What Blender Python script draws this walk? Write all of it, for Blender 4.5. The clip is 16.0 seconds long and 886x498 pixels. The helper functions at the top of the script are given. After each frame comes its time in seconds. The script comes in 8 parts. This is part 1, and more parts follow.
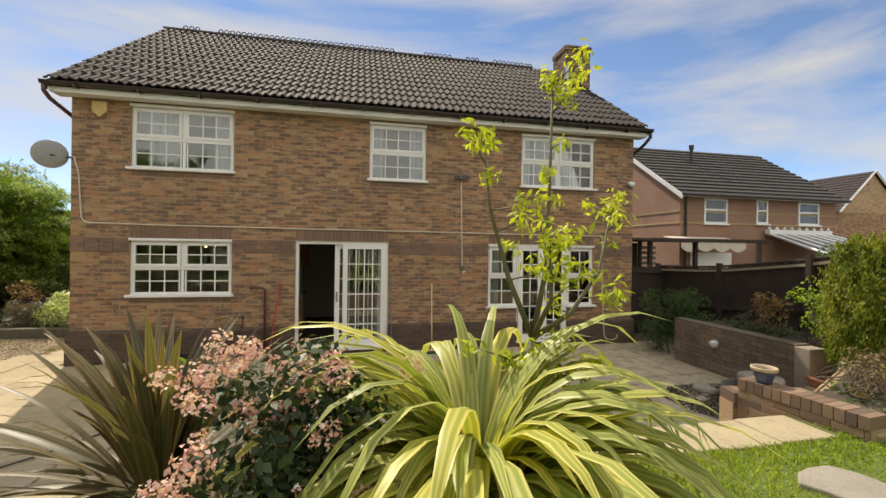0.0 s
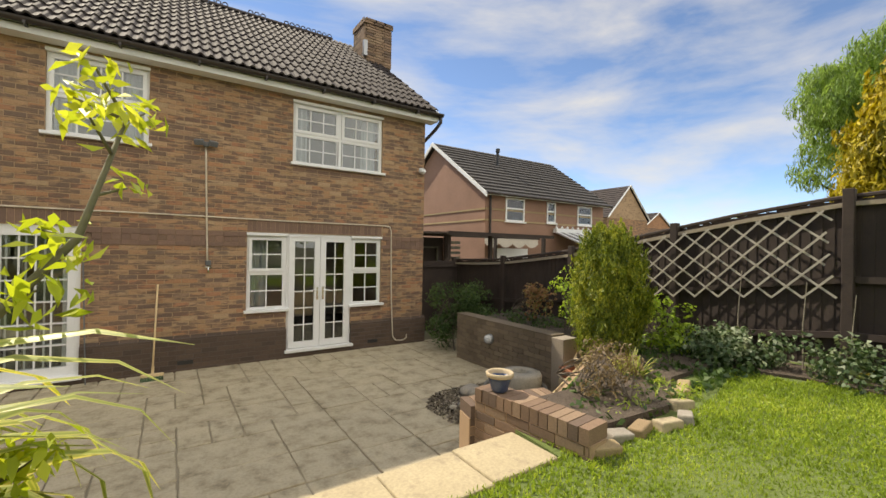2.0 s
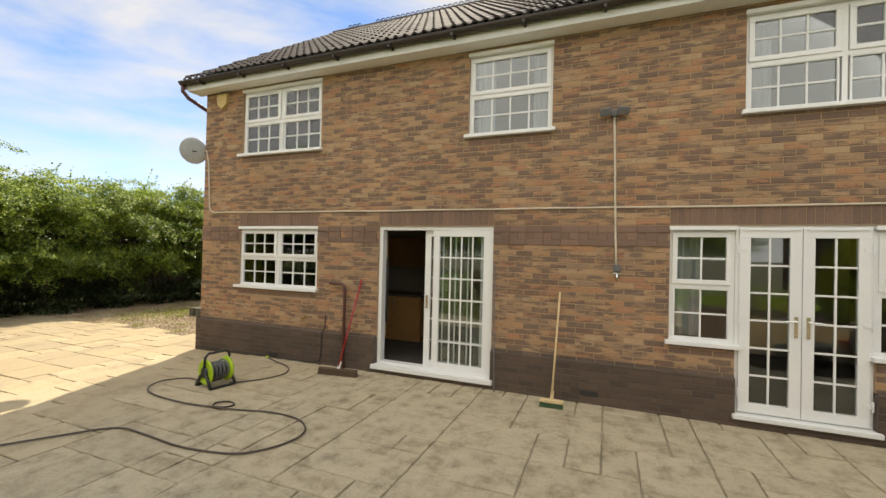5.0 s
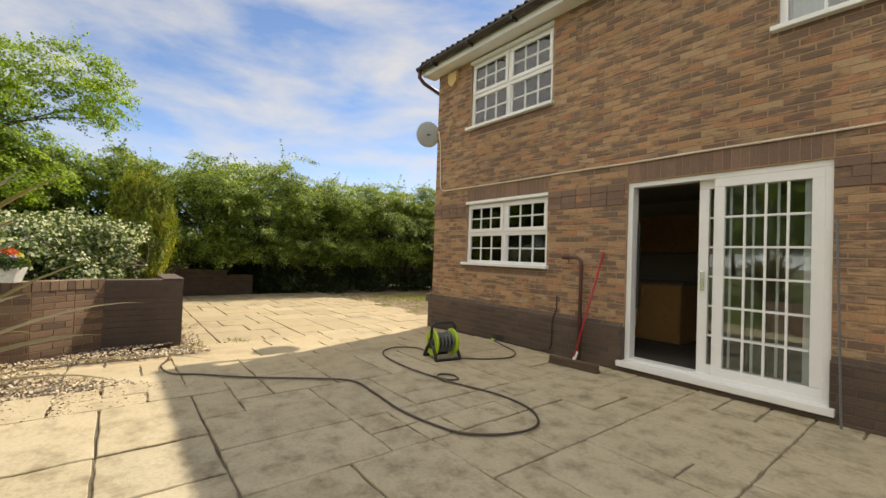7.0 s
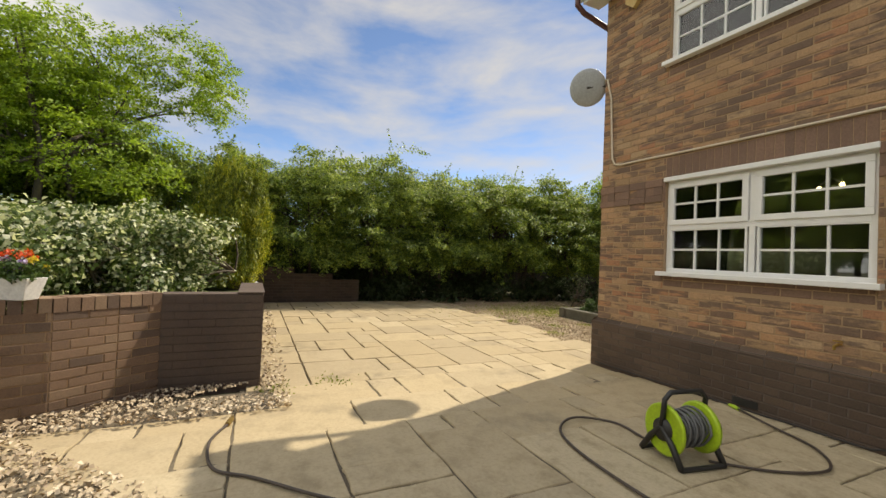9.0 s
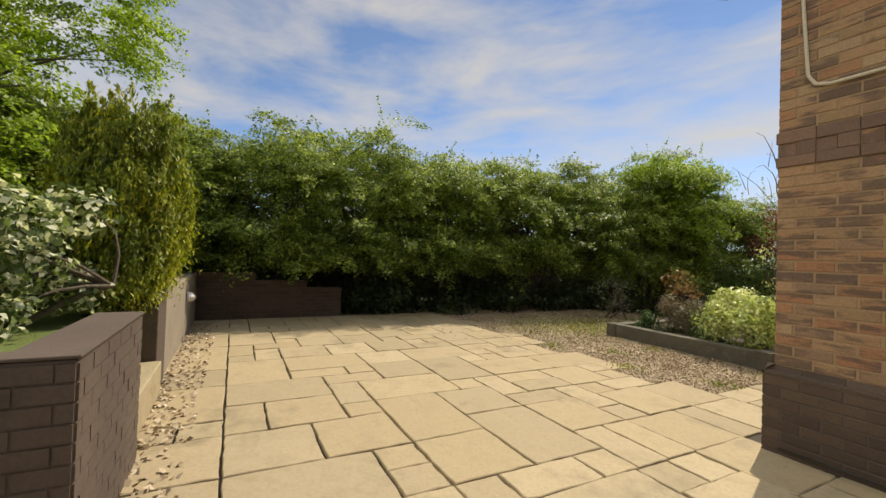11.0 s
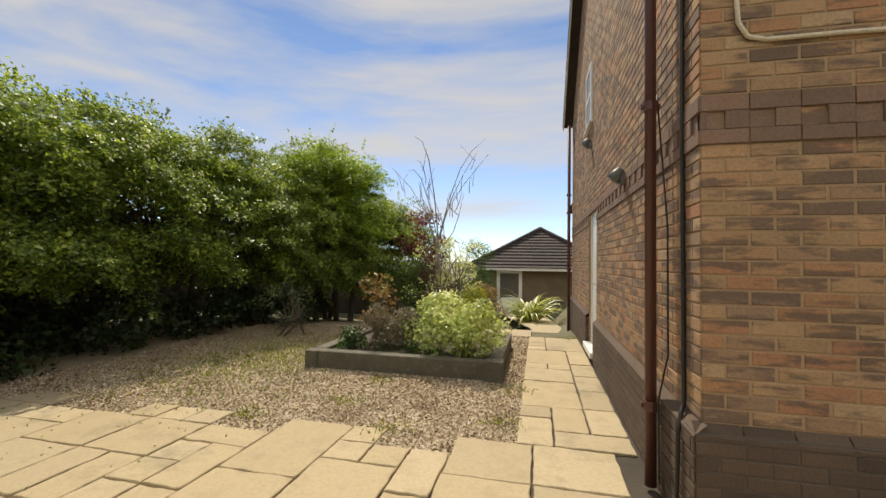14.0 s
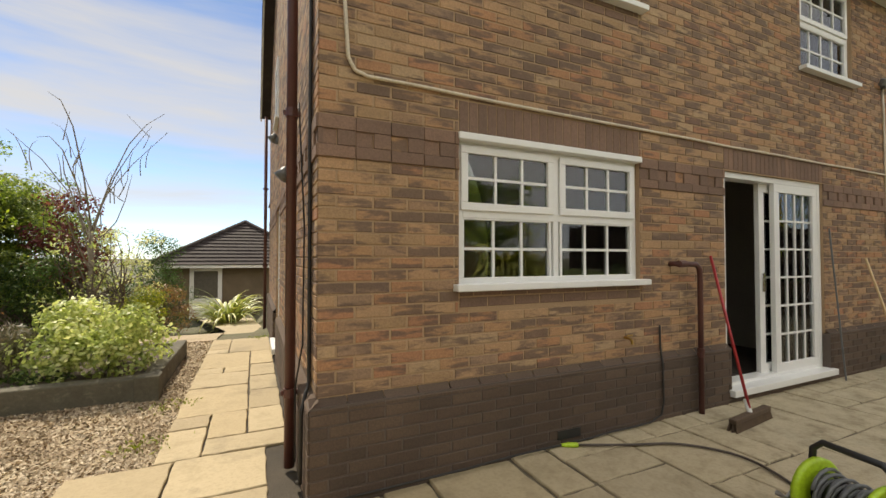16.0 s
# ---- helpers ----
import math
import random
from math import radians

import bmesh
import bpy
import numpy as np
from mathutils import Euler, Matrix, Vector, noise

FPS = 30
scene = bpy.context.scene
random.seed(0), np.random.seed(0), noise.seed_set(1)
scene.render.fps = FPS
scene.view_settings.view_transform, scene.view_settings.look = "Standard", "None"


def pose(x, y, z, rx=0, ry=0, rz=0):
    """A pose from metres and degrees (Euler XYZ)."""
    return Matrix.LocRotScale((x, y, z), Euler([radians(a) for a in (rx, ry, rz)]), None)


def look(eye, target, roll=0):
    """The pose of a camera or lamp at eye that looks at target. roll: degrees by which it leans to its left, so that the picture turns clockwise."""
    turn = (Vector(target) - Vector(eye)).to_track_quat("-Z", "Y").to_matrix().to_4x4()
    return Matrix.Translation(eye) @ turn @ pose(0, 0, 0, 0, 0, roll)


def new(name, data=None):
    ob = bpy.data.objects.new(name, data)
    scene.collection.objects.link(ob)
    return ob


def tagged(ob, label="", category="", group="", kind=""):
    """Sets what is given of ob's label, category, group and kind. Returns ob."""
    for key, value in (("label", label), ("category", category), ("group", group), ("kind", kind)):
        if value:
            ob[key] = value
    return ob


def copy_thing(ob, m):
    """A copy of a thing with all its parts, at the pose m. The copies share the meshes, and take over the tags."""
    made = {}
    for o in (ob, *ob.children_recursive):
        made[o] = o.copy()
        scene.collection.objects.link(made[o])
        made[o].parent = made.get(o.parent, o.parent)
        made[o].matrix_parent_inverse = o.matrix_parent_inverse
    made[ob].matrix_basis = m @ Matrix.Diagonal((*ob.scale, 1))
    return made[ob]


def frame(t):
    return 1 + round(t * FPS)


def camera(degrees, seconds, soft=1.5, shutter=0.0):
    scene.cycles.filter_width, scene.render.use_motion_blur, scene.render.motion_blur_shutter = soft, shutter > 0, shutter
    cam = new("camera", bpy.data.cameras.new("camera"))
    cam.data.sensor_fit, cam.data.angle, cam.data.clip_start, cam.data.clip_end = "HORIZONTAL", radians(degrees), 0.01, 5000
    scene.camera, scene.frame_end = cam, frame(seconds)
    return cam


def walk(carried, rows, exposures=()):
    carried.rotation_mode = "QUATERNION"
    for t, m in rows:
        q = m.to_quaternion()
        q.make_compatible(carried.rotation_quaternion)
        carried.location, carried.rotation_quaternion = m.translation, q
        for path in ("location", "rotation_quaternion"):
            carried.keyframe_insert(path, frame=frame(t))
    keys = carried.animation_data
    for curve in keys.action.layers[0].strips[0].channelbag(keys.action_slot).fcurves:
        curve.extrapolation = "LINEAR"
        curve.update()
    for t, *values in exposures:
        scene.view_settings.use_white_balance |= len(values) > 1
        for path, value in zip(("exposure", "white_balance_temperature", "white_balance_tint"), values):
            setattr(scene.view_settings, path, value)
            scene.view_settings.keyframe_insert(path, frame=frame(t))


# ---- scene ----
cam = camera(94.0, 16.0)
PATH = [
    (0, (0.343, -0.062, 2.138), (0.749, 1.896, 2.133), 0.8),
    (0.5, (0.684, 0.093, 2.135), (1.469, 1.932, 2.124), 0.8),
    (1, (1.136, 0.289, 2.095), (2.133, 2.022, 2.088), 0.9),
    (1.5, (1.607, 0.506, 2.025), (2.703, 2.179, 2.02), 0.9),
    (2, (2.039, 0.735, 1.995), (3.139, 2.405, 1.998), 1.0),
    (2.5, (2.312, 1.126, 1.927), (3.311, 2.859, 1.938), 1.2),
    (3, (2.516, 1.524, 1.887), (3.289, 3.369, 1.91), 1.3),
    (3.5, (2.526, 1.927, 1.911), (2.959, 3.879, 1.936), 1.4),
    (4, (2.496, 2.336, 1.86), (2.523, 4.335, 1.883), 1.5),
    (4.5, (2.488, 2.717, 1.832), (2.106, 4.68, 1.861), 1.5),
    (5, (2.443, 2.935, 1.838), (1.702, 4.792, 1.861), 1.4),
    (5.2, (2.423, 3.052, 1.769), (1.549, 4.851, 1.79), 1.4),
    (7.3, (1.385, 3.857, 1.259), (-0.256, 4.999, 1.299), 2.1),
    (7.5, (1.163, 3.954, 1.255), (-0.521, 5.032, 1.295), 2.1),
    (8, (0.613, 4.088, 1.239), (-1.134, 5.06, 1.272), 2.2),
    (8.5, (0.023, 4.203, 1.267), (-1.769, 5.091, 1.298), 2.3),
    (9, (-0.588, 4.36, 1.279), (-2.406, 5.193, 1.311), 2.3),
    (9.2, (-0.81, 4.445, 1.263), (-2.642, 5.247, 1.291), 2.2),
    (11.3, (-3.460, 5.077, 1.254), (-5.215, 6.035, 1.293), 1.8),
    (11.5, (-3.705, 5.156, 1.238), (-5.430, 6.166, 1.277), 1.7),
    (12, (-4.273, 5.318, 1.253), (-5.873, 6.518, 1.294), 1.6),
    (12.5, (-4.772, 5.573, 1.287), (-6.170, 7.003, 1.331), 1.3),
    (13, (-5.187, 5.875, 1.305), (-6.296, 7.538, 1.355), 0.9),
    (13.5, (-5.405, 6.082, 1.348), (-6.187, 7.922, 1.404), 0.6),
    (14, (-5.489, 6.125, 1.362), (-5.939, 8.073, 1.421), 0.8),
    (14.5, (-5.568, 6.107, 1.339), (-5.770, 8.096, 1.402), 0.5),
    (15, (-5.620, 6.063, 1.321), (-5.648, 8.062, 1.379), 0.1),
    (15.5, (-5.317, 6.062, 1.317), (-5.037, 8.042, 1.373), 0.0),
    (16, (-5.008, 5.992, 1.380), (-4.177, 7.810, 1.424), 0.0),
]
EXPOSURES = [(t, e, 7400.0, 9.0) for t, e in ((0.0, 1.05), (1.5, 1.2), (3.0, 1.4), (5.0, 1.45), (7.5, 1.15), (9.0, 1.05), (11.5, 0.9), (13.0, 0.9), (14.5, 1.0), (16.0, 1.1))]
walk(cam, [(t, look(eye, target, roll)) for t, eye, target, roll in PATH], EXPOSURES)

# ---- sky and sun ----
SUN_AZ, SUN_EL = radians(18.8), radians(49.0)      # azimuth from +y towards -x
world = bpy.data.worlds.new("sky")
scene.world = world
world.use_nodes = True
wn, wl = world.node_tree.nodes, world.node_tree.links
wn.clear()
w_out, w_bg = wn.new("ShaderNodeOutputWorld"), wn.new("ShaderNodeBackground")
w_sky = wn.new("ShaderNodeTexSky")
w_sky.sky_type, w_sky.sun_disc = "NISHITA", False
w_sky.sun_elevation, w_sky.sun_rotation = SUN_EL, -SUN_AZ
w_sky.air_density, w_sky.dust_density, w_sky.ozone_density = 0.7, 0.0, 3.5
w_sky.altitude = 1500.0
w_co, w_map = wn.new("ShaderNodeTexCoord"), wn.new("ShaderNodeMapping")
w_map.inputs["Rotation"].default_value = (0.12, 0.1, radians(-32))
w_map.inputs["Scale"].default_value = (0.9, 3.2, 9.0)
w_n = wn.new("ShaderNodeTexNoise")
w_n.inputs["Scale"].default_value, w_n.inputs["Detail"].default_value = 1.2, 8.0
w_n.inputs["Roughness"].default_value, w_n.inputs["Distortion"].default_value = 0.55, 0.2
w_r = wn.new("ShaderNodeValToRGB")
w_r.color_ramp.elements[0].position, w_r.color_ramp.elements[1].position = 0.37, 0.70
w_r.color_ramp.elements[1].color = (0.85, 0.85, 0.85, 1)
w_mix = wn.new("ShaderNodeMixRGB")
w_mix.inputs["Color2"].default_value = (3.45, 3.45, 3.5, 1)
# unseen bright veil added overhead and away from the sun, filling the shade
w_sep, w_lift, w_side, w_fill, w_fill_mix = wn.new("ShaderNodeSeparateXYZ"), wn.new("ShaderNodeMath"), wn.new("ShaderNodeMath"), wn.new("ShaderNodeMapRange"), wn.new("ShaderNodeMixRGB")
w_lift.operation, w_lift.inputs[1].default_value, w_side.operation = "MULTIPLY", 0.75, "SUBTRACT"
w_fill.interpolation_type = "SMOOTHSTEP"
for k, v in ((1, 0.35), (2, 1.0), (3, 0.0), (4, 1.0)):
    w_fill.inputs[k].default_value = v
w_fill_mix.inputs["Color2"].default_value = (5.8, 5.9, 6.1, 1)
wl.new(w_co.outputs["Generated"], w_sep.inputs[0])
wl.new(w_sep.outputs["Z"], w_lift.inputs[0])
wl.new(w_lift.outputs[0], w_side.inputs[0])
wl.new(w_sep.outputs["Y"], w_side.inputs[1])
wl.new(w_side.outputs[0], w_fill.inputs[0])
wl.new(w_co.outputs["Generated"], w_map.inputs["Vector"])
wl.new(w_map.outputs["Vector"], w_n.inputs["Vector"])
wl.new(w_n.outputs["Fac"], w_r.inputs["Fac"])
wl.new(w_r.outputs["Color"], w_mix.inputs["Fac"])
wl.new(w_sky.outputs["Color"], w_mix.inputs["Color1"])
wl.new(w_fill.outputs[0], w_fill_mix.inputs["Fac"])
wl.new(w_mix.outputs["Color"], w_fill_mix.inputs["Color1"])
wl.new(w_fill_mix.outputs["Color"], w_bg.inputs["Color"])
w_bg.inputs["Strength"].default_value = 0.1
wl.new(w_bg.outputs["Background"], w_out.inputs["Surface"])
sun = new("sun", bpy.data.lights.new("sun", "SUN"))
sun.data.energy, sun.data.angle, sun.data.color = 2.35, radians(0.6), (1.0, 0.94, 0.84)
sun.matrix_world = look((0, 0, 30), Vector((0, 0, 30)) + Vector((math.sin(SUN_AZ) * math.cos(SUN_EL), -math.cos(SUN_AZ) * math.cos(SUN_EL), -math.sin(SUN_EL))))
scene.view_settings.exposure = 0.0

# ---- materials ----
MATS = {}


def nodes_of(name):
    m = bpy.data.materials.new(name)
    m.use_nodes = True
    nt = m.node_tree
    return m, nt.nodes, nt.links, nt.nodes["Principled BSDF"]


def add_noise(n, l, scale, detail=4.0, rough=0.55, vec=None):
    t = n.new("ShaderNodeTexNoise")
    t.inputs["Scale"].default_value, t.inputs["Detail"].default_value, t.inputs["Roughness"].default_value = scale, detail, rough
    if vec is not None:
        l.new(vec, t.inputs["Vector"])
    return t


def ramp(n, l, fac, stops):
    r = n.new("ShaderNodeValToRGB")
    e = r.color_ramp.elements
    while len(e) < len(stops):
        e.new(0.5)
    for k, (p, c) in enumerate(stops):
        e[k].position, e[k].color = p, (*c, 1)
    l.new(fac, r.inputs["Fac"])
    return r


def mixed(n, l, a, b, fac, mode="MIX"):
    m = n.new("ShaderNodeMixRGB")
    m.blend_type = mode
    for sock, v in (("Color1", a), ("Color2", b), ("Fac", fac)):
        if isinstance(v, (int, float)):
            m.inputs[sock].default_value = v
        elif isinstance(v, tuple):
            m.inputs[sock].default_value = (*v, 1)
        else:
            l.new(v, m.inputs[sock])
    return m.outputs["Color"]


def bumped(n, l, bsdf, height, strength, dist=0.01):
    b = n.new("ShaderNodeBump")
    b.inputs["Strength"].default_value, b.inputs["Distance"].default_value = strength, dist
    l.new(height, b.inputs["Height"])
    l.new(b.outputs["Normal"], bsdf.inputs["Normal"])


def piece_random(n, l):
    """A value per piece: per object for single pieces, per island for joined ones."""
    o, g, a = n.new("ShaderNodeObjectInfo"), n.new("ShaderNodeNewGeometry"), n.new("ShaderNodeMath")
    a.operation = "ADD"
    l.new(o.outputs["Random"], a.inputs[0])
    l.new(g.outputs["Random Per Island"], a.inputs[1])
    f = n.new("ShaderNodeMath")
    f.operation = "FRACT"
    l.new(a.outputs[0], f.inputs[0])
    return f.outputs[0]


def mat(name, c1, c2, scale=3.0, rough=0.8, grain=60.0, bump=0.2, metal=0.0, spec=0.5, dist=0.005, blotch=None, fleck=0.7):
    """A plain surface with variation at two scales."""
    m, n, l, b = nodes_of(name)
    co = n.new("ShaderNodeTexCoord").outputs["Object"]
    big, fine = add_noise(n, l, scale, 5.0, 0.6, co), add_noise(n, l, grain, 3.0, 0.6, co)
    base = ramp(n, l, big.outputs["Fac"], [(0.3, c1), (0.7, c2)]).outputs["Color"]
    g = ramp(n, l, fine.outputs["Fac"], [(0.25, (0.72, 0.72, 0.72)), (0.75, (1.2, 1.2, 1.2))]).outputs["Color"]
    col = mixed(n, l, base, g, fleck, "MULTIPLY")
    if blotch:
        st = add_noise(n, l, scale * 2.7, 6.0, 0.7, co)
        f = ramp(n, l, st.outputs["Fac"], [(0.55, (0, 0, 0)), (0.68, (0.7, 0.7, 0.7))]).outputs["Color"]
        col = mixed(n, l, col, blotch, f)
    l.new(col, b.inputs["Base Color"])
    r = ramp(n, l, fine.outputs["Fac"], [(0.0, (rough - 0.1,) * 3), (1.0, (min(1.0, rough + 0.1),) * 3)])
    l.new(r.outputs["Color"], b.inputs["Roughness"])
    b.inputs["Metallic"].default_value, b.inputs["Specular IOR Level"].default_value = metal, spec
    bumped(n, l, b, fine.outputs["Fac"], bump, dist)
    MATS[name] = m
    return m


def brick_mat(name, stops, soot=0.5, burnt=None):
    m, n, l, b = nodes_of(name)
    co = n.new("ShaderNodeTexCoord").outputs["Object"]
    rnd = piece_random(n, l)
    base = ramp(n, l, rnd, stops)
    base.color_ramp.interpolation = "CONSTANT"
    loc, at = n.new("ShaderNodeObjectInfo"), n.new("ShaderNodeVectorMath")
    at.operation = "ADD"
    l.new(co, at.inputs[0])
    l.new(loc.outputs["Location"], at.inputs[1])
    co = at.outputs["Vector"]
    fine, big = add_noise(n, l, 95.0, 4.0, 0.65, co), add_noise(n, l, 1.1, 4.0, 0.6, co)
    g = ramp(n, l, fine.outputs["Fac"], [(0.25, (0.62, 0.62, 0.62)), (0.75, (1.3, 1.27, 1.22))]).outputs["Color"]
    col = base.outputs["Color"]
    if burnt:
        # kiln-burnt streaks that run along the courses, stronger on some bricks
        st = n.new("ShaderNodeMapping")
        st.inputs["Scale"].default_value = (3.4, 3.4, 15.0)
        l.new(co, st.inputs["Vector"])
        pa = add_noise(n, l, 1.0, 3.0, 0.62, st.outputs["Vector"])
        mul, fr, push = [n.new("ShaderNodeMath") for _ in range(3)]
        mul.operation, fr.operation, push.operation = "MULTIPLY", "FRACT", "MULTIPLY_ADD"
        l.new(rnd, mul.inputs[0])
        mul.inputs[1].default_value, push.inputs[1].default_value = 17.3, 0.20
        l.new(mul.outputs[0], fr.inputs[0])
        l.new(fr.outputs[0], push.inputs[0])
        l.new(pa.outputs["Fac"], push.inputs[2])
        col = mixed(n, l, col, burnt, ramp(n, l, push.outputs[0], [(0.55, (0, 0, 0)), (0.665, (0.85, 0.85, 0.85))]).outputs["Color"])
    col = mixed(n, l, col, g, 0.75, "MULTIPLY")
    w = ramp(n, l, big.outputs["Fac"], [(0.3, (0.75, 0.74, 0.72)), (0.7, (1.15, 1.12, 1.08))]).outputs["Color"]
    col = mixed(n, l, col, w, soot, "MULTIPLY")
    l.new(col, b.inputs["Base Color"])
    b.inputs["Roughness"].default_value, b.inputs["Specular IOR Level"].default_value = 0.88, 0.3
    bumped(n, l, b, fine.outputs["Fac"], 0.5, 0.004)
    MATS[name] = m
    return m


def slab_mat(name):
    m, n, l, b = nodes_of(name)
    co = n.new("ShaderNodeTexCoord").outputs["Object"]
    loc = n.new("ShaderNodeObjectInfo")
    v = n.new("ShaderNodeVectorMath")
    v.operation = "ADD"
    l.new(co, v.inputs[0])
    l.new(loc.outputs["Location"], v.inputs[1])
    p = v.outputs["Vector"]
    rnd = piece_random(n, l)
    base = ramp(n, l, rnd, [(0.0, (0.41, 0.325, 0.20)), (0.3, (0.465, 0.372, 0.232)), (0.6, (0.385, 0.31, 0.20)), (0.8, (0.49, 0.40, 0.26)), (1.0, (0.435, 0.348, 0.22))]).outputs["Color"]
    big, fine, stain = add_noise(n, l, 1.3, 6.0, 0.68, p), add_noise(n, l, 42.0, 5.0, 0.7, p), add_noise(n, l, 4.2, 7.0, 0.72, p)
    g = ramp(n, l, fine.outputs["Fac"], [(0.28, (0.70, 0.69, 0.67)), (0.5, (1.0, 1.0, 1.0)), (0.75, (1.10, 1.10, 1.10))]).outputs["Color"]
    col = mixed(n, l, base, g, 0.55, "MULTIPLY")
    col = mixed(n, l, col, (0.36, 0.29, 0.18), ramp(n, l, stain.outputs["Fac"], [(0.5, (0, 0, 0)), (0.72, (0.85, 0.85, 0.85))]).outputs["Color"])
    col = mixed(n, l, col, (0.12, 0.11, 0.08), ramp(n, l, big.outputs["Fac"], [(0.56, (0, 0, 0)), (0.74, (0.55, 0.55, 0.55))]).outputs["Color"])
    # lichen-grey grimy mottle beside the house, pale tones lightened to offset its shade
    sep = n.new("ShaderNodeSeparateXYZ")
    l.new(p, sep.inputs[0])
    mr = n.new("ShaderNodeMapRange")
    for k, val in ((1, -4.2), (2, -1.2), (3, 0.0), (4, 0.6)):
        mr.inputs[k].default_value = val
    l.new(sep.outputs["X"], mr.inputs[0])
    lifted_grime = ramp(n, l, stain.outputs["Fac"], [(0.34, (0.54, 0.48, 0.355)), (0.48, (0.46, 0.41, 0.30)), (0.57, (0.34, 0.30, 0.215)), (0.66, (0.17, 0.15, 0.11))]).outputs["Color"]
    col = mixed(n, l, col, mixed(n, l, lifted_grime, g, 0.7, "MULTIPLY"), mr.outputs[0])
    l.new(col, b.inputs["Base Color"])
    b.inputs["Roughness"].default_value, b.inputs["Specular IOR Level"].default_value = 0.85, 0.3
    bumped(n, l, b, mixed(n, l, stain.outputs["Fac"], fine.outputs["Fac"], 0.3), 0.6, 0.014)
    MATS[name] = m
    return m


def leaf_mat(name, dark, mid, light, rough=0.5, trans=0.35, flower=None, share=0.0):
    """Foliage: colour per leaf, light passing through the blade."""
    m, n, l, b = nodes_of(name)
    co = n.new("ShaderNodeTexCoord").outputs["Object"]
    g = n.new("ShaderNodeNewGeometry").outputs["Random Per Island"]
    big = add_noise(n, l, 1.6, 4.0, 0.6, co)
    a = n.new("ShaderNodeMath")
    a.operation = "MULTIPLY_ADD"
    l.new(big.outputs["Fac"], a.inputs[0])
    a.inputs[1].default_value = 1.1
    s = n.new("ShaderNodeMath")
    s.operation = "MULTIPLY_ADD"
    l.new(g, s.inputs[0])
    s.inputs[1].default_value, s.inputs[2].default_value = 0.6, -0.36
    l.new(s.outputs[0], a.inputs[2])
    col = ramp(n, l, a.outputs[0], [(0.15, dark), (0.5, mid), (0.85, light)]).outputs["Color"]
    if flower:
        f = ramp(n, l, g, [(1.0 - share - 0.001, (0, 0, 0)), (1.0 - share, (1, 1, 1))]).outputs["Color"]
        col = mixed(n, l, col, flower, f)
    l.new(col, b.inputs["Base Color"])
    b.inputs["Roughness"].default_value, b.inputs["Specular IOR Level"].default_value = rough, 0.35
    t, mx, out = n.new("ShaderNodeBsdfTranslucent"), n.new("ShaderNodeMixShader"), n["Material Output"]
    tc = mixed(n, l, col, (1.0, 1.0, 0.45), 0.35, "MULTIPLY")
    tc = mixed(n, l, tc, (1.7, 1.7, 1.3), 1.0, "MULTIPLY")
    l.new(tc, t.inputs["Color"])
    mx.inputs["Fac"].default_value = trans
    l.new(b.outputs["BSDF"], mx.inputs[1])
    l.new(t.outputs["BSDF"], mx.inputs[2])
    l.new(mx.outputs["Shader"], out.inputs["Surface"])
    MATS[name] = m
    return m


def blade_mat(name, edge, centre, rough=0.45, trans=0.3):
    """Long strap leaves, striped along the blade (UV across)."""
    m, n, l, b = nodes_of(name)
    uv = n.new("ShaderNodeUVMap").outputs["UV"]
    sep = n.new("ShaderNodeSeparateXYZ")
    l.new(uv, sep.inputs[0])
    g = n.new("ShaderNodeNewGeometry").outputs["Random Per Island"]
    w = n.new("ShaderNodeMath")
    w.operation = "PINGPONG"
    l.new(sep.outputs["X"], w.inputs[0])
    w.inputs[1].default_value = 0.5
    st = ramp(n, l, w.outputs[0], [(0.1, edge), (0.2, centre), (0.36, centre), (0.46, tuple(0.6 * a + 0.4 * c for a, c in zip(edge, centre)))]).outputs["Color"]
    v = ramp(n, l, g, [(0.0, (0.55, 0.6, 0.5)), (0.6, (1, 1, 1)), (1.0, (1.25, 1.1, 0.8))]).outputs["Color"]
    col = mixed(n, l, st, v, 1.0, "MULTIPLY")
    l.new(col, b.inputs["Base Color"])
    b.inputs["Roughness"].default_value = rough
    t, mx, out = n.new("ShaderNodeBsdfTranslucent"), n.new("ShaderNodeMixShader"), n["Material Output"]
    l.new(mixed(n, l, col, (1.3, 1.4, 0.7), 1.0, "MULTIPLY"), t.inputs["Color"])
    mx.inputs["Fac"].default_value = trans
    l.new(b.outputs["BSDF"], mx.inputs[1])
    l.new(t.outputs["BSDF"], mx.inputs[2])
    l.new(mx.outputs["Shader"], out.inputs["Surface"])
    MATS[name] = m
    return m


def glass_mat(name, tint=(0.9, 0.94, 0.93), gloss=1.0):
    m, n, l, b = nodes_of(name)
    n.remove(b)
    t, g, mx, f = n.new("ShaderNodeBsdfTransparent"), n.new("ShaderNodeBsdfGlossy"), n.new("ShaderNodeMixShader"), n.new("ShaderNodeFresnel")
    t.inputs["Color"].default_value, g.inputs["Roughness"].default_value = (*tint, 1), 0.0
    f.inputs["IOR"].default_value = 1.95
    l.new(f.outputs[0], mx.inputs[0])
    l.new(t.outputs[0], mx.inputs[1])
    l.new(g.outputs[0], mx.inputs[2])
    l.new(mx.outputs[0], n["Material Output"].inputs["Surface"])
    MATS[name] = m
    return m


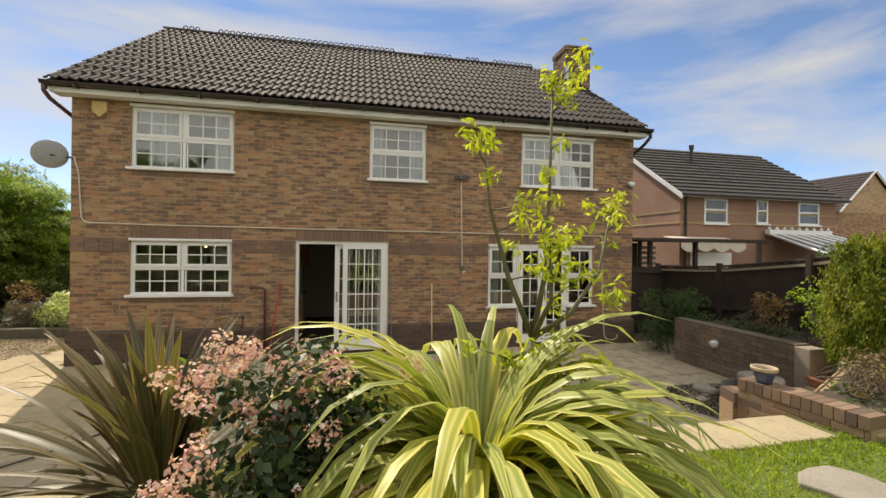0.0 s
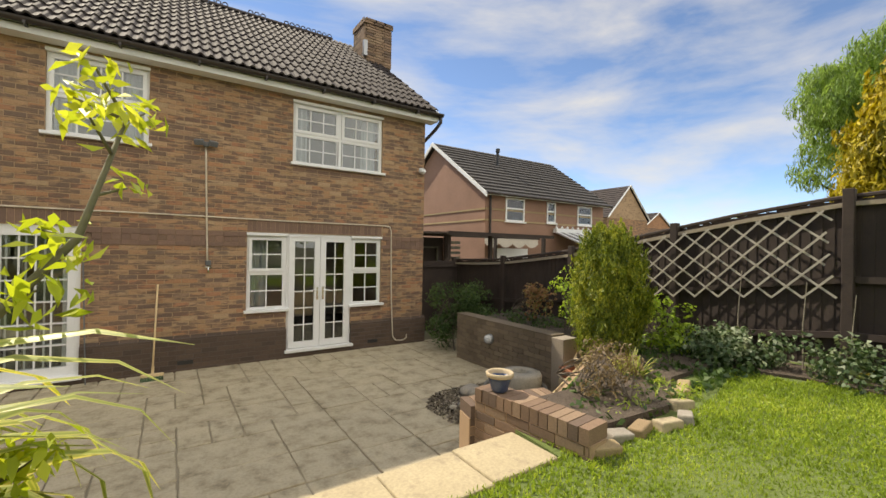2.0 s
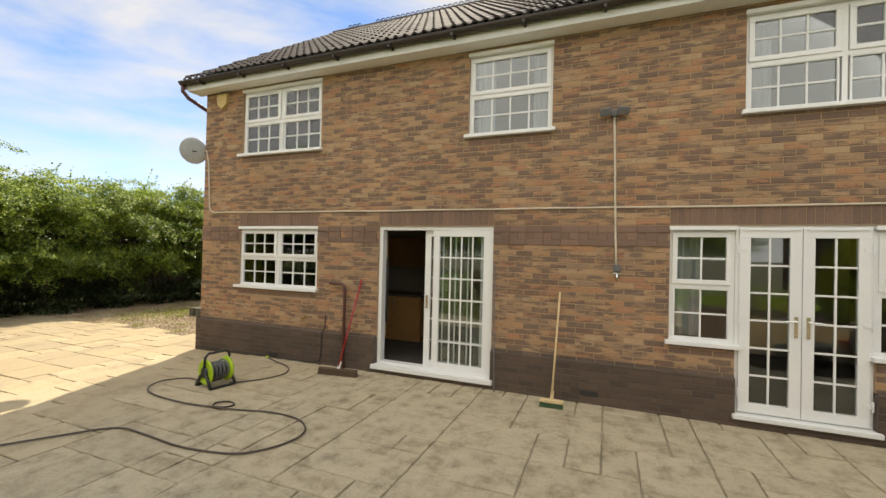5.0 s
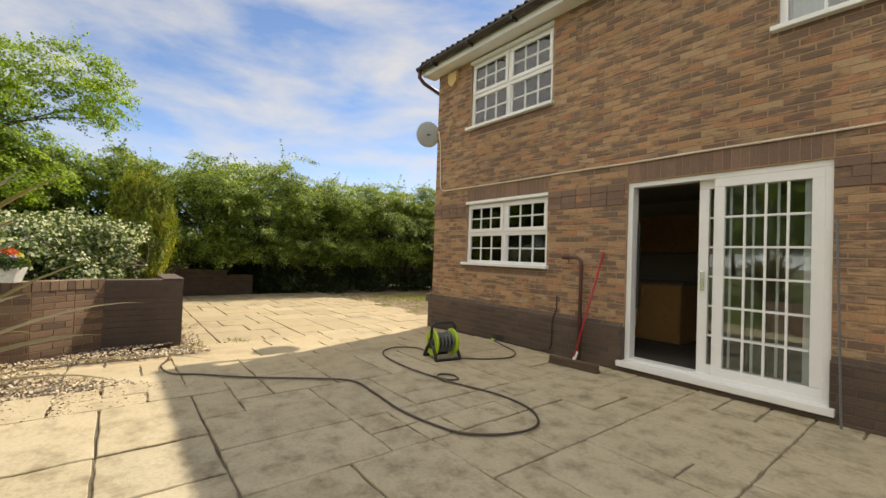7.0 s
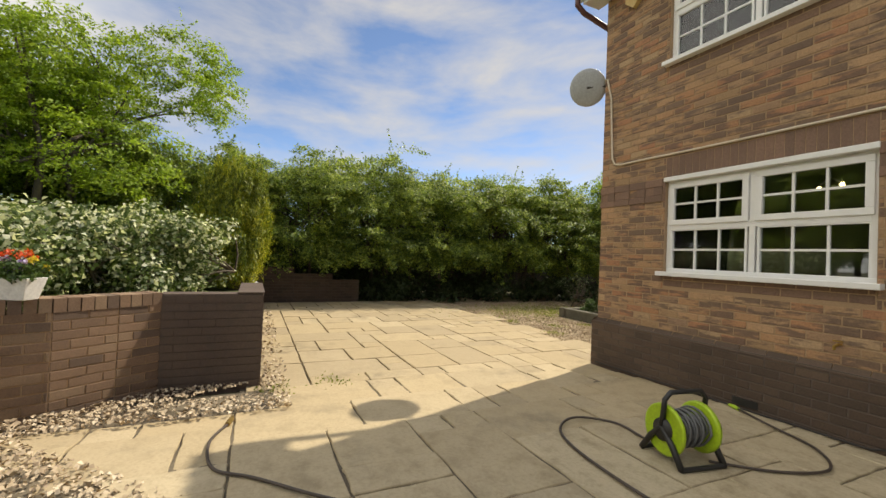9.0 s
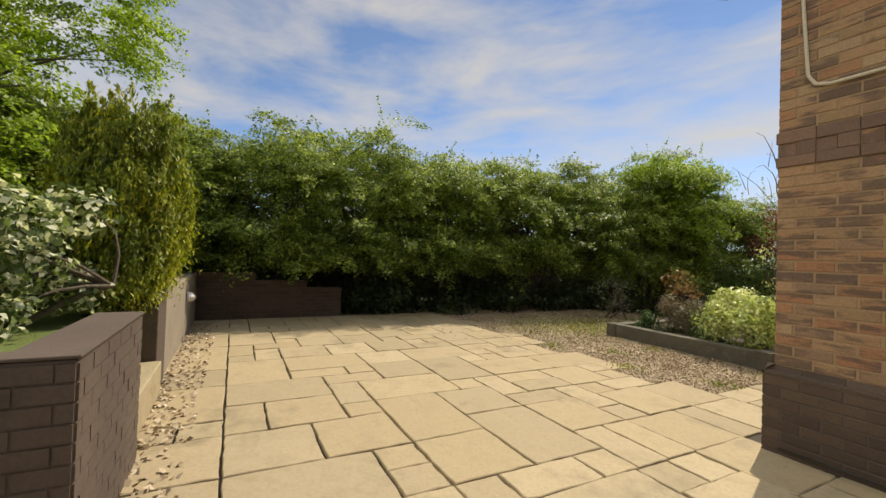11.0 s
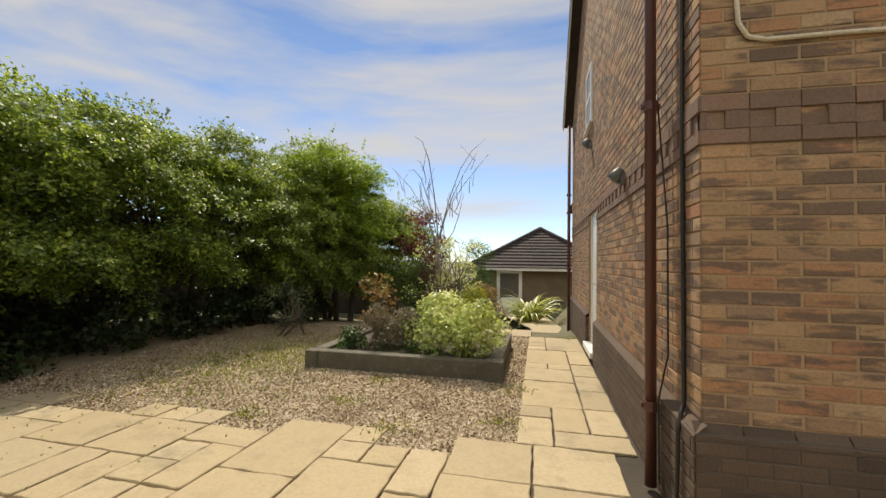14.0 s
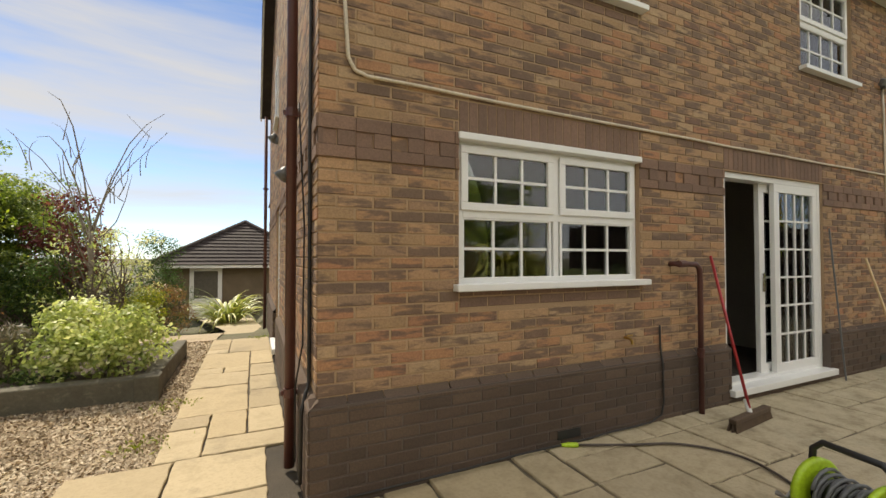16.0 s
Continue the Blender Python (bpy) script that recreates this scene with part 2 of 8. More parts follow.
BUFF = [(0.0, (0.407, 0.247, 0.142)), (0.15, (0.421, 0.268, 0.158)), (0.3, (0.402, 0.221, 0.125)), (0.42, (0.431, 0.283, 0.172)), (0.54, (0.392, 0.206, 0.122)),
        (0.64, (0.338, 0.221, 0.142)), (0.74, (0.431, 0.304, 0.191)), (0.82, (0.363, 0.242, 0.144)), (0.94, (0.304, 0.206, 0.142))]
brick_mat("buff_brick", BUFF, burnt=(0.15, 0.105, 0.085))
brick_mat("dark_brick", [(0.0, (0.205, 0.135, 0.105)), (0.3, (0.225, 0.147, 0.113)), (0.6, (0.19, 0.127, 0.10)), (0.85, (0.245, 0.158, 0.12))])
brick_mat("plinth_brick", [(0.0, (0.106, 0.076, 0.060)), (0.4, (0.122, 0.088, 0.068)), (0.8, (0.092, 0.068, 0.055))], 0.8)
brick_mat("garden_brick", [(0.0, (0.205, 0.14, 0.10)), (0.3, (0.25, 0.17, 0.12)), (0.6, (0.155, 0.112, 0.088)), (0.8, (0.28, 0.20, 0.14))], 0.8)
brick_mat("weathered_brick", [(0.0, (0.185, 0.148, 0.108)), (0.3, (0.21, 0.168, 0.122)), (0.6, (0.165, 0.132, 0.098)), (0.8, (0.23, 0.184, 0.135))], 0.9)
brick_mat("yellow_brick", [(0.0, (0.36, 0.28, 0.16)), (0.4, (0.42, 0.33, 0.19)), (0.8, (0.30, 0.22, 0.13))])
brick_mat("red_brick", [(0.0, (0.36, 0.225, 0.165)), (0.4, (0.39, 0.25, 0.185)), (0.8, (0.32, 0.195, 0.145))])
slab_mat("sandstone_slab")
mat("mortar", (0.41, 0.28, 0.17), (0.34, 0.23, 0.14), 2.0, 0.95, 120, 0.4)
mat("dark_mortar", (0.13, 0.10, 0.085), (0.10, 0.08, 0.068), 2.0, 0.95, 120, 0.4)
mat("dark_wall", (0.085, 0.06, 0.05), (0.12, 0.088, 0.068), 1.4, 0.95, 60, 0.4, blotch=(0.07, 0.055, 0.045))
mat("render_wall", (0.27, 0.225, 0.175), (0.34, 0.29, 0.23), 1.6, 0.92, 70, 0.4, blotch=(0.19, 0.16, 0.125))
mat("upvc", (0.80, 0.80, 0.79), (0.76, 0.765, 0.76), 1.5, 0.35, 30, 0.02, fleck=0.08)
mat("white_paint", (0.78, 0.78, 0.76), (0.70, 0.70, 0.68), 1.5, 0.5, 30, 0.05, fleck=0.2)
mat("gutter_plastic", (0.028, 0.02, 0.018), (0.04, 0.03, 0.026), 2.0, 0.4, 40, 0.05)
mat("maroon_pipe", (0.085, 0.03, 0.026), (0.11, 0.042, 0.036), 2.0, 0.4, 40, 0.05)
mat("black_plastic", (0.018, 0.018, 0.018), (0.03, 0.03, 0.03), 4.0, 0.45, 60, 0.05)
mat("lime_plastic", (0.42, 0.62, 0.03), (0.38, 0.56, 0.03), 4.0, 0.35, 60, 0.02)
mat("hose_rubber", (0.055, 0.042, 0.035), (0.085, 0.065, 0.055), 6.0, 0.55, 80, 0.1)
mat("cable", (0.66, 0.58, 0.46), (0.56, 0.49, 0.38), 6.0, 0.6, 60, 0.1)
mat("black_cable", (0.02, 0.018, 0.017), (0.03, 0.027, 0.025), 6.0, 0.6, 60, 0.1)
mat("steel", (0.42, 0.43, 0.44), (0.34, 0.35, 0.36), 3.0, 0.35, 40, 0.05, metal=0.8)
mat("dish_mesh", (0.34, 0.36, 0.38), (0.40, 0.42, 0.44), 3.0, 0.5, 40, 0.05)
mat("dish_grey", (0.12, 0.125, 0.13), (0.16, 0.165, 0.17), 3.0, 0.5, 40, 0.05)
mat("brass", (0.55, 0.38, 0.12), (0.45, 0.30, 0.09), 9.0, 0.35, 60, 0.05, metal=0.9)
mat("chrome", (0.75, 0.75, 0.75), (0.68, 0.68, 0.68), 9.0, 0.18, 60, 0.02, metal=1.0)
mat("alarm_yellow", (0.60, 0.43, 0.16), (0.52, 0.37, 0.14), 3.0, 0.5, 40, 0.05)
mat("soil", (0.075, 0.055, 0.04), (0.12, 0.09, 0.065), 3.0, 0.95, 40, 1.0, dist=0.03)
mat("joint_fill", (0.20, 0.165, 0.11), (0.07, 0.055, 0.04), 3.0, 0.95, 60, 0.6, dist=0.008)
# pointing survives to the east; the western joints have washed out to dark earth
m = MATS["joint_fill"]
n, l = m.node_tree.nodes, m.node_tree.links
b = n["Principled BSDF"]
sep, mr = n.new("ShaderNodeSeparateXYZ"), n.new("ShaderNodeMapRange")
l.new(n.new("ShaderNodeTexCoord").outputs["Object"], sep.inputs[0])
for k, v in ((1, -1.0), (2, 2.5), (3, 0.0), (4, 0.85)):
    mr.inputs[k].default_value = v
l.new(sep.outputs["X"], mr.inputs[0])
l.new(mixed(n, l, b.inputs["Base Color"].links[0].from_socket, (0.36, 0.31, 0.22), mr.outputs[0]), b.inputs["Base Color"])
mat("sub_base", (0.045, 0.036, 0.026), (0.075, 0.06, 0.042), 3.0, 0.95, 60, 0.8, dist=0.01)
mat("stone", (0.36, 0.32, 0.26), (0.27, 0.24, 0.20), 4.0, 0.85, 50, 0.6, blotch=(0.2, 0.18, 0.14))
mat("coping_stone", (0.46, 0.38, 0.24), (0.38, 0.31, 0.195), 3.0, 0.85, 50, 0.6, blotch=(0.24, 0.19, 0.13))
mat("millstone", (0.38, 0.345, 0.28), (0.27, 0.245, 0.20), 5.0, 0.9, 50, 0.6, blotch=(0.16, 0.14, 0.11))
mat("glazed_bowl", (0.17, 0.155, 0.13), (0.11, 0.10, 0.088), 5.0, 0.45, 40, 0.1)
mat("fence_wood", (0.032, 0.022, 0.018), (0.055, 0.038, 0.03), 2.0, 0.85, 30, 0.4)
mat("fence_rail", (0.36, 0.31, 0.23), (0.27, 0.22, 0.16), 3.0, 0.85, 30, 0.4)
mat("trellis_wood", (0.46, 0.42, 0.35), (0.36, 0.33, 0.275), 4.0, 0.8, 30, 0.3)
mat("sleeper", (0.085, 0.078, 0.058), (0.14, 0.128, 0.095), 3.0, 0.9, 30, 0.7, blotch=(0.24, 0.22, 0.16))
mat("pine", (0.72, 0.55, 0.31), (0.64, 0.48, 0.26), 4.0, 0.6, 30, 0.2)
mat("red_paint", (0.42, 0.03, 0.035), (0.36, 0.025, 0.03), 4.0, 0.4, 40, 0.1)
mat("bristle_green", (0.05, 0.10, 0.05), (0.07, 0.13, 0.06), 14.0, 0.9, 90, 0.9)
mat("bristle_brown", (0.12, 0.08, 0.05), (0.09, 0.06, 0.04), 14.0, 0.9, 90, 0.9)
mat("bark", (0.10, 0.08, 0.06), (0.15, 0.12, 0.09), 6.0, 0.9, 45, 0.8, dist=0.02)
mat("pale_bark", (0.30, 0.26, 0.20), (0.22, 0.19, 0.14), 6.0, 0.85, 45, 0.5)
mat("young_bark", (0.16, 0.15, 0.08), (0.12, 0.11, 0.06), 6.0, 0.7, 45, 0.4)
mat("carpet", (0.06, 0.05, 0.045), (0.08, 0.07, 0.06), 3.0, 0.95, 90, 0.3)
mat("plaster", (0.42, 0.40, 0.36), (0.36, 0.34, 0.31), 1.0, 0.9, 60, 0.1)
mat("oak_cabinet", (0.42, 0.24, 0.09), (0.34, 0.19, 0.07), 3.0, 0.45, 24, 0.1)
mat("worktop", (0.10, 0.09, 0.08), (0.14, 0.125, 0.11), 9.0, 0.3, 60, 0.05)
mat("net_curtain", (0.72, 0.73, 0.74), (0.62, 0.63, 0.65), 5.0, 0.9, 60, 0.2)
mat("teal_curtain", (0.30, 0.42, 0.40), (0.36, 0.48, 0.46), 5.0, 0.9, 60, 0.2)
mat("glazed_blue", (0.035, 0.05, 0.11), (0.10, 0.13, 0.20), 9.0, 0.2, 40, 0.05)
mat("terracotta_pale", (0.52, 0.42, 0.28), (0.45, 0.35, 0.23), 6.0, 0.8, 60, 0.2)
mat("terracotta", (0.42, 0.17, 0.09), (0.36, 0.14, 0.07), 6.0, 0.8, 60, 0.2)
mat("white_plastic", (0.78, 0.78, 0.76), (0.72, 0.72, 0.70), 3.0, 0.45, 40, 0.03)
mat("roof_tile", (0.040, 0.032, 0.031), (0.060, 0.048, 0.046), 2.2, 0.8, 70, 0.4, spec=0.25, blotch=(0.085, 0.075, 0.06))
mat("grey_tile", (0.05, 0.045, 0.043), (0.075, 0.068, 0.065), 2.0, 0.85, 60, 0.4)
mat("awning_cloth", (0.62, 0.56, 0.48), (0.55, 0.49, 0.42), 3.0, 0.9, 60, 0.2)
mat("poly_roof", (0.07, 0.075, 0.08), (0.05, 0.055, 0.06), 2.0, 0.2, 30, 0.02)
glass_mat("glass")


# ---- building helpers ----
PLACE = {}


class Geo:
    """Gathers the vertices and faces of one mesh."""

    def __init__(self):
        self.v, self.f, self.uv = [], [], None

    def face(self, *pts):
        k = len(self.v)
        self.v += [tuple(p) for p in pts]
        self.f.append(tuple(range(k, k + len(pts))))
        return self

    def box(self, x0, x1, y0, y1, z0, z1, m=None):
        k = len(self.v)
        c = [(x, y, z) for z in (z0, z1) for y in (y0, y1) for x in (x0, x1)]
        self.v += [tuple(m @ Vector(p)) for p in c] if m is not None else c
        self.f += [tuple(k + i for i in q) for q in ((0, 2, 3, 1), (4, 5, 7, 6), (0, 1, 5, 4), (1, 3, 7, 5), (3, 2, 6, 7), (2, 0, 4, 6))]
        return self

    def tube(self, pts, r, n=8, caps=True):
        """A tube along a path; r is one radius or one for each point."""
        pts = [Vector(p) for p in pts]
        rs = r if isinstance(r, (list, tuple)) else [r] * len(pts)
        k0, ref = len(self.v), None
        for i, p in enumerate(pts):
            d = (pts[min(i + 1, len(pts) - 1)] - pts[max(i - 1, 0)]).normalized()
            if ref is None:
                ref = Vector((0, 0, 1)) if abs(d.z) < 0.9 else Vector((1, 0, 0))
            u = (ref - d * ref.dot(d)).normalized()
            w = d.cross(u)
            ref = u
            for j in range(n):
                a = 2 * math.pi * j / n
                self.v.append(tuple(p + (u * math.cos(a) + w * math.sin(a)) * rs[i]))
        for i in range(len(pts) - 1):
            for j in range(n):
                a, b = k0 + i * n + j, k0 + i * n + (j + 1) % n
                self.f.append((a, b, b + n, a + n))
        if caps:
            self.f.append(tuple(k0 + j for j in reversed(range(n))))
            self.f.append(tuple(k0 + (len(pts) - 1) * n + j for j in range(n)))
        return self

    def lathe(self, prof, n=24, at=(0, 0, 0), m=None):
        """A body turned round z from (radius, height) pairs."""
        k0 = len(self.v)
        for r, z in prof:
            for j in range(n):
                a = 2 * math.pi * j / n
                p = Vector((r * math.cos(a), r * math.sin(a), z))
                if m is not None:
                    p = m @ p
                self.v.append((p.x + at[0], p.y + at[1], p.z + at[2]))
        for i in range(len(prof) - 1):
            for j in range(n):
                a, b = k0 + i * n + j, k0 + i * n + (j + 1) % n
                self.f.append((a, b, b + n, a + n))
        return self

    def prism(self, outline, z0, z1):
        """An upright prism over a plan outline (counter-clockwise)."""
        k, n = len(self.v), len(outline)
        self.v += [(x, y, z0) for x, y in outline] + [(x, y, z1) for x, y in outline]
        self.f += [tuple(k + i for i in reversed(range(n))), tuple(k + n + i for i in range(n))]
        self.f += [(k + i, k + (i + 1) % n, k + n + (i + 1) % n, k + n + i) for i in range(n)]
        return self

    def mesh(self, name, material, smooth=False):
        me = bpy.data.meshes.new(name)
        me.from_pydata(self.v, [], self.f)
        me.materials.append(MATS[material])
        if smooth:
            me.polygons.foreach_set("use_smooth", [True] * len(me.polygons))
        me.update()
        return me


def link(name, me, parent=None, label="", m=None):
    ob = new(name, me)
    if parent is not None:
        ob.parent = parent
        ob.matrix_parent_inverse = PLACE.get(parent.name, Matrix()).inverted()
    if m is not None:
        ob.matrix_basis = m
    PLACE[ob.name] = m.copy() if m is not None else Matrix()
    if label:
        ob["label"] = label
    return ob


def part(name, geo, material, parent=None, label="", smooth=False, bevel=0.0):
    ob = link(name, geo.mesh(name, material, smooth), parent, label)
    if bevel:
        b = ob.modifiers.new("edge", "BEVEL")
        b.width, b.segments, b.limit_method = bevel, 2, "ANGLE"
    return ob


def thing(name, at, label, category, group="", kind=""):
    ob = new(name)
    ob.empty_display_size = 0.1
    ob.location = at
    PLACE[ob.name] = Matrix.Translation(at)
    return tagged(ob, label, category, group, kind)


def holes_left(a, b, cuts):
    """The stretches of [a, b] that no cut covers."""
    out, x = [], a
    for c, d in sorted(cuts):
        if c > x:
            out.append((x, min(c, b)))
        x = max(x, d)
    if x < b:
        out.append((x, b))
    return [(p, q) for p, q in out if q - p > 0.012]


def ground_z(x, y):
    s = min(1.0, max(0.0, (-2.5 - x) / 3.0))
    z = -0.08 * s * s * (3 - 2 * s)
    f = min(1.0, max(0.0, (y - 13.8) / 9.0))
    if x < -4.7:
        z -= 0.95 * f * f * (3 - 2 * f)
    return z

# ---- the house: walls ----
HX0, HX1, HY, HB, EAVE = -4.675, 6.64, 8.5, 16.8, 4.86
WINS = {"k": (-3.74, -2.01, 1.19, 2.25), "a": (-3.74, -2.0, 3.53, 4.71), "b": (0.565, 1.73, 3.52, 4.70), "c": (3.86, 5.63, 3.52, 4.68),
        "s": (-0.85, 0.97, 0.11, 2.24), "f": (3.79, 5.0, 0.12, 2.24), "fl": (3.13, 3.79, 0.88, 2.24), "fr": (5.0, 5.64, 0.88, 2.24)}
HOLES = list(WINS.values())


def wall_boxes(geo, x0, x1, z0, z1, holes, y0, y1):
    xs = sorted({x0, x1, *[h[0] for h in holes], *[h[1] for h in holes]})
    zs = sorted({z0, z1, *[v for h in holes for v in h[2:] if z0 < v < z1]})
    for zi, zj in zip(zs, zs[1:]):
        for a, b in holes_left(x0, x1, [(h[0], h[1]) for h in holes if h[2] < (zi + zj) / 2 < h[3]]):
            geo.box(a, b, y0, y1, zi, zj)


south = tagged(part("wall_south", Geo(), "mortar"), "buff and brown brick rear house wall with dark plinth", "wall", kind="structure")
g = Geo()
wall_boxes(g, HX0 + 0.008, HX1 - 0.008, 0.5, EAVE, HOLES, HY + 0.005, HY + 0.30)
south.data = g.mesh("wall_south", "mortar")
g = Geo()
wall_boxes(g, HX0 - 0.042, HX1 + 0.042, -0.25, 0.52, HOLES, HY - 0.045, HY + 0.1)
part("plinth_core", g, "dark_mortar", south)

# dark zones laid in dark brick: bands, lintels of upright bricks, aprons below sills
LINTELS = [(-3.74, -2.01), (-0.85, 0.97), (3.13, 5.64)]
DARK = [(-3.74, -2.01, 1.04, 1.19), (-3.74, -2.0, 3.38, 3.53), (0.565, 1.73, 3.37, 3.52), (3.86, 5.63, 3.37, 3.52), (3.13, 3.79, 0.73, 0.88), (5.0, 5.64, 0.73, 0.88)]
COURSE, MODULE, JOINT = 0.075, 0.225, 0.011


def brick_face(geo, x0, x1, z0, z1, y, depth=0.012):
    """The proud face of a brick with slightly worn edges, in a wall that faces -y."""
    e = 0.003
    k = len(geo.v)
    geo.v += [(x0, y + depth, z0), (x1, y + depth, z0), (x1, y + depth, z1), (x0, y + depth, z1),
              (x0, y + e, z0), (x1, y + e, z0), (x1, y + e, z1), (x0, y + e, z1),
              (x0 + e, y, z0 + e), (x1 - e, y, z0 + e), (x1 - e, y, z1 - e), (x0 + e, y, z1 - e)]
    for a in (0, 4):
        geo.f += [(k + a + i, k + a + (i + 1) % 4, k + a + 4 + (i + 1) % 4, k + a + 4 + i) for i in range(4)]
    geo.f.append((k + 8, k + 9, k + 10, k + 11))


def courses(z0, z1):
    n = int(round((z1 - z0) / COURSE))
    return [(z0 + i * COURSE, z0 + (i + 1) * COURSE, i) for i in range(n)]


def lay(x0, x1, z0, z1, cuts):
    """Bricks in stretcher bond: (x0, x1, z0, z1) of each."""
    out = []
    for a, b, i in courses(z0, z1):
        zm = (a + b) / 2
        for p, q in holes_left(x0, x1, [(h[0], h[1]) for h in cuts if h[2] < zm < h[3]]):
            x = math.floor((p - x0) / MODULE) * MODULE + x0 - (MODULE / 2 if i % 2 else 0)
            while x < q:
                c, d = max(x, p), min(x + MODULE, q)
                if d - c > 0.03:
                    j = random.uniform(-0.0012, 0.0012)
                    out.append((c + JOINT / 2, d - JOINT / 2, a + JOINT / 2 + j, b - JOINT / 2 + j))
                x += MODULE
    return out


buff, dark, plinth, single = Geo(), Geo(), Geo(), []
lint_cuts = [(a, b, 2.24, 2.47) for a, b in LINTELS]
zones = HOLES + DARK + lint_cuts
for b in lay(HX0, HX1, 0.56, 1.985, zones) + lay(HX0, HX1, 2.245, 4.85, zones):
    if b[1] < -3.6 and b[3] < 2.5:
        single.append(b)
    else:
        brick_face(buff, *b, HY)
for a, b, z0, z1 in DARK:
    for q in lay(a, b, z0, z1, HOLES):
        brick_face(dark, *q, HY)
for a, b in LINTELS:
    n = int(round((b - a) / 0.076))
    for i in range(n):
        w = (b - a) / n
        brick_face(dark, a + i * w + 0.0025, a + (i + 1) * w - 0.0025, 2.252, 2.462, HY + 0.001)
for k, (z0, z1) in enumerate(((1.985, 2.06), (2.06, 2.155), (2.155, 2.24))):
    for p, q in holes_left(HX0, HX1, [(h[0], h[1]) for h in HOLES if h[2] < (z0 + z1) / 2 < h[3]]):
        x, i = p, 0
        while x < q - 0.03:
            w = MODULE if k != 1 else 0.1125
            d = min(x + w, q)
            back = 0.0 if k != 1 else (0.0 if i % 2 else 0.007)
            box = (x + 0.002, d - 0.002, z0 + 0.001, z1 - 0.001)
            brick_face(buff if back and random.random() < 0.3 else dark, *box, HY - 0.010 + back * 1.75, 0.03)
            x, i = d, i + 1
for q in lay(HX0 - 0.045, HX1 + 0.045, -0.19, 0.485, HOLES):
    brick_face(plinth, *q, HY - 0.05, 0.016)
for p, q in holes_left(HX0 - 0.045, HX1 + 0.045, [(h[0], h[1]) for h in HOLES if h[2] < 0.5]):
    x = p
    while x < q - 0.03:                                   # sloping plinth headers
        d = min(x + MODULE, q)
        y0, y1 = HY - 0.05, HY + 0.01
        plinth.face((x + 0.004, y0, 0.488), (d - 0.004, y0, 0.488), (d - 0.004, y0, 0.505), (x + 0.004, y0, 0.505))
        plinth.face((x + 0.004, y0, 0.505), (d - 0.004, y0, 0.505), (d - 0.004, y1, 0.563), (x + 0.004, y1, 0.563))
        x = d
tagged(part("bricks", buff, "buff_brick", south), kind="stuff")
tagged(part("dark_bricks", dark, "dark_brick", south), kind="stuff")
tagged(part("plinth_bricks", plinth, "plinth_brick", south), kind="stuff")
SHARED = {}
for x0, x1, z0, z1 in single[:300]:
    key = (round(x1 - x0, 2), round(z1 - z0, 3))
    if key not in SHARED:
        b = Geo()
        w, h = key[0] / 2, key[1] / 2
        brick_face(b, -w, w, -h, h, 0.0)
        SHARED[key] = b.mesh("brick", "buff_brick")
    link("brick", SHARED[key], south, m=Matrix.Translation(((x0 + x1) / 2, HY, (z0 + z1) / 2)))
rest = Geo()
for b in single[300:]:
    brick_face(rest, *b, HY)
if rest.v:
    tagged(part("bricks", rest, "buff_brick", south), kind="stuff")

# west gable wall, east gable wall, back wall
RIDGE_Y, RIDGE_Z = 12.65, 8.03
SIDE_DOOR = (12.42, 13.31, 0.06, 2.2)


def gable(name, x0, x1, holes, label):
    geo = Geo()
    ys = sorted({HY + 0.30, HB, *[v for h in holes for v in h[:2]]})
    zs = sorted({-0.9, EAVE, *[v for h in holes for v in h[2:]]})
    for zi, zj in zip(zs, zs[1:]):
        for a, b in holes_left(HY + 0.30, HB, [(h[0], h[1]) for h in holes if h[2] < (zi + zj) / 2 < h[3]]):
            geo.box(x0, x1, a, b, zi, zj)
    k = len(geo.v)
    geo.v += [(x, y, z) for x in (x0, x1) for y, z in ((HY + 0.02, EAVE), (HB, EAVE), (RIDGE_Y, RIDGE_Z - 0.12))]
    geo.f += [(k, k + 2, k + 1), (k + 3, k + 4, k + 5), (k, k + 1, k + 4, k + 3), (k + 1, k + 2, k + 5, k + 4), (k + 2, k, k + 3, k + 5)]
    return tagged(part(name, geo, "mortar"), label, "wall", kind="structure")


west = gable("wall_west", HX0 + 0.005, HX0 + 0.30, [SIDE_DOOR], "buff brick gable wall with soldier band and white door")
east = gable("wall_east", HX1 - 0.30, HX1 - 0.008, [], "buff brick gable wall of the house")
g = Geo()
g.box(HX0 + 0.3, HX1 - 0.3, HB - 0.3, HB, -0.3, EAVE)
tagged(part("wall_north", g, "mortar"), "brick front wall of the house", "wall", kind="structure")
side, side_dark, side_plinth = Geo(), Geo(), Geo()


def west_face(geo, y0, y1, z0, z1, x=HX0, depth=0.012):
    t = Geo()
    brick_face(t, -y1, -y0, z0, z1, 0.0, depth)
    k = len(geo.v)
    geo.v += [(x + p[1], -p[0], p[2]) for p in t.v]
    geo.f += [tuple(k + i for i in f) for f in t.f]


def gable_top(z):
    return (RIDGE_Z - 0.12 - z) / (RIDGE_Z - 0.12 - EAVE) * (RIDGE_Y - HY)


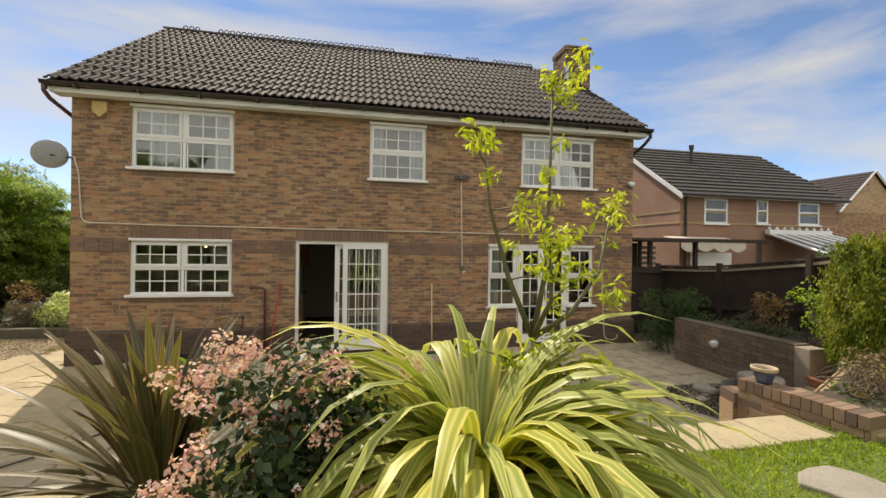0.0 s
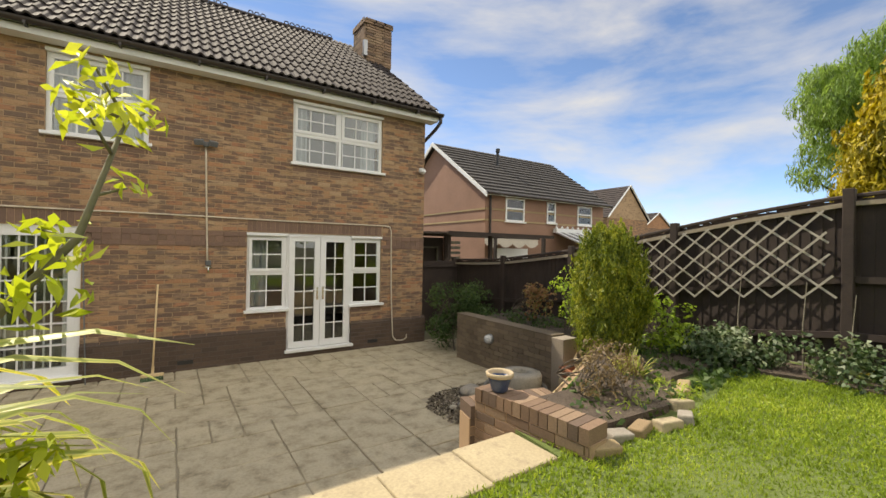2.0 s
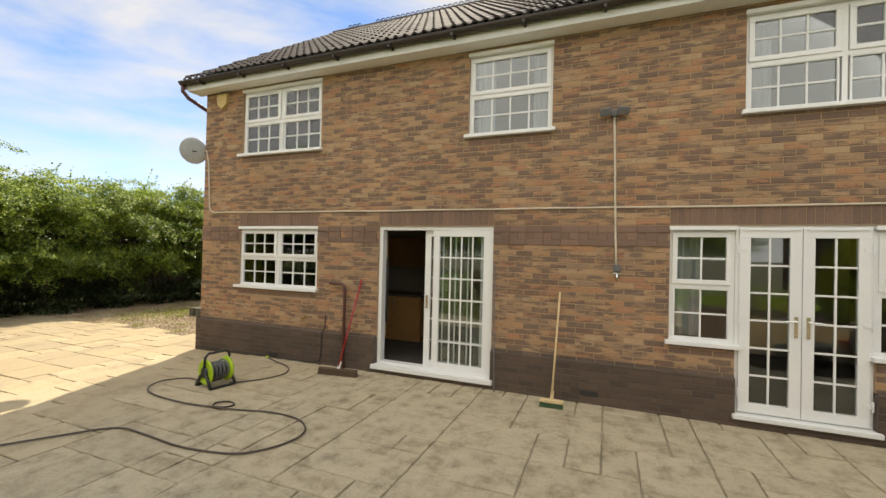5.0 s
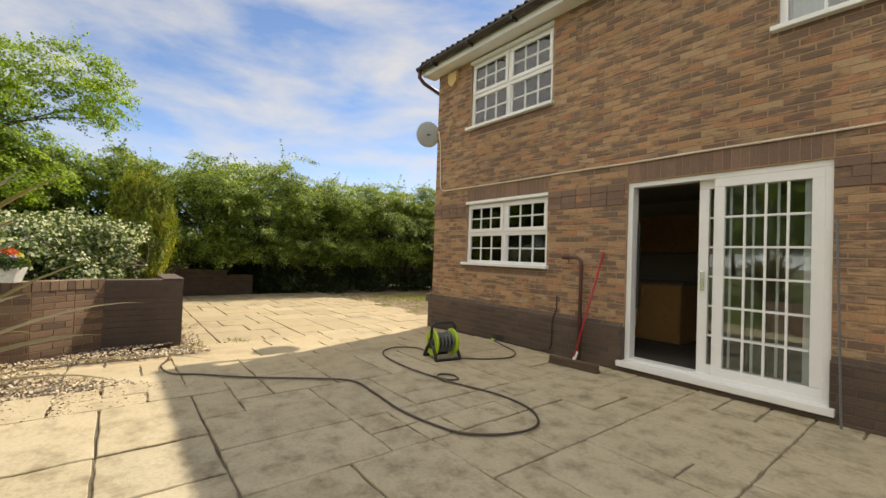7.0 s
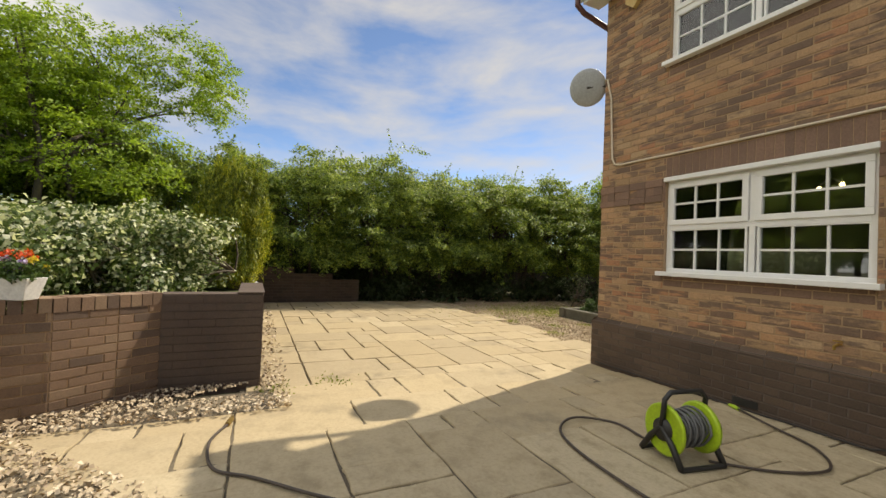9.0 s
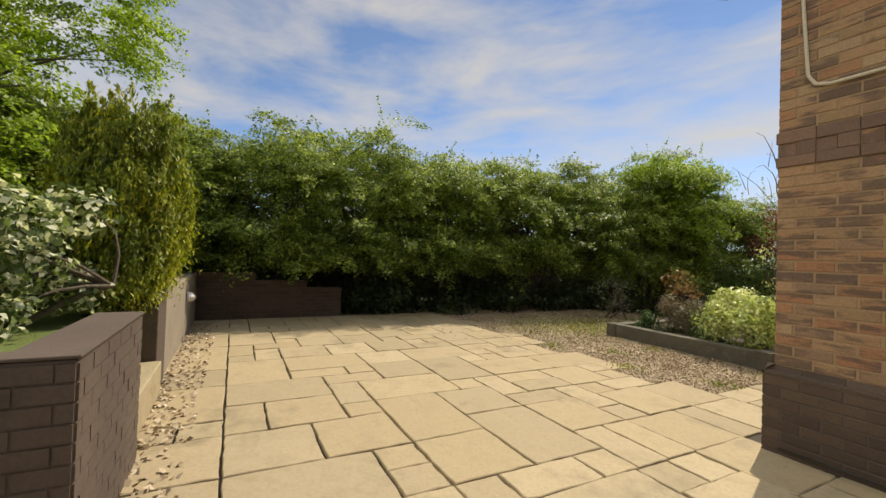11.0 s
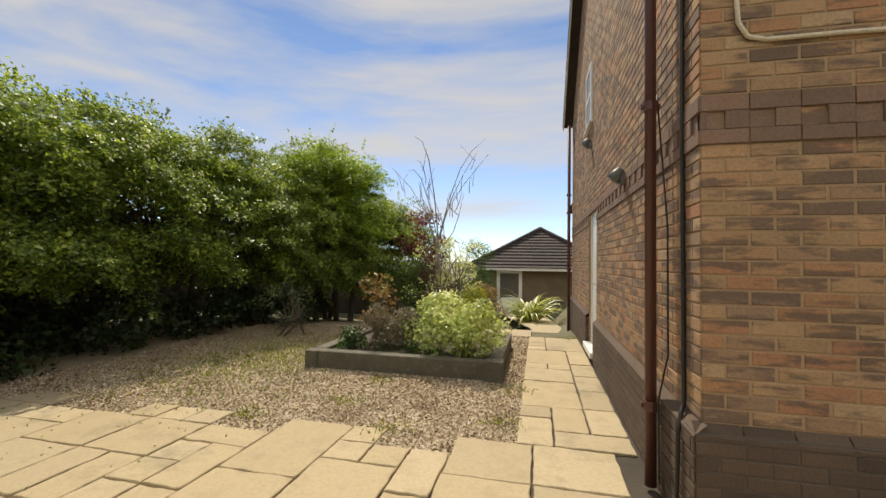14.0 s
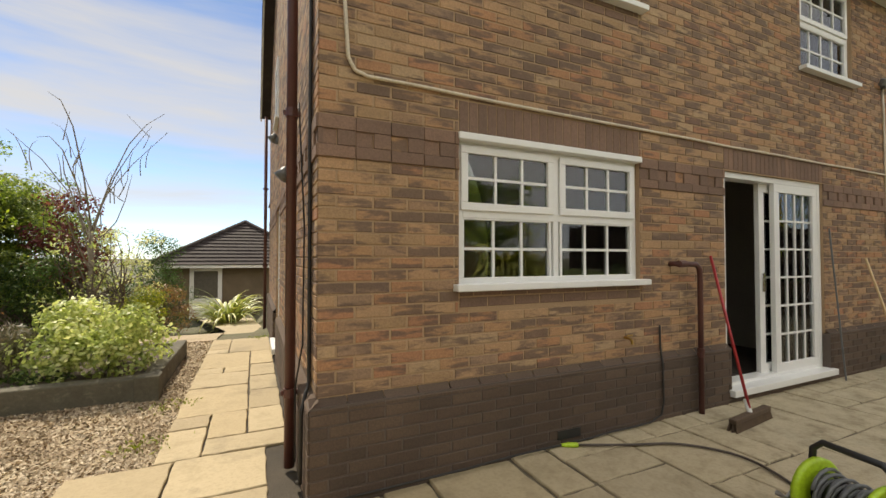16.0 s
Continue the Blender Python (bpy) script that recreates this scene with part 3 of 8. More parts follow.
for z0, z1, i in courses(0.56, 7.9):
    if 1.985 <= (z0 + z1) / 2 <= 2.24:
        continue
    lo, hi = HY, HB
    if z0 > EAVE - 0.08:
        lo, hi = RIDGE_Y - gable_top(z1), RIDGE_Y + gable_top(z1)
    for p, q in holes_left(lo, hi, [SIDE_DOOR[:2]] if SIDE_DOOR[2] < (z0 + z1) / 2 < SIDE_DOOR[3] else []):
        x = math.floor((p - HY) / MODULE) * MODULE + HY - (0.1125 if i % 2 else 0)
        while x < q:
            c, d = max(x, p), min(x + MODULE, q)
            if d - c > 0.03:
                west_face(side, c + JOINT / 2, d - JOINT / 2, z0 + JOINT / 2, z1 - JOINT / 2)
            x += MODULE
for k, (z0, z1) in enumerate(((1.985, 2.06), (2.06, 2.155), (2.155, 2.24))):
    for p, q in holes_left(HY - 0.01, HB, [SIDE_DOOR[:2]] if z1 < 2.2 else []):
        x, i = p, 0
        while x < q - 0.03:
            d = min(x + (MODULE if k != 1 else 0.1125), q)
            west_face(side_dark, x + 0.003, d - 0.003, z0 + 0.002, z1 - 0.002, HX0 - 0.010 + (0.012 if k == 1 and i % 2 == 0 else 0.0), 0.03)
            x, i = d, i + 1
for z0, z1, i in courses(-0.34, 0.485):
    for p, q in holes_left(HY - 0.05, HB, [SIDE_DOOR[:2]] if z1 > 0.06 else []):
        x = math.floor((p - HY) / MODULE) * MODULE + HY - (0.1125 if i % 2 else 0)
        while x < q:
            c, d = max(x, p), min(x + MODULE, q)
            if d - c > 0.03:
                west_face(side_plinth, c + 0.005, d - 0.005, z0 + 0.005, z1 - 0.005, HX0 - 0.05, 0.06)
            x += MODULE
for p, q in holes_left(HY - 0.05, HB, [SIDE_DOOR[:2]]):
    side_plinth.face((HX0 - 0.05, q, 0.487), (HX0 - 0.05, p, 0.487), (HX0 - 0.05, p, 0.505), (HX0 - 0.05, q, 0.505))
    side_plinth.face((HX0 - 0.05, q, 0.505), (HX0 - 0.05, p, 0.505), (HX0 + 0.01, p, 0.563), (HX0 + 0.01, q, 0.563))
tagged(part("bricks", side, "buff_brick", west), kind="stuff")
tagged(part("dark_bricks", side_dark, "dark_brick", west), kind="stuff")
tagged(part("plinth_bricks", side_plinth, "plinth_brick", west), kind="stuff")

# lower wing at the front corner of the house
g = Geo().box(HX0 + 0.25, HX0 + 4.2, HB, HB + 3.0, -1.1, 3.0)
wing = tagged(part("wing_wall", g, "buff_brick"), "brick single-storey wing beyond the gable wall", "wall", kind="structure")
g = Geo()
for a, b in (((HX0 + 0.05, HB, 3.0), (HX0 + 0.05, HB + 3.2, 3.0)),):
    g.v += [(HX0 + 0.05, HB, 2.95), (HX0 + 0.05, HB + 3.2, 2.95), (HX0 + 2.2, HB + 3.2, 4.4), (HX0 + 2.2, HB, 4.4), (HX0 + 4.4, HB, 2.95), (HX0 + 4.4, HB + 3.2, 2.95)]
    g.f += [(0, 3, 2, 1), (3, 4, 5, 2), (1, 2, 5), (0, 4, 3), (0, 1, 5, 4)]
part("wing_roof", g, "roof_tile", wing)

# ---- roof ----
roof = tagged(part("roof", Geo(), "roof_tile"), "dark brown interlocking concrete tiled gable roof", "roof", kind="structure")
RX0, RX1, EY, EZ = HX0 - 0.25, HX1 + 0.22, 8.22, 4.93
slope = math.atan2(RIDGE_Z - EZ, RIDGE_Y - EY)
LEN = math.hypot(RIDGE_Z - EZ, RIDGE_Y - EY)
g = Geo()
for sgn in (1, -1):
    y_e = RIDGE_Y - sgn * (RIDGE_Y - EY)
    a, b, c, d = (RX0 + 0.02, y_e, EZ - 0.05), (RX1 - 0.02, y_e, EZ - 0.05), (RX1 - 0.02, RIDGE_Y, RIDGE_Z - 0.05), (RX0 + 0.02, RIDGE_Y, RIDGE_Z - 0.05)
    g.face(*((a, b, c, d) if sgn > 0 else (d, c, b, a)))
    lo = [(p[0], p[1], p[2] - 0.06) for p in (a, b, c, d)]
    g.face(*(reversed(lo) if sgn > 0 else lo))
roof.data = g.mesh("roof", "roof_tile")
ROWS_N = 13
GAUGE, TILE_W = LEN / ROWS_N, 0.30
TILES_N = int((RX1 - RX0) / TILE_W)
t = Geo()
prof = []
for i in range(11):
    u = i / 10
    roll = math.exp(-((u - 0.84) / 0.10) ** 2) * 0.045 + math.exp(-((u - 0.34) / 0.10) ** 2) * 0.045
    prof.append((u * TILE_W, roll))
L = GAUGE + 0.06
for i in range(10):
    (xa, ha), (xb, hb) = prof[i], prof[i + 1]
    t.face((xa, 0, ha + 0.028), (xb, 0, hb + 0.028), (xb, L, hb - 0.002), (xa, L, ha - 0.002))
    t.face((xa, 0, ha - 0.004), (xb, 0, hb - 0.004), (xb, 0, hb + 0.028), (xa, 0, ha + 0.028))
tile_me = t.mesh("roof_tile", "roof_tile", True)
tile_me.polygons.foreach_set("use_smooth", [i % 2 == 0 for i in range(20)])
base_m = Matrix.Translation((RX0, EY, EZ)) @ Matrix.Rotation(slope, 4, "X")
far_tiles, count = Geo(), 0
for r in range(ROWS_N):
    for c in range(TILES_N + 1):
        m = base_m @ Matrix.Translation((c * TILE_W + random.uniform(-0.002, 0.002), r * GAUGE + random.uniform(-0.004, 0.004), 0.012 + random.uniform(-0.003, 0.003))) @ Matrix.Rotation(random.uniform(-0.006, 0.006), 4, "Z")
        if c * TILE_W + TILE_W > RX1 - RX0 + 0.1:
            continue
        if c >= 14 and r < 12 and count < 300:
            link("roof_tile", tile_me, roof, m=m)
            count += 1
        else:
            k = len(far_tiles.v)
            far_tiles.v += [tuple(m @ Vector(p)) for p in t.v]
            far_tiles.f += [tuple(k + i for i in f) for f in t.f]
tagged(part("roof_tiles", far_tiles, "roof_tile", roof), kind="stuff")

# ridge tiles with pierced cresting in runs
n_ridge = int((RX1 - 0.75 - RX0) / 0.45)
arch = Geo()
for i in range(7):
    a0, a1 = math.pi * i / 7, math.pi * (i + 1) / 7
    p = [(x, 0.115 * math.cos(a), 0.10 * math.sin(a) - 0.03) for x in (0.0, 0.445) for a in (a0, a1)]
    arch.face(p[0], p[1], p[3], p[2])
ridge_me = arch.mesh("ridge_tile", "roof_tile", True)
ring = Geo()
for k in range(3):
    cx = 0.075 + 0.15 * k
    pts = [(cx + 0.055 * math.cos(a), 0.0, 0.10 + 0.055 * math.sin(a)) for a in [2 * math.pi * j / 10 for j in range(11)]]
    ring.tube(pts, 0.014, 5, False)
crest_me = ring.mesh("crest", "roof_tile", True)
for i in range(n_ridge):
    m = Matrix.Translation((RX0 + 0.45 * i, RIDGE_Y, RIDGE_Z + 0.02))
    rt = link("ridge_tile", ridge_me, roof, m=m)
    if i in (2, 14, 15, 18, 20) or i < 1:
        continue
    link("ridge_crest", crest_me, roof, m=m)

# barge boards, fascia, soffit, gutter, downpipes
for name, x in (("barge_board", RX0 + 0.03), ("barge_board", RX1 - 0.06)):
    g = Geo()
    for sgn in (1, -1):
        k = len(g.v)
        y_e = RIDGE_Y - sgn * (RIDGE_Y - EY)
        g.v += [(x + dx, y, z) for dx in (0, 0.03) for y, z in ((y_e, EZ - 0.18), (y_e, EZ - 0.01), (RIDGE_Y, RIDGE_Z - 0.01), (RIDGE_Y, RIDGE_Z - 0.18))]
        g.f += [tuple(k + i for i in q) for q in ((0, 1, 2, 3), (7, 6, 5, 4), (0, 4, 5, 1), (1, 5, 6, 2), (2, 6, 7, 3), (3, 7, 4, 0))]
    part(name, g, "white_paint", roof, "white painted barge board")
part("fascia", Geo().box(RX0 + 0.06, RX1 - 0.06, EY + 0.03, EY + 0.055, 4.735, 4.90), "white_paint", roof, "white painted fascia board")
part("soffit", Geo().box(RX0 + 0.06, RX1 - 0.06, EY + 0.055, HY + 0.03, 4.738, 4.752), "white_paint", roof)
g = Geo()
pts = [(EY - 0.045 + 0.058 * math.cos(a), 4.885 + 0.058 * math.sin(a)) for a in [math.pi + math.pi * j / 8 for j in range(9)]]
for (ya, za), (yb, zb) in zip(pts, pts[1:]):
    g.face((RX0 - 0.02, ya, za), (RX0 - 0.02, yb, zb), (RX1 + 0.02, yb, zb), (RX1 + 0.02, ya, za))
    g.face((RX1 + 0.02, ya + 0.0, za + 0.004), (RX1 + 0.02, yb, zb + 0.004), (RX0 - 0.02, yb, zb + 0.004), (RX0 - 0.02, ya, za + 0.004))
gutter = tagged(part("gutter", g, "gutter_plastic", None, smooth=True), "dark brown half-round plastic gutter under the eaves", "gutter", kind="structure")
for i in range(12):
    x = RX0 + 0.5 + i * 0.97
    part("gutter_bracket", Geo().box(x - 0.015, x + 0.015, EY - 0.11, EY + 0.03, 4.80, 4.842), "gutter_plastic", gutter)


def downpipe(pts, r, material, label, joints=()):
    d = thing("downpipe", pts[-1], label, "drainpipe")
    part("pipe", Geo().tube(pts, r, 12), material, d, smooth=True)
    for p in joints:
        part("pipe_clip", Geo().tube([(p[0], p[1], p[2] - 0.03), (p[0], p[1], p[2] + 0.03)], r * 1.22, 12).box(p[0] - 0.06, p[0] + 0.06, p[1] - 0.008, p[1] + 0.008, p[2] - 0.015, p[2] + 0.015), material, d)
    return d


downpipe([(RX0 + 0.03, EY - 0.04, 4.84), (RX0 + 0.03, EY - 0.04, 4.72), (RX0 + 0.06, EY + 0.05, 4.62), (HX0 - 0.10, 8.8, 4.42), (HX0 - 0.10, 9.05, 4.30), (HX0 - 0.10, 9.06, 4.1), (HX0 - 0.10, 9.06, -0.06)], 0.036, "maroon_pipe",
         "dark maroon plastic downpipe on the house corner", [(HX0 - 0.10, 9.06, z) for z in (0.45, 2.4, 3.9)])
downpipe([(RX1 - 0.03, EY - 0.04, 4.84), (RX1 - 0.03, EY - 0.04, 4.72), (RX1 - 0.08, EY + 0.1, 4.58), (HX1 + 0.07, 8.75, 4.36), (HX1 + 0.07, 8.8, 4.2), (HX1 + 0.07, 8.8, 0.0)], 0.036, "gutter_plastic",
         "dark brown plastic downpipe on the far house corner", [(HX1 + 0.07, 8.8, z) for z in (0.5, 2.4)])
downpipe([(HX0 - 0.10, 16.5, 4.7), (HX0 - 0.10, 16.5, -0.35)], 0.036, "maroon_pipe", "dark maroon downpipe along the gable wall", [(HX0 - 0.10, 16.5, z) for z in (1.2, 3.0)])

# chimney
ch = thing("chimney", (6.5, 11.5, 7.2), "brown brick chimney stack with stepped top", "chimney")
g, gm = Geo(), Geo()
gm.box(6.27, 7.03, 11.12, 11.88, 6.9, 8.12)
part("stack", gm, "dark_mortar", ch)
for z0, z1, i in courses(6.95, 8.15):
    out = 0.03 if z0 > 7.93 else 0.0
    for x0, x1 in ((6.25, 6.51), (6.51, 6.77), (6.77, 7.05)):
        s = 0.06 if i % 2 else 0.0
        brick_face(g, max(6.25, x0 + s) - out + 0.004, min(7.05, x1 + s) + out - 0.004, z0 + 0.005, z1 - 0.005, 11.10 - out, 0.03)
    t = Geo()
    for y0, y1 in ((11.10, 11.36), (11.36, 11.62), (11.62, 11.9)):
        brick_face(t, -y1 + 0.004, -y0 - 0.004, z0 + 0.005, z1 - 0.005, 0, 0.03)
    k = len(g.v)
    g.v += [(6.25 - out + p[1], -p[0], p[2]) for p in t.v]
    g.f += [tuple(k + i2 for i2 in f) for f in t.f]
part("stack_bricks", g, "garden_brick", ch)
part("cap", Geo().box(6.30, 7.0, 11.15, 11.85, 8.12, 8.19), "render_wall", ch, bevel=0.015)
part("lead_flashing", Geo().box(6.20, 6.30, 11.0, 11.1, 7.1, 7.5), "steel", ch)


# ---- windows and doors ----
def sash(parent, x0, x1, z0, z1, y, cols, rows, fw=0.055, name="sash", depth=0.05):
    """A glazed frame with bars and one pane per light."""
    g = Geo()
    g.box(x0, x1, y, y + depth, z0, z0 + fw).box(x0, x1, y, y + depth, z1 - fw, z1)
    g.box(x0, x0 + fw, y, y + depth, z0 + fw, z1 - fw).box(x1 - fw, x1, y, y + depth, z0 + fw, z1 - fw)
    s = part(name, g, "upvc", parent, bevel=0.004)
    a, b, c, d = x0 + fw, x1 - fw, z0 + fw, z1 - fw
    bw = 0.020
    for i in range(1, cols):
        x = a + (b - a) * i / cols
        part("glazing_bar", Geo().box(x - bw / 2, x + bw / 2, y + 0.014, y + 0.036, c, d), "upvc", s)
    for j in range(1, rows):
        z = c + (d - c) * j / rows
        part("glazing_bar", Geo().box(a, b, y + 0.015, y + 0.035, z - bw / 2, z + bw / 2), "upvc", s)
    for i in range(cols):
        for j in range(rows):
            p = Geo().box(a + (b - a) * i / cols, a + (b - a) * (i + 1) / cols, y + 0.024, y + 0.028, c + (d - c) * j / rows, c + (d - c) * (j + 1) / rows)
            o = part("pane", p, "glass", s)
            o.visible_shadow = False
    return s


def window(name, key, label, cols, sill=True, split=0.5, grid=(3, 2), head=False):
    x0, x1, z0, z1 = WINS[key]
    y = HY + 0.045
    w = thing(name, (x0, y, z0), label, "window", kind="structure")
    f = 0.05
    g = Geo()
    zt = z1 - (0.055 if head else 0.0)
    zm = z0 + (zt - z0) * split
    g.box(x0, x1, y, y + 0.06, z0, z0 + f).box(x0, x1, y, y + 0.06, zt - f, zt).box(x0, x0 + f, y, y + 0.06, z0 + f, zt - f).box(x1 - f, x1, y, y + 0.06, z0 + f, zt - f)
    g.box(x0 + f, x1 - f, y, y + 0.06, zm - 0.03, zm + 0.03)
    step = (x1 - x0) / cols
    for i in range(1, cols):
        xm = x0 + step * i
        g.box(xm - 0.025, xm + 0.025, y + 0.001, y + 0.059, z0 + f, zt - f)
    part("window_frame", g, "upvc", w, bevel=0.004)
    if head:
        part("head_trim", Geo().box(x0 - 0.01, x1 + 0.01, HY - 0.025, y + 0.06, z1 - 0.055, z1 - 0.006), "upvc", w, bevel=0.006)
    if sill:
        part("window_sill", Geo().box(x0 - 0.045, x1 + 0.045, HY - 0.075, y + 0.02, z0 - 0.035, z0 + 0.012), "upvc", w, bevel=0.006)
    for i in range(cols):
        a, b = x0 + step * i + 0.03, x0 + step * (i + 1) - 0.03
        sash(w, a, b, zm + 0.022, zt - 0.025, y - 0.018, *grid, fw=0.055)
        sash(w, a + 0.012, b - 0.012, z0 + 0.03, zm - 0.02, y + 0.004, *grid, fw=0.022, depth=0.045)
    return w


window("window_1", "k", "white plastic kitchen window with georgian bars and sill", 2, head=True)
window("window_2", "a", "white plastic upstairs window with georgian bars", 2, head=True)
window("window_3", "b", "small white upstairs window with georgian bars", 1, grid=(4, 2), head=True)
window("window_4", "c", "white plastic upstairs window with georgian bars", 2, head=True)
window("window_5", "fl", "narrow white side window beside french doors", 1, grid=(2, 2), head=True)
window("window_6", "fr", "narrow white side window beside french doors", 1, grid=(2, 2), head=True)

# french doors
x0, x1, z0, z1 = WINS["f"]
y = HY + 0.03
fd = thing("door_1", ((x0 + x1) / 2, y, z0), "closed white plastic french doors with georgian bars", "door", kind="structure")
g = Geo()
g.box(x0, x0 + 0.045, y, y + 0.07, z0 + 0.05, z1 - 0.05).box(x1 - 0.045, x1, y, y + 0.07, z0 + 0.05, z1 - 0.05).box(x0, x1, y, y + 0.07, z1 - 0.05, z1).box(x0, x1, y, y + 0.07, z0, z0 + 0.05)
part("door_frame", g, "upvc", fd, bevel=0.004)
part("threshold", Geo().box(x0 - 0.03, x1 + 0.03, HY - 0.10, y + 0.02, z0 - 0.03, z0 + 0.02), "upvc", fd, bevel=0.006)
mid = (x0 + x1) / 2
for a, b, hs in ((x0 + 0.035, mid - 0.003, 1), (mid + 0.003, x1 - 0.035, -1)):
    leaf = sash(fd, a, b, z0 + 0.035, z1 - 0.035, y - 0.028, 2, 6, fw=0.105, name="door_leaf", depth=0.06)
    part("weather_bar", Geo().box(a + 0.03, b - 0.03, y - 0.042, y - 0.026, z1 - 0.058, z1 - 0.04), "upvc", leaf)
    hx = b - 0.05 if hs > 0 else a + 0.05
    part("door_handle", Geo().box(hx - 0.016, hx + 0.016, y - 0.042, y - 0.026, 1.02, 1.25).tube([(hx, y - 0.04, 1.2), (hx, y - 0.075, 1.2), (hx - 0.05 * hs, y - 0.08, 1.2), (hx - 0.12 * hs, y - 0.08, 1.195)], 0.009, 8), "chrome", leaf, "chrome lever handle")
    ex = a if hs > 0 else b
    for z in (0.38, 1.2, 1.98):
        part("hinge", Geo().tube([(ex - 0.012 * hs, y - 0.04, z - 0.05), (ex - 0.012 * hs, y - 0.04, z + 0.05)], 0.012, 8).box(min(ex, ex + 0.06 * hs), max(ex, ex + 0.06 * hs), y - 0.036, y - 0.027, z - 0.018, z + 0.018), "upvc", leaf)

# sliding patio door, half open
x0, x1, z0, z1 = WINS["s"]
sd = thing("door_2", ((x0 + x1) / 2, y, z0), "half-open white plastic sliding patio door with georgian bars", "door", kind="structure")
g = Geo()
g.box(x0, x0 + 0.06, y, y + 0.13, z0 + 0.05, z1 - 0.06).box(x1 - 0.06, x1, y, y + 0.13, z0 + 0.05, z1 - 0.06).box(x0, x1, y, y + 0.13, z1 - 0.06, z1).box(x0, x1, y, y + 0.13, z0, z0 + 0.05)
part("door_frame", g, "upvc", sd, bevel=0.005)
part("threshold", Geo().box(x0 - 0.04, x1 + 0.04, HY - 0.10, y + 0.02, z0 - 0.045, z0 + 0.02), "upvc", sd, bevel=0.006)
sash(sd, 0.06, x1 - 0.05, z0 + 0.045, z1 - 0.055, y + 0.005, 4, 6, fw=0.095, name="fixed_panel", depth=0.05)
slid = sash(sd, -0.10, 0.86, z0 + 0.045, z1 - 0.055, y + 0.07, 4, 6, fw=0.095, name="sliding_panel", depth=0.05)
part("door_handle", Geo().box(-0.07, -0.035, y + 0.045, y + 0.07, 1.02, 1.22), "chrome", slid, "chrome pull handle", bevel=0.004)
part("jamb_strip", Geo().box(x0 + 0.075, x0 + 0.10, y + 0.10, y + 0.125, 0.75, 1.75), "black_plastic", sd)

# side door in the gable wall
sdw = thing("door_3", (HX0, 12.85, 0.06), "white plastic side door in the gable wall", "door", kind="structure")
a, b, c, d = SIDE_DOOR
part("door_frame", Geo().box(HX0 + 0.03, HX0 + 0.1, a, a + 0.06, c, d).box(HX0 + 0.03, HX0 + 0.1, b - 0.06, b, c, d).box(HX0 + 0.03, HX0 + 0.1, a, b, d - 0.06, d), "upvc", sdw, bevel=0.005)
part("door_leaf", Geo().box(HX0 + 0.05, HX0 + 0.09, a + 0.06, b - 0.06, c + 0.03, d - 0.06), "upvc", sdw, bevel=0.005)
part("threshold", Geo().box(HX0 - 0.09, HX0 + 0.1, a - 0.03, b + 0.03, c - 0.06, c + 0.02), "upvc", sdw, bevel=0.006)
part("door_handle", Geo().tube([(HX0 + 0.03, a + 0.12, 1.05), (HX0 - 0.01, a + 0.12, 1.05), (HX0 - 0.01, a + 0.24, 1.05)], 0.009, 8), "chrome", sdw)

gw = thing("window_7", (HX0, 13.2, 3.6), "narrow white upstairs window in the gable wall", "window", kind="structure")
part("window_frame", Geo().box(HX0 - 0.03, HX0 + 0.004, 12.9, 12.96, 3.6, 4.55).box(HX0 - 0.03, HX0 + 0.004, 13.54, 13.6, 3.6, 4.55).box(HX0 - 0.03, HX0 + 0.004, 12.96, 13.54, 3.6, 3.66).box(HX0 - 0.03, HX0 + 0.004, 12.96, 13.54, 4.49, 4.55).box(HX0 - 0.028, HX0 + 0.004, 12.96, 13.54, 4.05, 4.10), "upvc", gw)
part("window_sill", Geo().box(HX0 - 0.06, HX0 + 0.004, 12.86, 13.64, 3.565, 3.6), "upvc", gw, bevel=0.005)
part("pane", Geo().box(HX0 - 0.016, HX0 - 0.012, 12.96, 13.54, 3.66, 4.49), "worktop", gw)

# ---- rooms seen through the glass ----
IX0, IX1, IY1 = HX0 + 0.30, HX1 - 0.30, HB - 0.30
tagged(part("floor", Geo().box(IX0, IX1, HY + 0.30, IY1, -0.05, 0.12), "carpet"), "dark grey carpeted ground floor", "floor", kind="structure")
tagged(part("ceiling", Geo().box(IX0, IX1, HY + 0.30, IY1, 2.5, 2.75), "plaster"), "plain ceiling between the storeys", "ceiling", kind="structure")
tagged(part("loft_ceiling", Geo().box(IX0, IX1, HY + 0.30, IY1, 4.74, 4.8), "plaster"), "plain upstairs ceiling", "ceiling", kind="structure")
g = Geo()
for x in (1.35, ):
    g.box(x, x + 0.1, HY + 0.30, IY1, 0.12, 2.5)
g.box(IX0, IX1, 12.2, 12.3, 0.12, 2.5)
for x in (-1.6, 2.6):
    g.box(x, x + 0.1, HY + 0.30, IY1, 2.75, 4.74)
g.box(IX0, IX1, 11.4, 11.5, 2.75, 4.74)
tagged(part("wall_inner", g, "plaster"), "plain cream plaster partition walls", "wall", kind="structure")


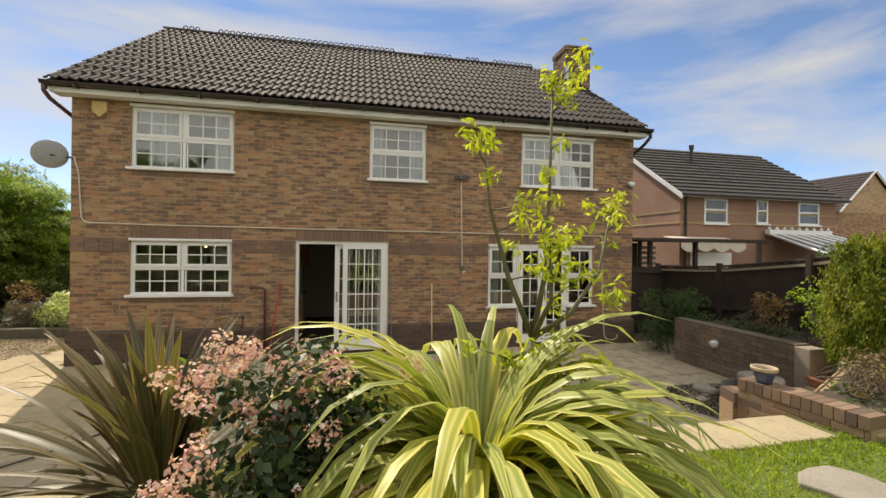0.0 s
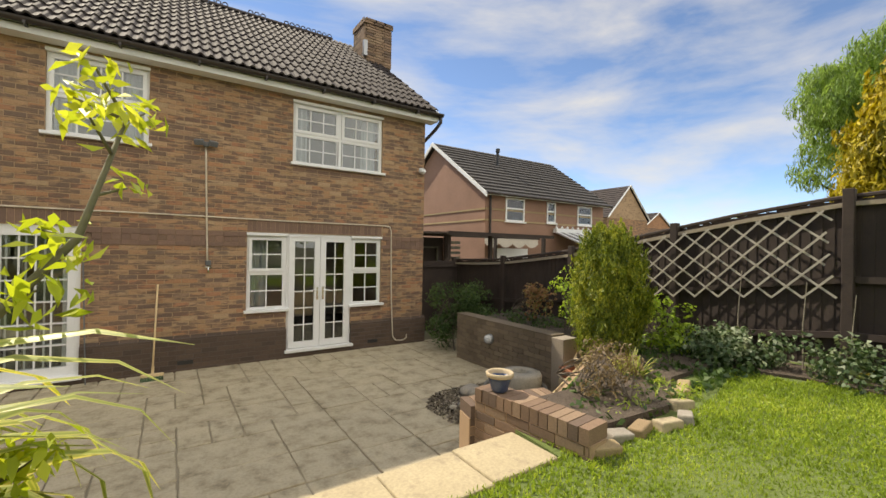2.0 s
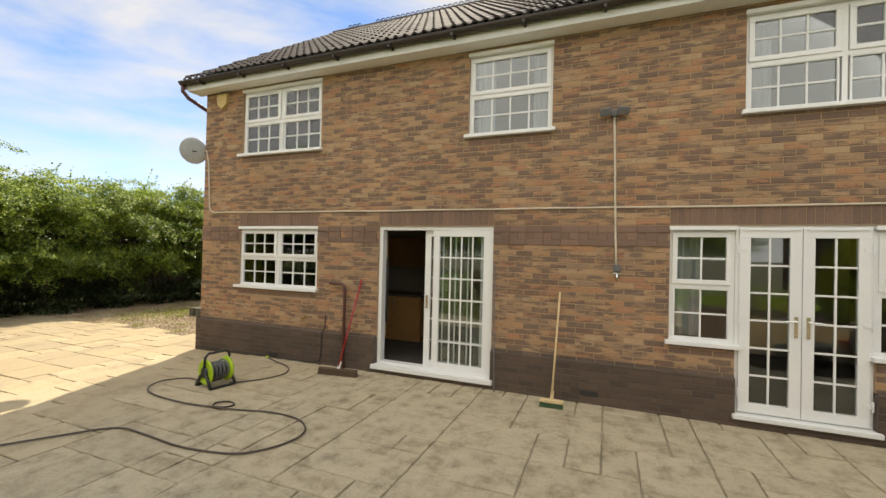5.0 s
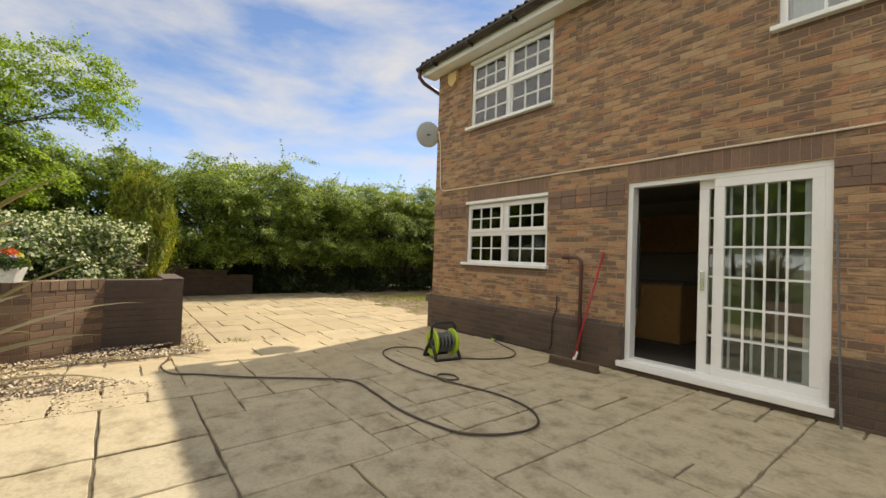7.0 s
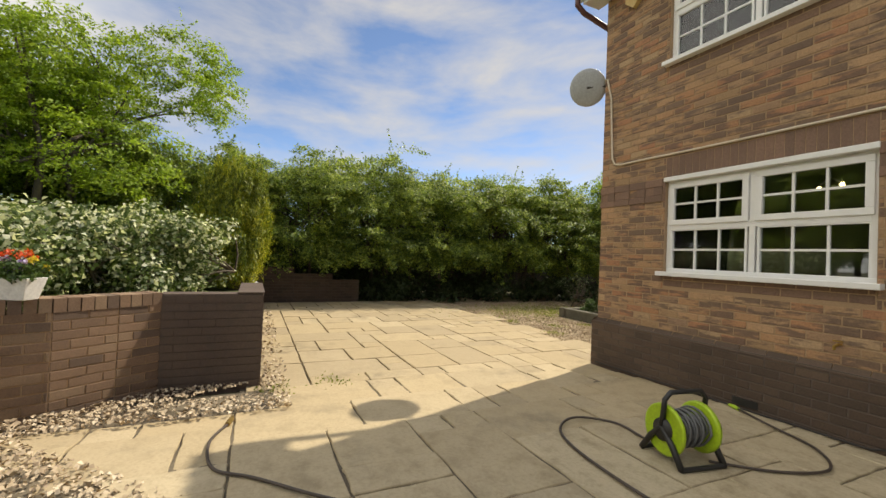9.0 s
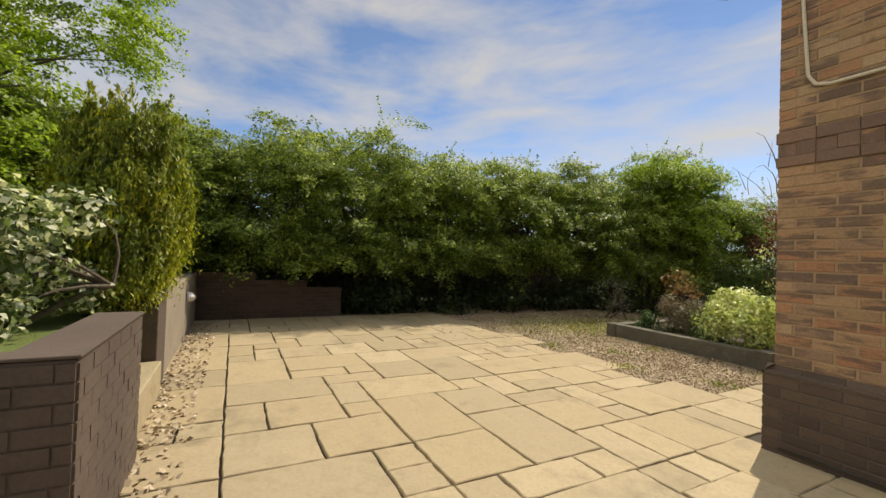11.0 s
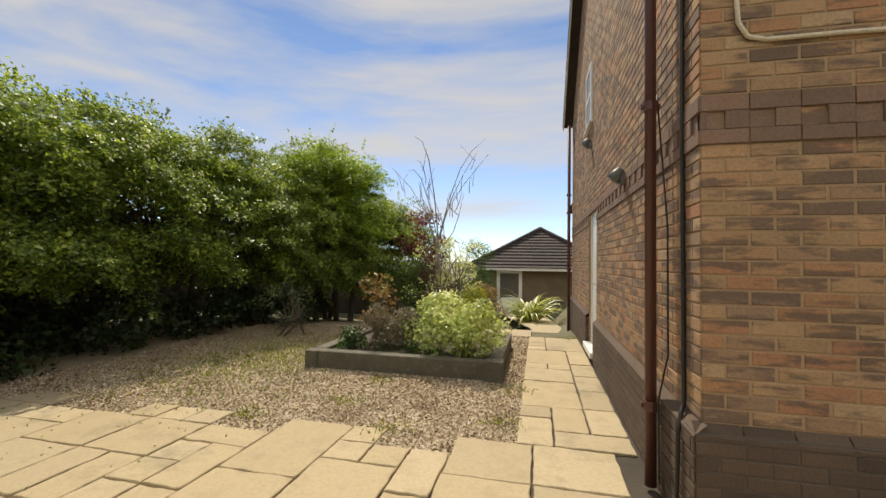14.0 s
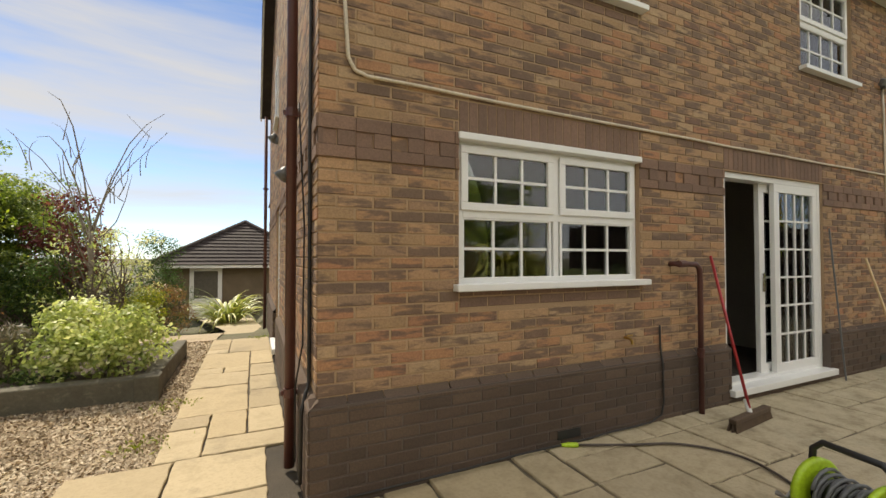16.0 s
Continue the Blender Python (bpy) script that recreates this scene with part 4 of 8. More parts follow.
def base_unit(x0, x1, y0, y1):
    u = thing("kitchen_unit", ((x0 + x1) / 2, (y0 + y1) / 2, 0.12), "honey oak kitchen base unit with panelled door", "kitchen cabinet", "kitchen units")
    part("body", Geo().box(x0, x1, y0, y1, 0.12, 0.98), "oak_cabinet", u)
    door = part("door", Geo().box(x0 + 0.01, x1 - 0.01, y0 - 0.02, y0, 0.25, 0.96), "oak_cabinet", u, bevel=0.004)
    part("handle", Geo().tube([(x0 + 0.06, y0 - 0.02, 0.8), (x0 + 0.06, y0 - 0.045, 0.8), (x0 + 0.06, y0 - 0.045, 0.9), (x0 + 0.06, y0 - 0.02, 0.9)], 0.006, 6), "steel", door)
    return u


u0 = base_unit(-1.5, -0.9, 10.2, 10.8)
for i in range(1, 4):
    copy_thing(u0, Matrix.Translation((-1.2 - 0.6 * i, 10.5, 0.12)))
wt = tagged(part("worktop", Geo().box(-3.3, -0.86, 10.17, 10.82, 0.98, 1.02), "worktop"), "dark laminate kitchen worktop", "worktop")
g = Geo().box(-3.0, -1.0, 11.85, 12.2, 1.5, 2.2)
tagged(part("wall_cupboard", g, "oak_cabinet", bevel=0.01), "honey oak kitchen wall cupboards", "kitchen cabinet")


def curtain(x0, x1, z0, z1, y, material, label):
    g = Geo()
    n = max(6, int((x1 - x0) / 0.03))
    p = [(x0 + (x1 - x0) * i / n, y + 0.025 * math.sin(i * 1.9) + random.uniform(-0.006, 0.006)) for i in range(n + 1)]
    for (xa, ya), (xb, yb) in zip(p, p[1:]):
        g.face((xa, ya, z0), (xb, yb, z0), (xb, yb, z1), (xa, ya, z1))
    return tagged(part("curtain", g, material, None, smooth=True), label, "curtain")


curtain(-3.6, -2.95, 3.45, 4.7, HY + 0.36, "net_curtain", "white gathered curtain behind an upstairs window")
curtain(-2.45, -2.05, 3.45, 4.7, HY + 0.36, "net_curtain", "white gathered curtain behind an upstairs window")
curtain(0.6, 0.86, 3.45, 4.7, HY + 0.36, "net_curtain", "white gathered curtain behind the small upstairs window")
curtain(1.42, 1.70, 3.45, 4.7, HY + 0.36, "net_curtain", "white gathered curtain behind the small upstairs window")
curtain(3.9, 4.2, 3.45, 4.66, HY + 0.36, "net_curtain", "white gathered curtain behind an upstairs window")
curtain(5.3, 5.6, 3.45, 4.66, HY + 0.36, "net_curtain", "white gathered curtain behind an upstairs window")
curtain(0.72, 0.88, 0.14, 2.2, HY + 0.38, "net_curtain", "white curtain drawn aside behind the patio door")
curtain(3.2, 3.5, 0.9, 2.2, HY + 0.4, "net_curtain", "white curtain drawn aside beside the french doors")

# ---- ground, paving, gravel ----
gx = [-1500, -400, -120, -60, -40] + [-30 + i * 1.0 for i in range(0, 31)] + [2 + 2 * i for i in range(1, 20)] + [60, 120, 400, 1500]
gy = [-1500, -400, -120, -60, -30, -15, -8, -4] + [0.0 + i * 1.0 for i in range(0, 31)] + [40, 60, 120, 400, 1500]
g = Geo()
for yv in gy:
    for xv in gx:
        g.v.append((xv, yv, ground_z(xv, yv) - 0.05))
nx = len(gx)
for j in range(len(gy) - 1):
    for i in range(nx - 1):
        k = j * nx + i
        g.f.append((k, k + 1, k + nx + 1, k + nx))
mat("earth", (0.10, 0.105, 0.05), (0.16, 0.14, 0.085), 0.8, 0.95, 25, 0.8, dist=0.03, blotch=(0.07, 0.10, 0.03))
ground = tagged(part("ground", g, "earth", None, smooth=True), "earth and rough grass around the house", "ground", kind="structure")

# slabs: random coursed paving, fitted into a 0.3 m grid
CELL = 0.305


def paving(x0, y0, nx, ny, keep, joint, parent, single_if):
    used = np.zeros((nx, ny), bool)
    sizes = [(2, 2), (3, 2), (2, 3), (2, 1), (1, 2), (3, 2), (2, 2), (1, 1)]
    made, joined = 0, Geo()
    for j in range(ny):
        for i in range(nx):
            used[i, j] = not keep(x0 + (i + 0.5) * CELL, y0 + (j + 0.5) * CELL)
    for j in range(ny):
        for i in range(nx):
            if used[i, j]:
                continue
            for w, h in random.sample(sizes, len(sizes)) + [(1, 2), (2, 1), (1, 1)]:
                if i + w <= nx and j + h <= ny and not used[i:i + w, j:j + h].any():
                    break
            used[i:i + w, j:j + h] = True
            cx, cy = x0 + (i + w / 2) * CELL, y0 + (j + h / 2) * CELL
            a, b = w * CELL - joint, h * CELL - joint
            m = Matrix.Translation((cx, cy, ground_z(cx, cy) + random.uniform(-0.004, 0.004))) @ Euler((random.uniform(-0.004, 0.004), random.uniform(-0.004, 0.004), random.uniform(-0.011, 0.011))).to_matrix().to_4x4()
            key = ("slab", w, h, joint)
            if key not in SHARED:
                s, e = Geo(), 0.006
                n = 6
                ring0, ring1 = [], []
                for (px, py), (qx, qy) in zip(((-a, -b), (a, -b), (a, b), (-a, b)), ((a, -b), (a, b), (-a, b), (-a, -b))):
                    for t in range(n):
                        u = t / n
                        wob = random.uniform(-0.006, 0.006)
                        ring1.append(((px + (qx - px) * u) / 2 + wob, (py + (qy - py) * u) / 2 + random.uniform(-0.006, 0.006)))
                s.v += [(x, y, -0.05) for x, y in ring1] + [(x, y, -0.006) for x, y in ring1] + [(x * (1 - e / a * 2), y * (1 - e / b * 2), random.uniform(-0.002, 0.002)) for x, y in ring1] + [(0, 0, 0.001)]
                k = len(ring1)
                for r in (0, k):
                    s.f += [(r + i2, r + (i2 + 1) % k, r + k + (i2 + 1) % k, r + k + i2) for i2 in range(k)]
                s.f += [(2 * k + i2, 2 * k + (i2 + 1) % k, 3 * k) for i2 in range(k)]
                SHARED[key] = s.mesh("paving_slab", "sandstone_slab")
            if single_if(cx, cy) and made < 290:
                link("paving_slab", SHARED[key], parent, m=m)
                made += 1
            else:
                me, k = SHARED[key], len(joined.v)
                joined.v += [tuple(m @ v.co) for v in me.vertices]
                joined.f += [tuple(k + i2 for i2 in p.vertices) for p in me.polygons]
    if joined.v:
        tagged(part("paving_slabs", joined, "sandstone_slab", parent), kind="stuff")




def sheet(x0, x1, nx2, y0, y1, ny2, height):
    """One connected sheet of ground."""
    s = Geo()
    for j in range(ny2 + 1):
        for i in range(nx2 + 1):
            x, y = x0 + (x1 - x0) * i / nx2, y0 + (y1 - y0) * j / ny2
            s.v.append((x, y, height(x, y)))
    for j in range(ny2):
        for i in range(nx2):
            k = j * (nx2 + 1) + i
            s.f.append((k, k + 1, k + nx2 + 2, k + nx2 + 1))
    return s


g = sheet(-4.9, 7.5, 40, 2.2, 8.55, 20, lambda x, y: ground_z(x, y) - 0.014)
patio = tagged(part("patio", g, "joint_fill"), "sandstone paved patio with open dirty joints", "patio", kind="structure")


def on_patio(x, y):
    if x > -4.9:
        if y > 8.5 or x > 7.3:
            return False
        if x > 4.95 and y < 5.45:
            return False
        return y > 2.2
    edge = 9.35 + 0.16 * math.sin(x * 4.1) + 0.1 * math.sin(x * 9.0 + 1)
    if x > -5.8:
        edge = 9.6
    return -12.0 < x and 4.34 < y < edge


paving(-4.9, 2.45, 40, 20, lambda x, y: on_patio(x, y) and not (x < -4.3 and y < 4.6) and not (x < -3.2 and y < 2.6 + (x + 4.4)), 0.017, patio, lambda x, y: y < 6.6 and -3 < x < 5)
bed = sheet(-12.1, -4.9, 24, 4.3, 9.4, 22, lambda x, y: ground_z(x, y) - (0.026 if y < 8.85 else 0.05))
strip = sheet(-5.62, -4.72, 4, 8.55, 14.4, 12, lambda x, y: ground_z(x, y) - 0.026)
k = len(bed.v)
bed.v += strip.v
bed.f += [tuple(k + i for i in f) for f in strip.f]
west_pave = tagged(part("pavement", bed, "sub_base"), "sandstone paved terrace beside the gable wall", "pavement", kind="structure")
paving(-11.925, 4.34, 23, 17, lambda x, y: on_patio(x, y) and x < -4.95, 0.017, west_pave, lambda x, y: x > -10.5)
paving(-5.66, 9.52, 3, 16, lambda x, y: True, 0.017, west_pave, lambda x, y: False)

# ---- foliage ----


def cloud_mesh(name, pts, nrm, length, width, material, rng, droop=0.0, uv=False):
    """Many small folded leaves, one island each."""
    n = len(pts)
    nrm = nrm / (np.linalg.norm(nrm, axis=1, keepdims=True) + 1e-9)
    r = rng.normal(size=(n, 3))
    r[:, 2] -= droop
    ax = r - nrm * np.sum(r * nrm, axis=1, keepdims=True)
    ax /= np.linalg.norm(ax, axis=1, keepdims=True) + 1e-9
    bt = np.cross(nrm, ax)
    L = (length * rng.uniform(0.6, 1.3, (n, 1)))
    W = (width * rng.uniform(0.7, 1.25, (n, 1)))
    v = np.empty((n, 4, 3))
    v[:, 0] = pts - ax * L * 0.5
    v[:, 1] = pts + bt * W * 0.5 + nrm * W * 0.18
    v[:, 2] = pts + ax * L * 0.5 - nrm * L * 0.12
    v[:, 3] = pts - bt * W * 0.5 + nrm * W * 0.18
    me = bpy.data.meshes.new(name)
    me.vertices.add(n * 4)
    me.vertices.foreach_set("co", v.reshape(-1).astype(np.float32))
    me.loops.add(n * 4)
    me.loops.foreach_set("vertex_index", np.arange(n * 4, dtype=np.int32))
    me.polygons.add(n)
    me.polygons.foreach_set("loop_start", np.arange(0, n * 4, 4, dtype=np.int32))
    me.polygons.foreach_set("loop_total", np.full(n, 4, np.int32))
    me.materials.append(MATS[material])
    me.update(calc_edges=True)
    return me


def clump_points(clumps, per, rng, shell=0.55):
    """Points spread through round clumps (x, y, z, radius), denser to the outside."""
    P, N = [], []
    for x, y, z, r in clumps:
        k = max(6, int(per * r * r))
        d = rng.normal(size=(k, 3))
        d /= np.linalg.norm(d, axis=1, keepdims=True)
        rad = r * (shell + (1 - shell) * rng.random((k, 1)) ** 0.6) * rng.uniform(0.75, 1.2, (k, 1))
        p = d * rad * np.array([1, 1, 0.85])
        P.append(p + np.array([x, y, z]))
        N.append(d + rng.normal(size=(k, 3)) * 0.55 + np.array([0, 0, 0.45]))
    return np.concatenate(P), np.concatenate(N)


leaf_mat("hedge_leaf", (0.05, 0.088, 0.024), (0.175, 0.245, 0.052), (0.40, 0.46, 0.09), trans=0.40)
leaf_mat("bright_leaf", (0.10, 0.16, 0.02), (0.22, 0.32, 0.035), (0.36, 0.46, 0.06), trans=0.4)
leaf_mat("sapling_leaf", (0.28, 0.34, 0.03), (0.42, 0.47, 0.04), (0.58, 0.58, 0.08), trans=0.45)
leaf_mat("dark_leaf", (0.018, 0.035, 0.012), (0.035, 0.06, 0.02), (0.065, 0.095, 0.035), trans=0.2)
leaf_mat("shrub_leaf", (0.03, 0.06, 0.018), (0.06, 0.11, 0.03), (0.12, 0.18, 0.05))
leaf_mat("viburnum", (0.055, 0.09, 0.028), (0.13, 0.18, 0.06), (0.24, 0.28, 0.11), flower=(0.66, 0.67, 0.52), share=0.36)
leaf_mat("golden_conifer", (0.16, 0.15, 0.012), (0.38, 0.31, 0.02), (0.55, 0.43, 0.035), trans=0.25)
leaf_mat("green_conifer", (0.075, 0.115, 0.018), (0.20, 0.25, 0.028), (0.48, 0.47, 0.05), trans=0.3)
leaf_mat("variegated", (0.22, 0.29, 0.09), (0.45, 0.51, 0.20), (0.74, 0.75, 0.46), trans=0.35)
leaf_mat("willow_leaf", (0.10, 0.16, 0.04), (0.18, 0.27, 0.06), (0.28, 0.38, 0.10), trans=0.4)
leaf_mat("pink_flower", (0.52, 0.24, 0.24), (0.72, 0.44, 0.42), (0.82, 0.66, 0.60), trans=0.3)
leaf_mat("copper_leaf", (0.10, 0.025, 0.03), (0.17, 0.05, 0.05), (0.25, 0.09, 0.08), trans=0.35)
leaf_mat("orange_leaf", (0.20, 0.10, 0.045), (0.32, 0.18, 0.085), (0.18, 0.20, 0.07), trans=0.3)
leaf_mat("dry_leaf", (0.16, 0.11, 0.06), (0.24, 0.17, 0.09), (0.33, 0.25, 0.14), trans=0.2)
leaf_mat("ivy", (0.03, 0.06, 0.02), (0.08, 0.13, 0.05), (0.34, 0.38, 0.26), trans=0.2)
leaf_mat("grass", (0.16, 0.22, 0.028), (0.26, 0.36, 0.045), (0.46, 0.51, 0.09), trans=0.35)
leaf_mat("moss_leaf", (0.14, 0.17, 0.035), (0.23, 0.27, 0.05), (0.36, 0.38, 0.09), trans=0.25)
leaf_mat("lavender_leaf", (0.10, 0.10, 0.06), (0.16, 0.14, 0.085), (0.24, 0.17, 0.12), trans=0.2)
leaf_mat("red_petal", (0.60, 0.05, 0.02), (0.66, 0.10, 0.03), (0.70, 0.16, 0.04), trans=0.3)
leaf_mat("violet_petal", (0.20, 0.10, 0.42), (0.32, 0.22, 0.55), (0.62, 0.60, 0.72), trans=0.3)
leaf_mat("yellow_petal", (0.66, 0.48, 0.03), (0.70, 0.55, 0.05), (0.72, 0.60, 0.10), trans=0.3)
leaf_mat("litter_gravel", (0.09, 0.072, 0.052), (0.17, 0.14, 0.10), (0.32, 0.27, 0.20), rough=0.9, trans=0.0)
leaf_mat("gravel", (0.33, 0.25, 0.17), (0.50, 0.40, 0.275), (0.68, 0.58, 0.44), rough=0.85, trans=0.0)
blade_mat("flax_blade", (0.66, 0.62, 0.22), (0.34, 0.38, 0.09))
blade_mat("bronze_blade", (0.26, 0.17, 0.10), (0.12, 0.12, 0.055))
blade_mat("cream_blade", (0.62, 0.60, 0.36), (0.36, 0.42, 0.15))


def limb(geo, a, b, r0, r1, rng, bend=0.12, n=5):
    a, b = np.array(a, float), np.array(b, float)
    L = np.linalg.norm(b - a)
    off = rng.normal(size=3) * bend * L
    pts = [a + (b - a) * t + off * math.sin(math.pi * t) for t in np.linspace(0, 1, n)]
    geo.tube([tuple(p) for p in pts], [r0 + (r1 - r0) * t for t in np.linspace(0, 1, n)], 7, False)
    return pts[-1]


def tree(name, at, label, clumps, leaf, per, length, width, seed, trunk_r=0.07, bark="bark", category="tree", stems=1, droop=0.3, group="", limbs=10):
    rng = np.random.default_rng(seed)
    th = thing(name, at, label, category, group)
    x0, y0, z0 = at
    cl = [(x0 + c[0], y0 + c[1], z0 + c[2], c[3]) for c in clumps]
    g, twigs = Geo(), Geo()
    top = max(c[2] for c in cl)
    fork = z0 + (top - z0) * 0.35
    for s in range(stems):
        q = (x0 + rng.normal() * 0.25 * (stems > 1), y0 + rng.normal() * 0.25 * (stems > 1), fork)
        limb(g, (x0 + rng.normal() * 0.1 * (stems > 1), y0 + rng.normal() * 0.1 * (stems > 1), z0 - 0.05), q, trunk_r, trunk_r * 0.6, rng, 0.06)
        for i in rng.choice(len(cl), min(limbs, len(cl)), replace=False):
            limb(twigs, q, cl[i][:3], trunk_r * 0.5, trunk_r * 0.1, rng, 0.12)
    part("trunk", g, bark, th, smooth=True)
    tagged(part("branch", twigs, bark, th, smooth=True), kind="stuff")
    P, N = clump_points(cl, per, rng, 0.68)
    link("crown", cloud_mesh("crown", P, N, length, width, leaf, rng, droop), th)
    return th


def blob_clumps(rng, n, rx, ry, z0, z1, r0, r1, taper=0.0):
    """Clumps filling an uneven bush between two heights."""
    out = []
    for _ in range(n):
        a, u = rng.uniform(0, 2 * math.pi), math.sqrt(rng.random())
        h = rng.random()
        k = 1 - taper * h
        out.append((math.cos(a) * u * rx * k * rng.uniform(0.8, 1.1), math.sin(a) * u * ry * k * rng.uniform(0.8, 1.1), z0 + (z1 - z0) * h, rng.uniform(r0, r1)))
    return out

# ---- hedge and trees along the west boundary ----
rng = np.random.default_rng(5)


def sprays(rng, starts, leaves, length, width, L=(0.45, 1.05)):
    """Arching leafy shoots: each start is (point, outward direction); returns leaf points and normals."""
    P, N = [], []
    for p, out in starts:
        reach, fall = rng.uniform(*L), rng.uniform(0.15, 0.75)
        lift = rng.uniform(0.0, 0.45)
        out = np.array([out[0], out[1], 0.0]) + rng.normal(size=3) * np.array([0.35, 0.35, 0.0])
        out /= np.linalg.norm(out) + 1e-6
        side = np.array([-out[1], out[0], 0.0])
        u = rng.random((leaves, 1)) ** 0.8
        w = (0.26 * np.sin(np.pi * np.minimum(1.0, u * 0.8 + 0.2)) + 0.03) * reach
        q = np.array(p) + out * reach * u + np.array([0, 0, 1.0]) * (lift * u - fall * u * u) * reach * 1.2
        q = q + side * rng.normal(size=(leaves, 1)) * w * 0.7 + rng.normal(size=(leaves, 3)) * 0.045
        P.append(q)
        N.append(np.array([0, 0, 1.0]) + out * 0.5 + rng.normal(size=(leaves, 3)) * 0.5)
    return np.concatenate(P), np.concatenate(N)


def leafy(name, at, label, starts, leaf, leaves, size, seed, trunk_r=0.07, stems=3, group="", L=(0.45, 1.05), category="tree", shoots=0):
    """A tree or hedge plant whose crown is made of arching shoots."""
    rg = np.random.default_rng(seed)
    th = thing(name, at, label, category, group)
    g, twigs = Geo(), Geo()
    z = np.array([p[2] for p, _ in starts])
    fork = float(z.min() + (z.max() - z.min()) * 0.3)
    for _ in range(stems):
        b = (at[0] + rg.normal() * 0.3, at[1] + rg.normal() * 0.5, at[2] - 0.05)
        q = (b[0] + rg.normal() * 0.2, b[1] + rg.normal() * 0.3, at[2] + fork)
        limb(g, b, q, trunk_r, trunk_r * 0.6, rg, 0.06)
        for i in rg.choice(len(starts), 12, replace=False):
            limb(twigs, q, tuple(np.array(at) + starts[i][0]), trunk_r * 0.45, trunk_r * 0.1, rg, 0.12)
    part("trunk", g, "bark", th, smooth=True)
    tagged(part("branch", twigs, "bark", th, smooth=True), kind="stuff")
    P, N = sprays(rg, starts, leaves, *size, L=L)
    if group:                                            # leaves deep inside the hedge
        m = 7000
        P = np.vstack([P, np.column_stack([rg.normal(0, 0.45, m), rg.uniform(-1.7, 1.7, m), rg.uniform(0.9, 3.1, m)])])
        N = np.vstack([N, rg.normal(size=(m, 3))])
    for _ in range(shoots):                              # thin upright shoots along the top
        p, o = starts[rg.integers(len(starts))]
        if p[2] < z.max() - 0.7:
            continue
        u = rg.random((26, 1))
        P = np.vstack([P, np.array(p) + np.array([rg.normal() * 0.25, rg.normal() * 0.25, rg.uniform(0.3, 0.75)]) * u + rg.normal(size=(26, 3)) * 0.05 * (1.1 - u)])
        N = np.vstack([N, rg.normal(size=(26, 3)) + np.array([0, 0, 0.6])])
    link("crown", cloud_mesh("crown", P + np.array(at), N, *size, leaf, rg, 0.25), th)
    return th


def hedge_starts(rng, n, rx, ry, z0, z1):
    """Shoot bases over a broad hedge body: full rounded top, overhanging flanks, open underneath."""
    out = []
    while len(out) < n:
        a = rng.uniform(-0.55, math.pi + 0.55)
        y = rng.uniform(-ry, ry)
        wave = 1.0 + 0.09 * math.sin(y * 2.6 + rx) + 0.05 * math.sin(y * 6.1)
        k = rng.uniform(0.62, 1.0)
        x = rx * k * wave * math.copysign(abs(math.cos(a)) ** 0.8, math.cos(a))
        z = z0 + (z1 - z0) * (0.35 + 0.62 * wave * k * math.copysign(abs(math.sin(a)) ** 0.7, math.sin(a)))
        lobe = noise.noise(Vector((x * 1.0 + rx * 7, y * 0.95, z * 1.15)))
        if z < z0 - 0.2 * rng.random() or lobe < -0.08:
            continue
        x, z = x * (1 + 0.45 * lobe), z + 0.55 * lobe * max(0.0, math.sin(a))
        out.append((np.array([x, y, z]), (math.cos(a), rng.normal() * 0.4)))
    return out


HEDGE = [(-13.4, 1.2, 1.18, 0), (-13.4, 3.4, 1.27, 1), (-13.3, 5.5, 1.22, 2), (-13.4, 7.6, 1.08, 0), (-13.2, 9.6, 1.0, 1), (-13.2, 11.6, 1.02, 2), (-12.8, 13.6, 1.04, 0), (-12.3, 15.6, 1.02, 1), (-11.9, 17.8, 1.08, 2), (-11.6, 20.5, 1.1, 0)]
first = {}
for x, y, s, k in HEDGE:
    at = (x, y, ground_z(x, y) - 0.05)
    if k not in first:
        st = hedge_starts(rng, 400, 1.45, 1.75, 1.15, 3.75)
        first[k] = leafy("hawthorn", at, "tall overgrown green hawthorn hedge tree with dark underside", st, "hedge_leaf", 135, (0.068, 0.044), 20 + k, group="boundary hedge", shoots=60)
    else:
        copy_thing(first[k], Matrix.Translation(at) @ Matrix.Rotation(rng.uniform(-0.12, 0.12) + math.pi * int(rng.random() < 0.5), 4, "Z") @ Matrix.Scale(s, 4))


def crown_starts(rng, n, r, z0, z1):
    """Shoot bases over an open, uneven tree crown."""
    out, heads = [], [(rng.normal() * r * 0.45, rng.normal() * r * 0.45, rng.uniform(z0, z1 - 0.3), rng.uniform(0.35, 0.6) * r) for _ in range(9)] + [(0, 0, z1 - 0.5 * r, 0.5 * r)]
    for _ in range(n):
        hx, hy, hz, hr = heads[rng.integers(len(heads))]
        d = rng.normal(size=3)
        d /= np.linalg.norm(d)
        out.append((np.array([hx, hy, hz]) + d * hr * rng.uniform(0.5, 1.0), (d[0], d[1])))
    return out


rng = np.random.default_rng(6)
for x, y, h, r, leaf, lab in ((-12.4, 18.0, 5.6, 1.5, "hedge_leaf", "tall green tree rising above the hedge"), (-11.0, 17.0, 4.7, 1.25, "bright_leaf", "light green arching shrub tree at the hedge end"),
                              (-10.9, 0.9, 5.9, 1.75, "bright_leaf", "bright yellow-green tree above the raised bed")):
    leafy("garden_tree", (x, y, ground_z(x, y) - 0.05), lab, crown_starts(rng, 400, r, 1.8, h), leaf, 100, (0.075, 0.042), 31 + int(h * 10), 0.09, 2, L=(0.4, 0.95), shoots=60)
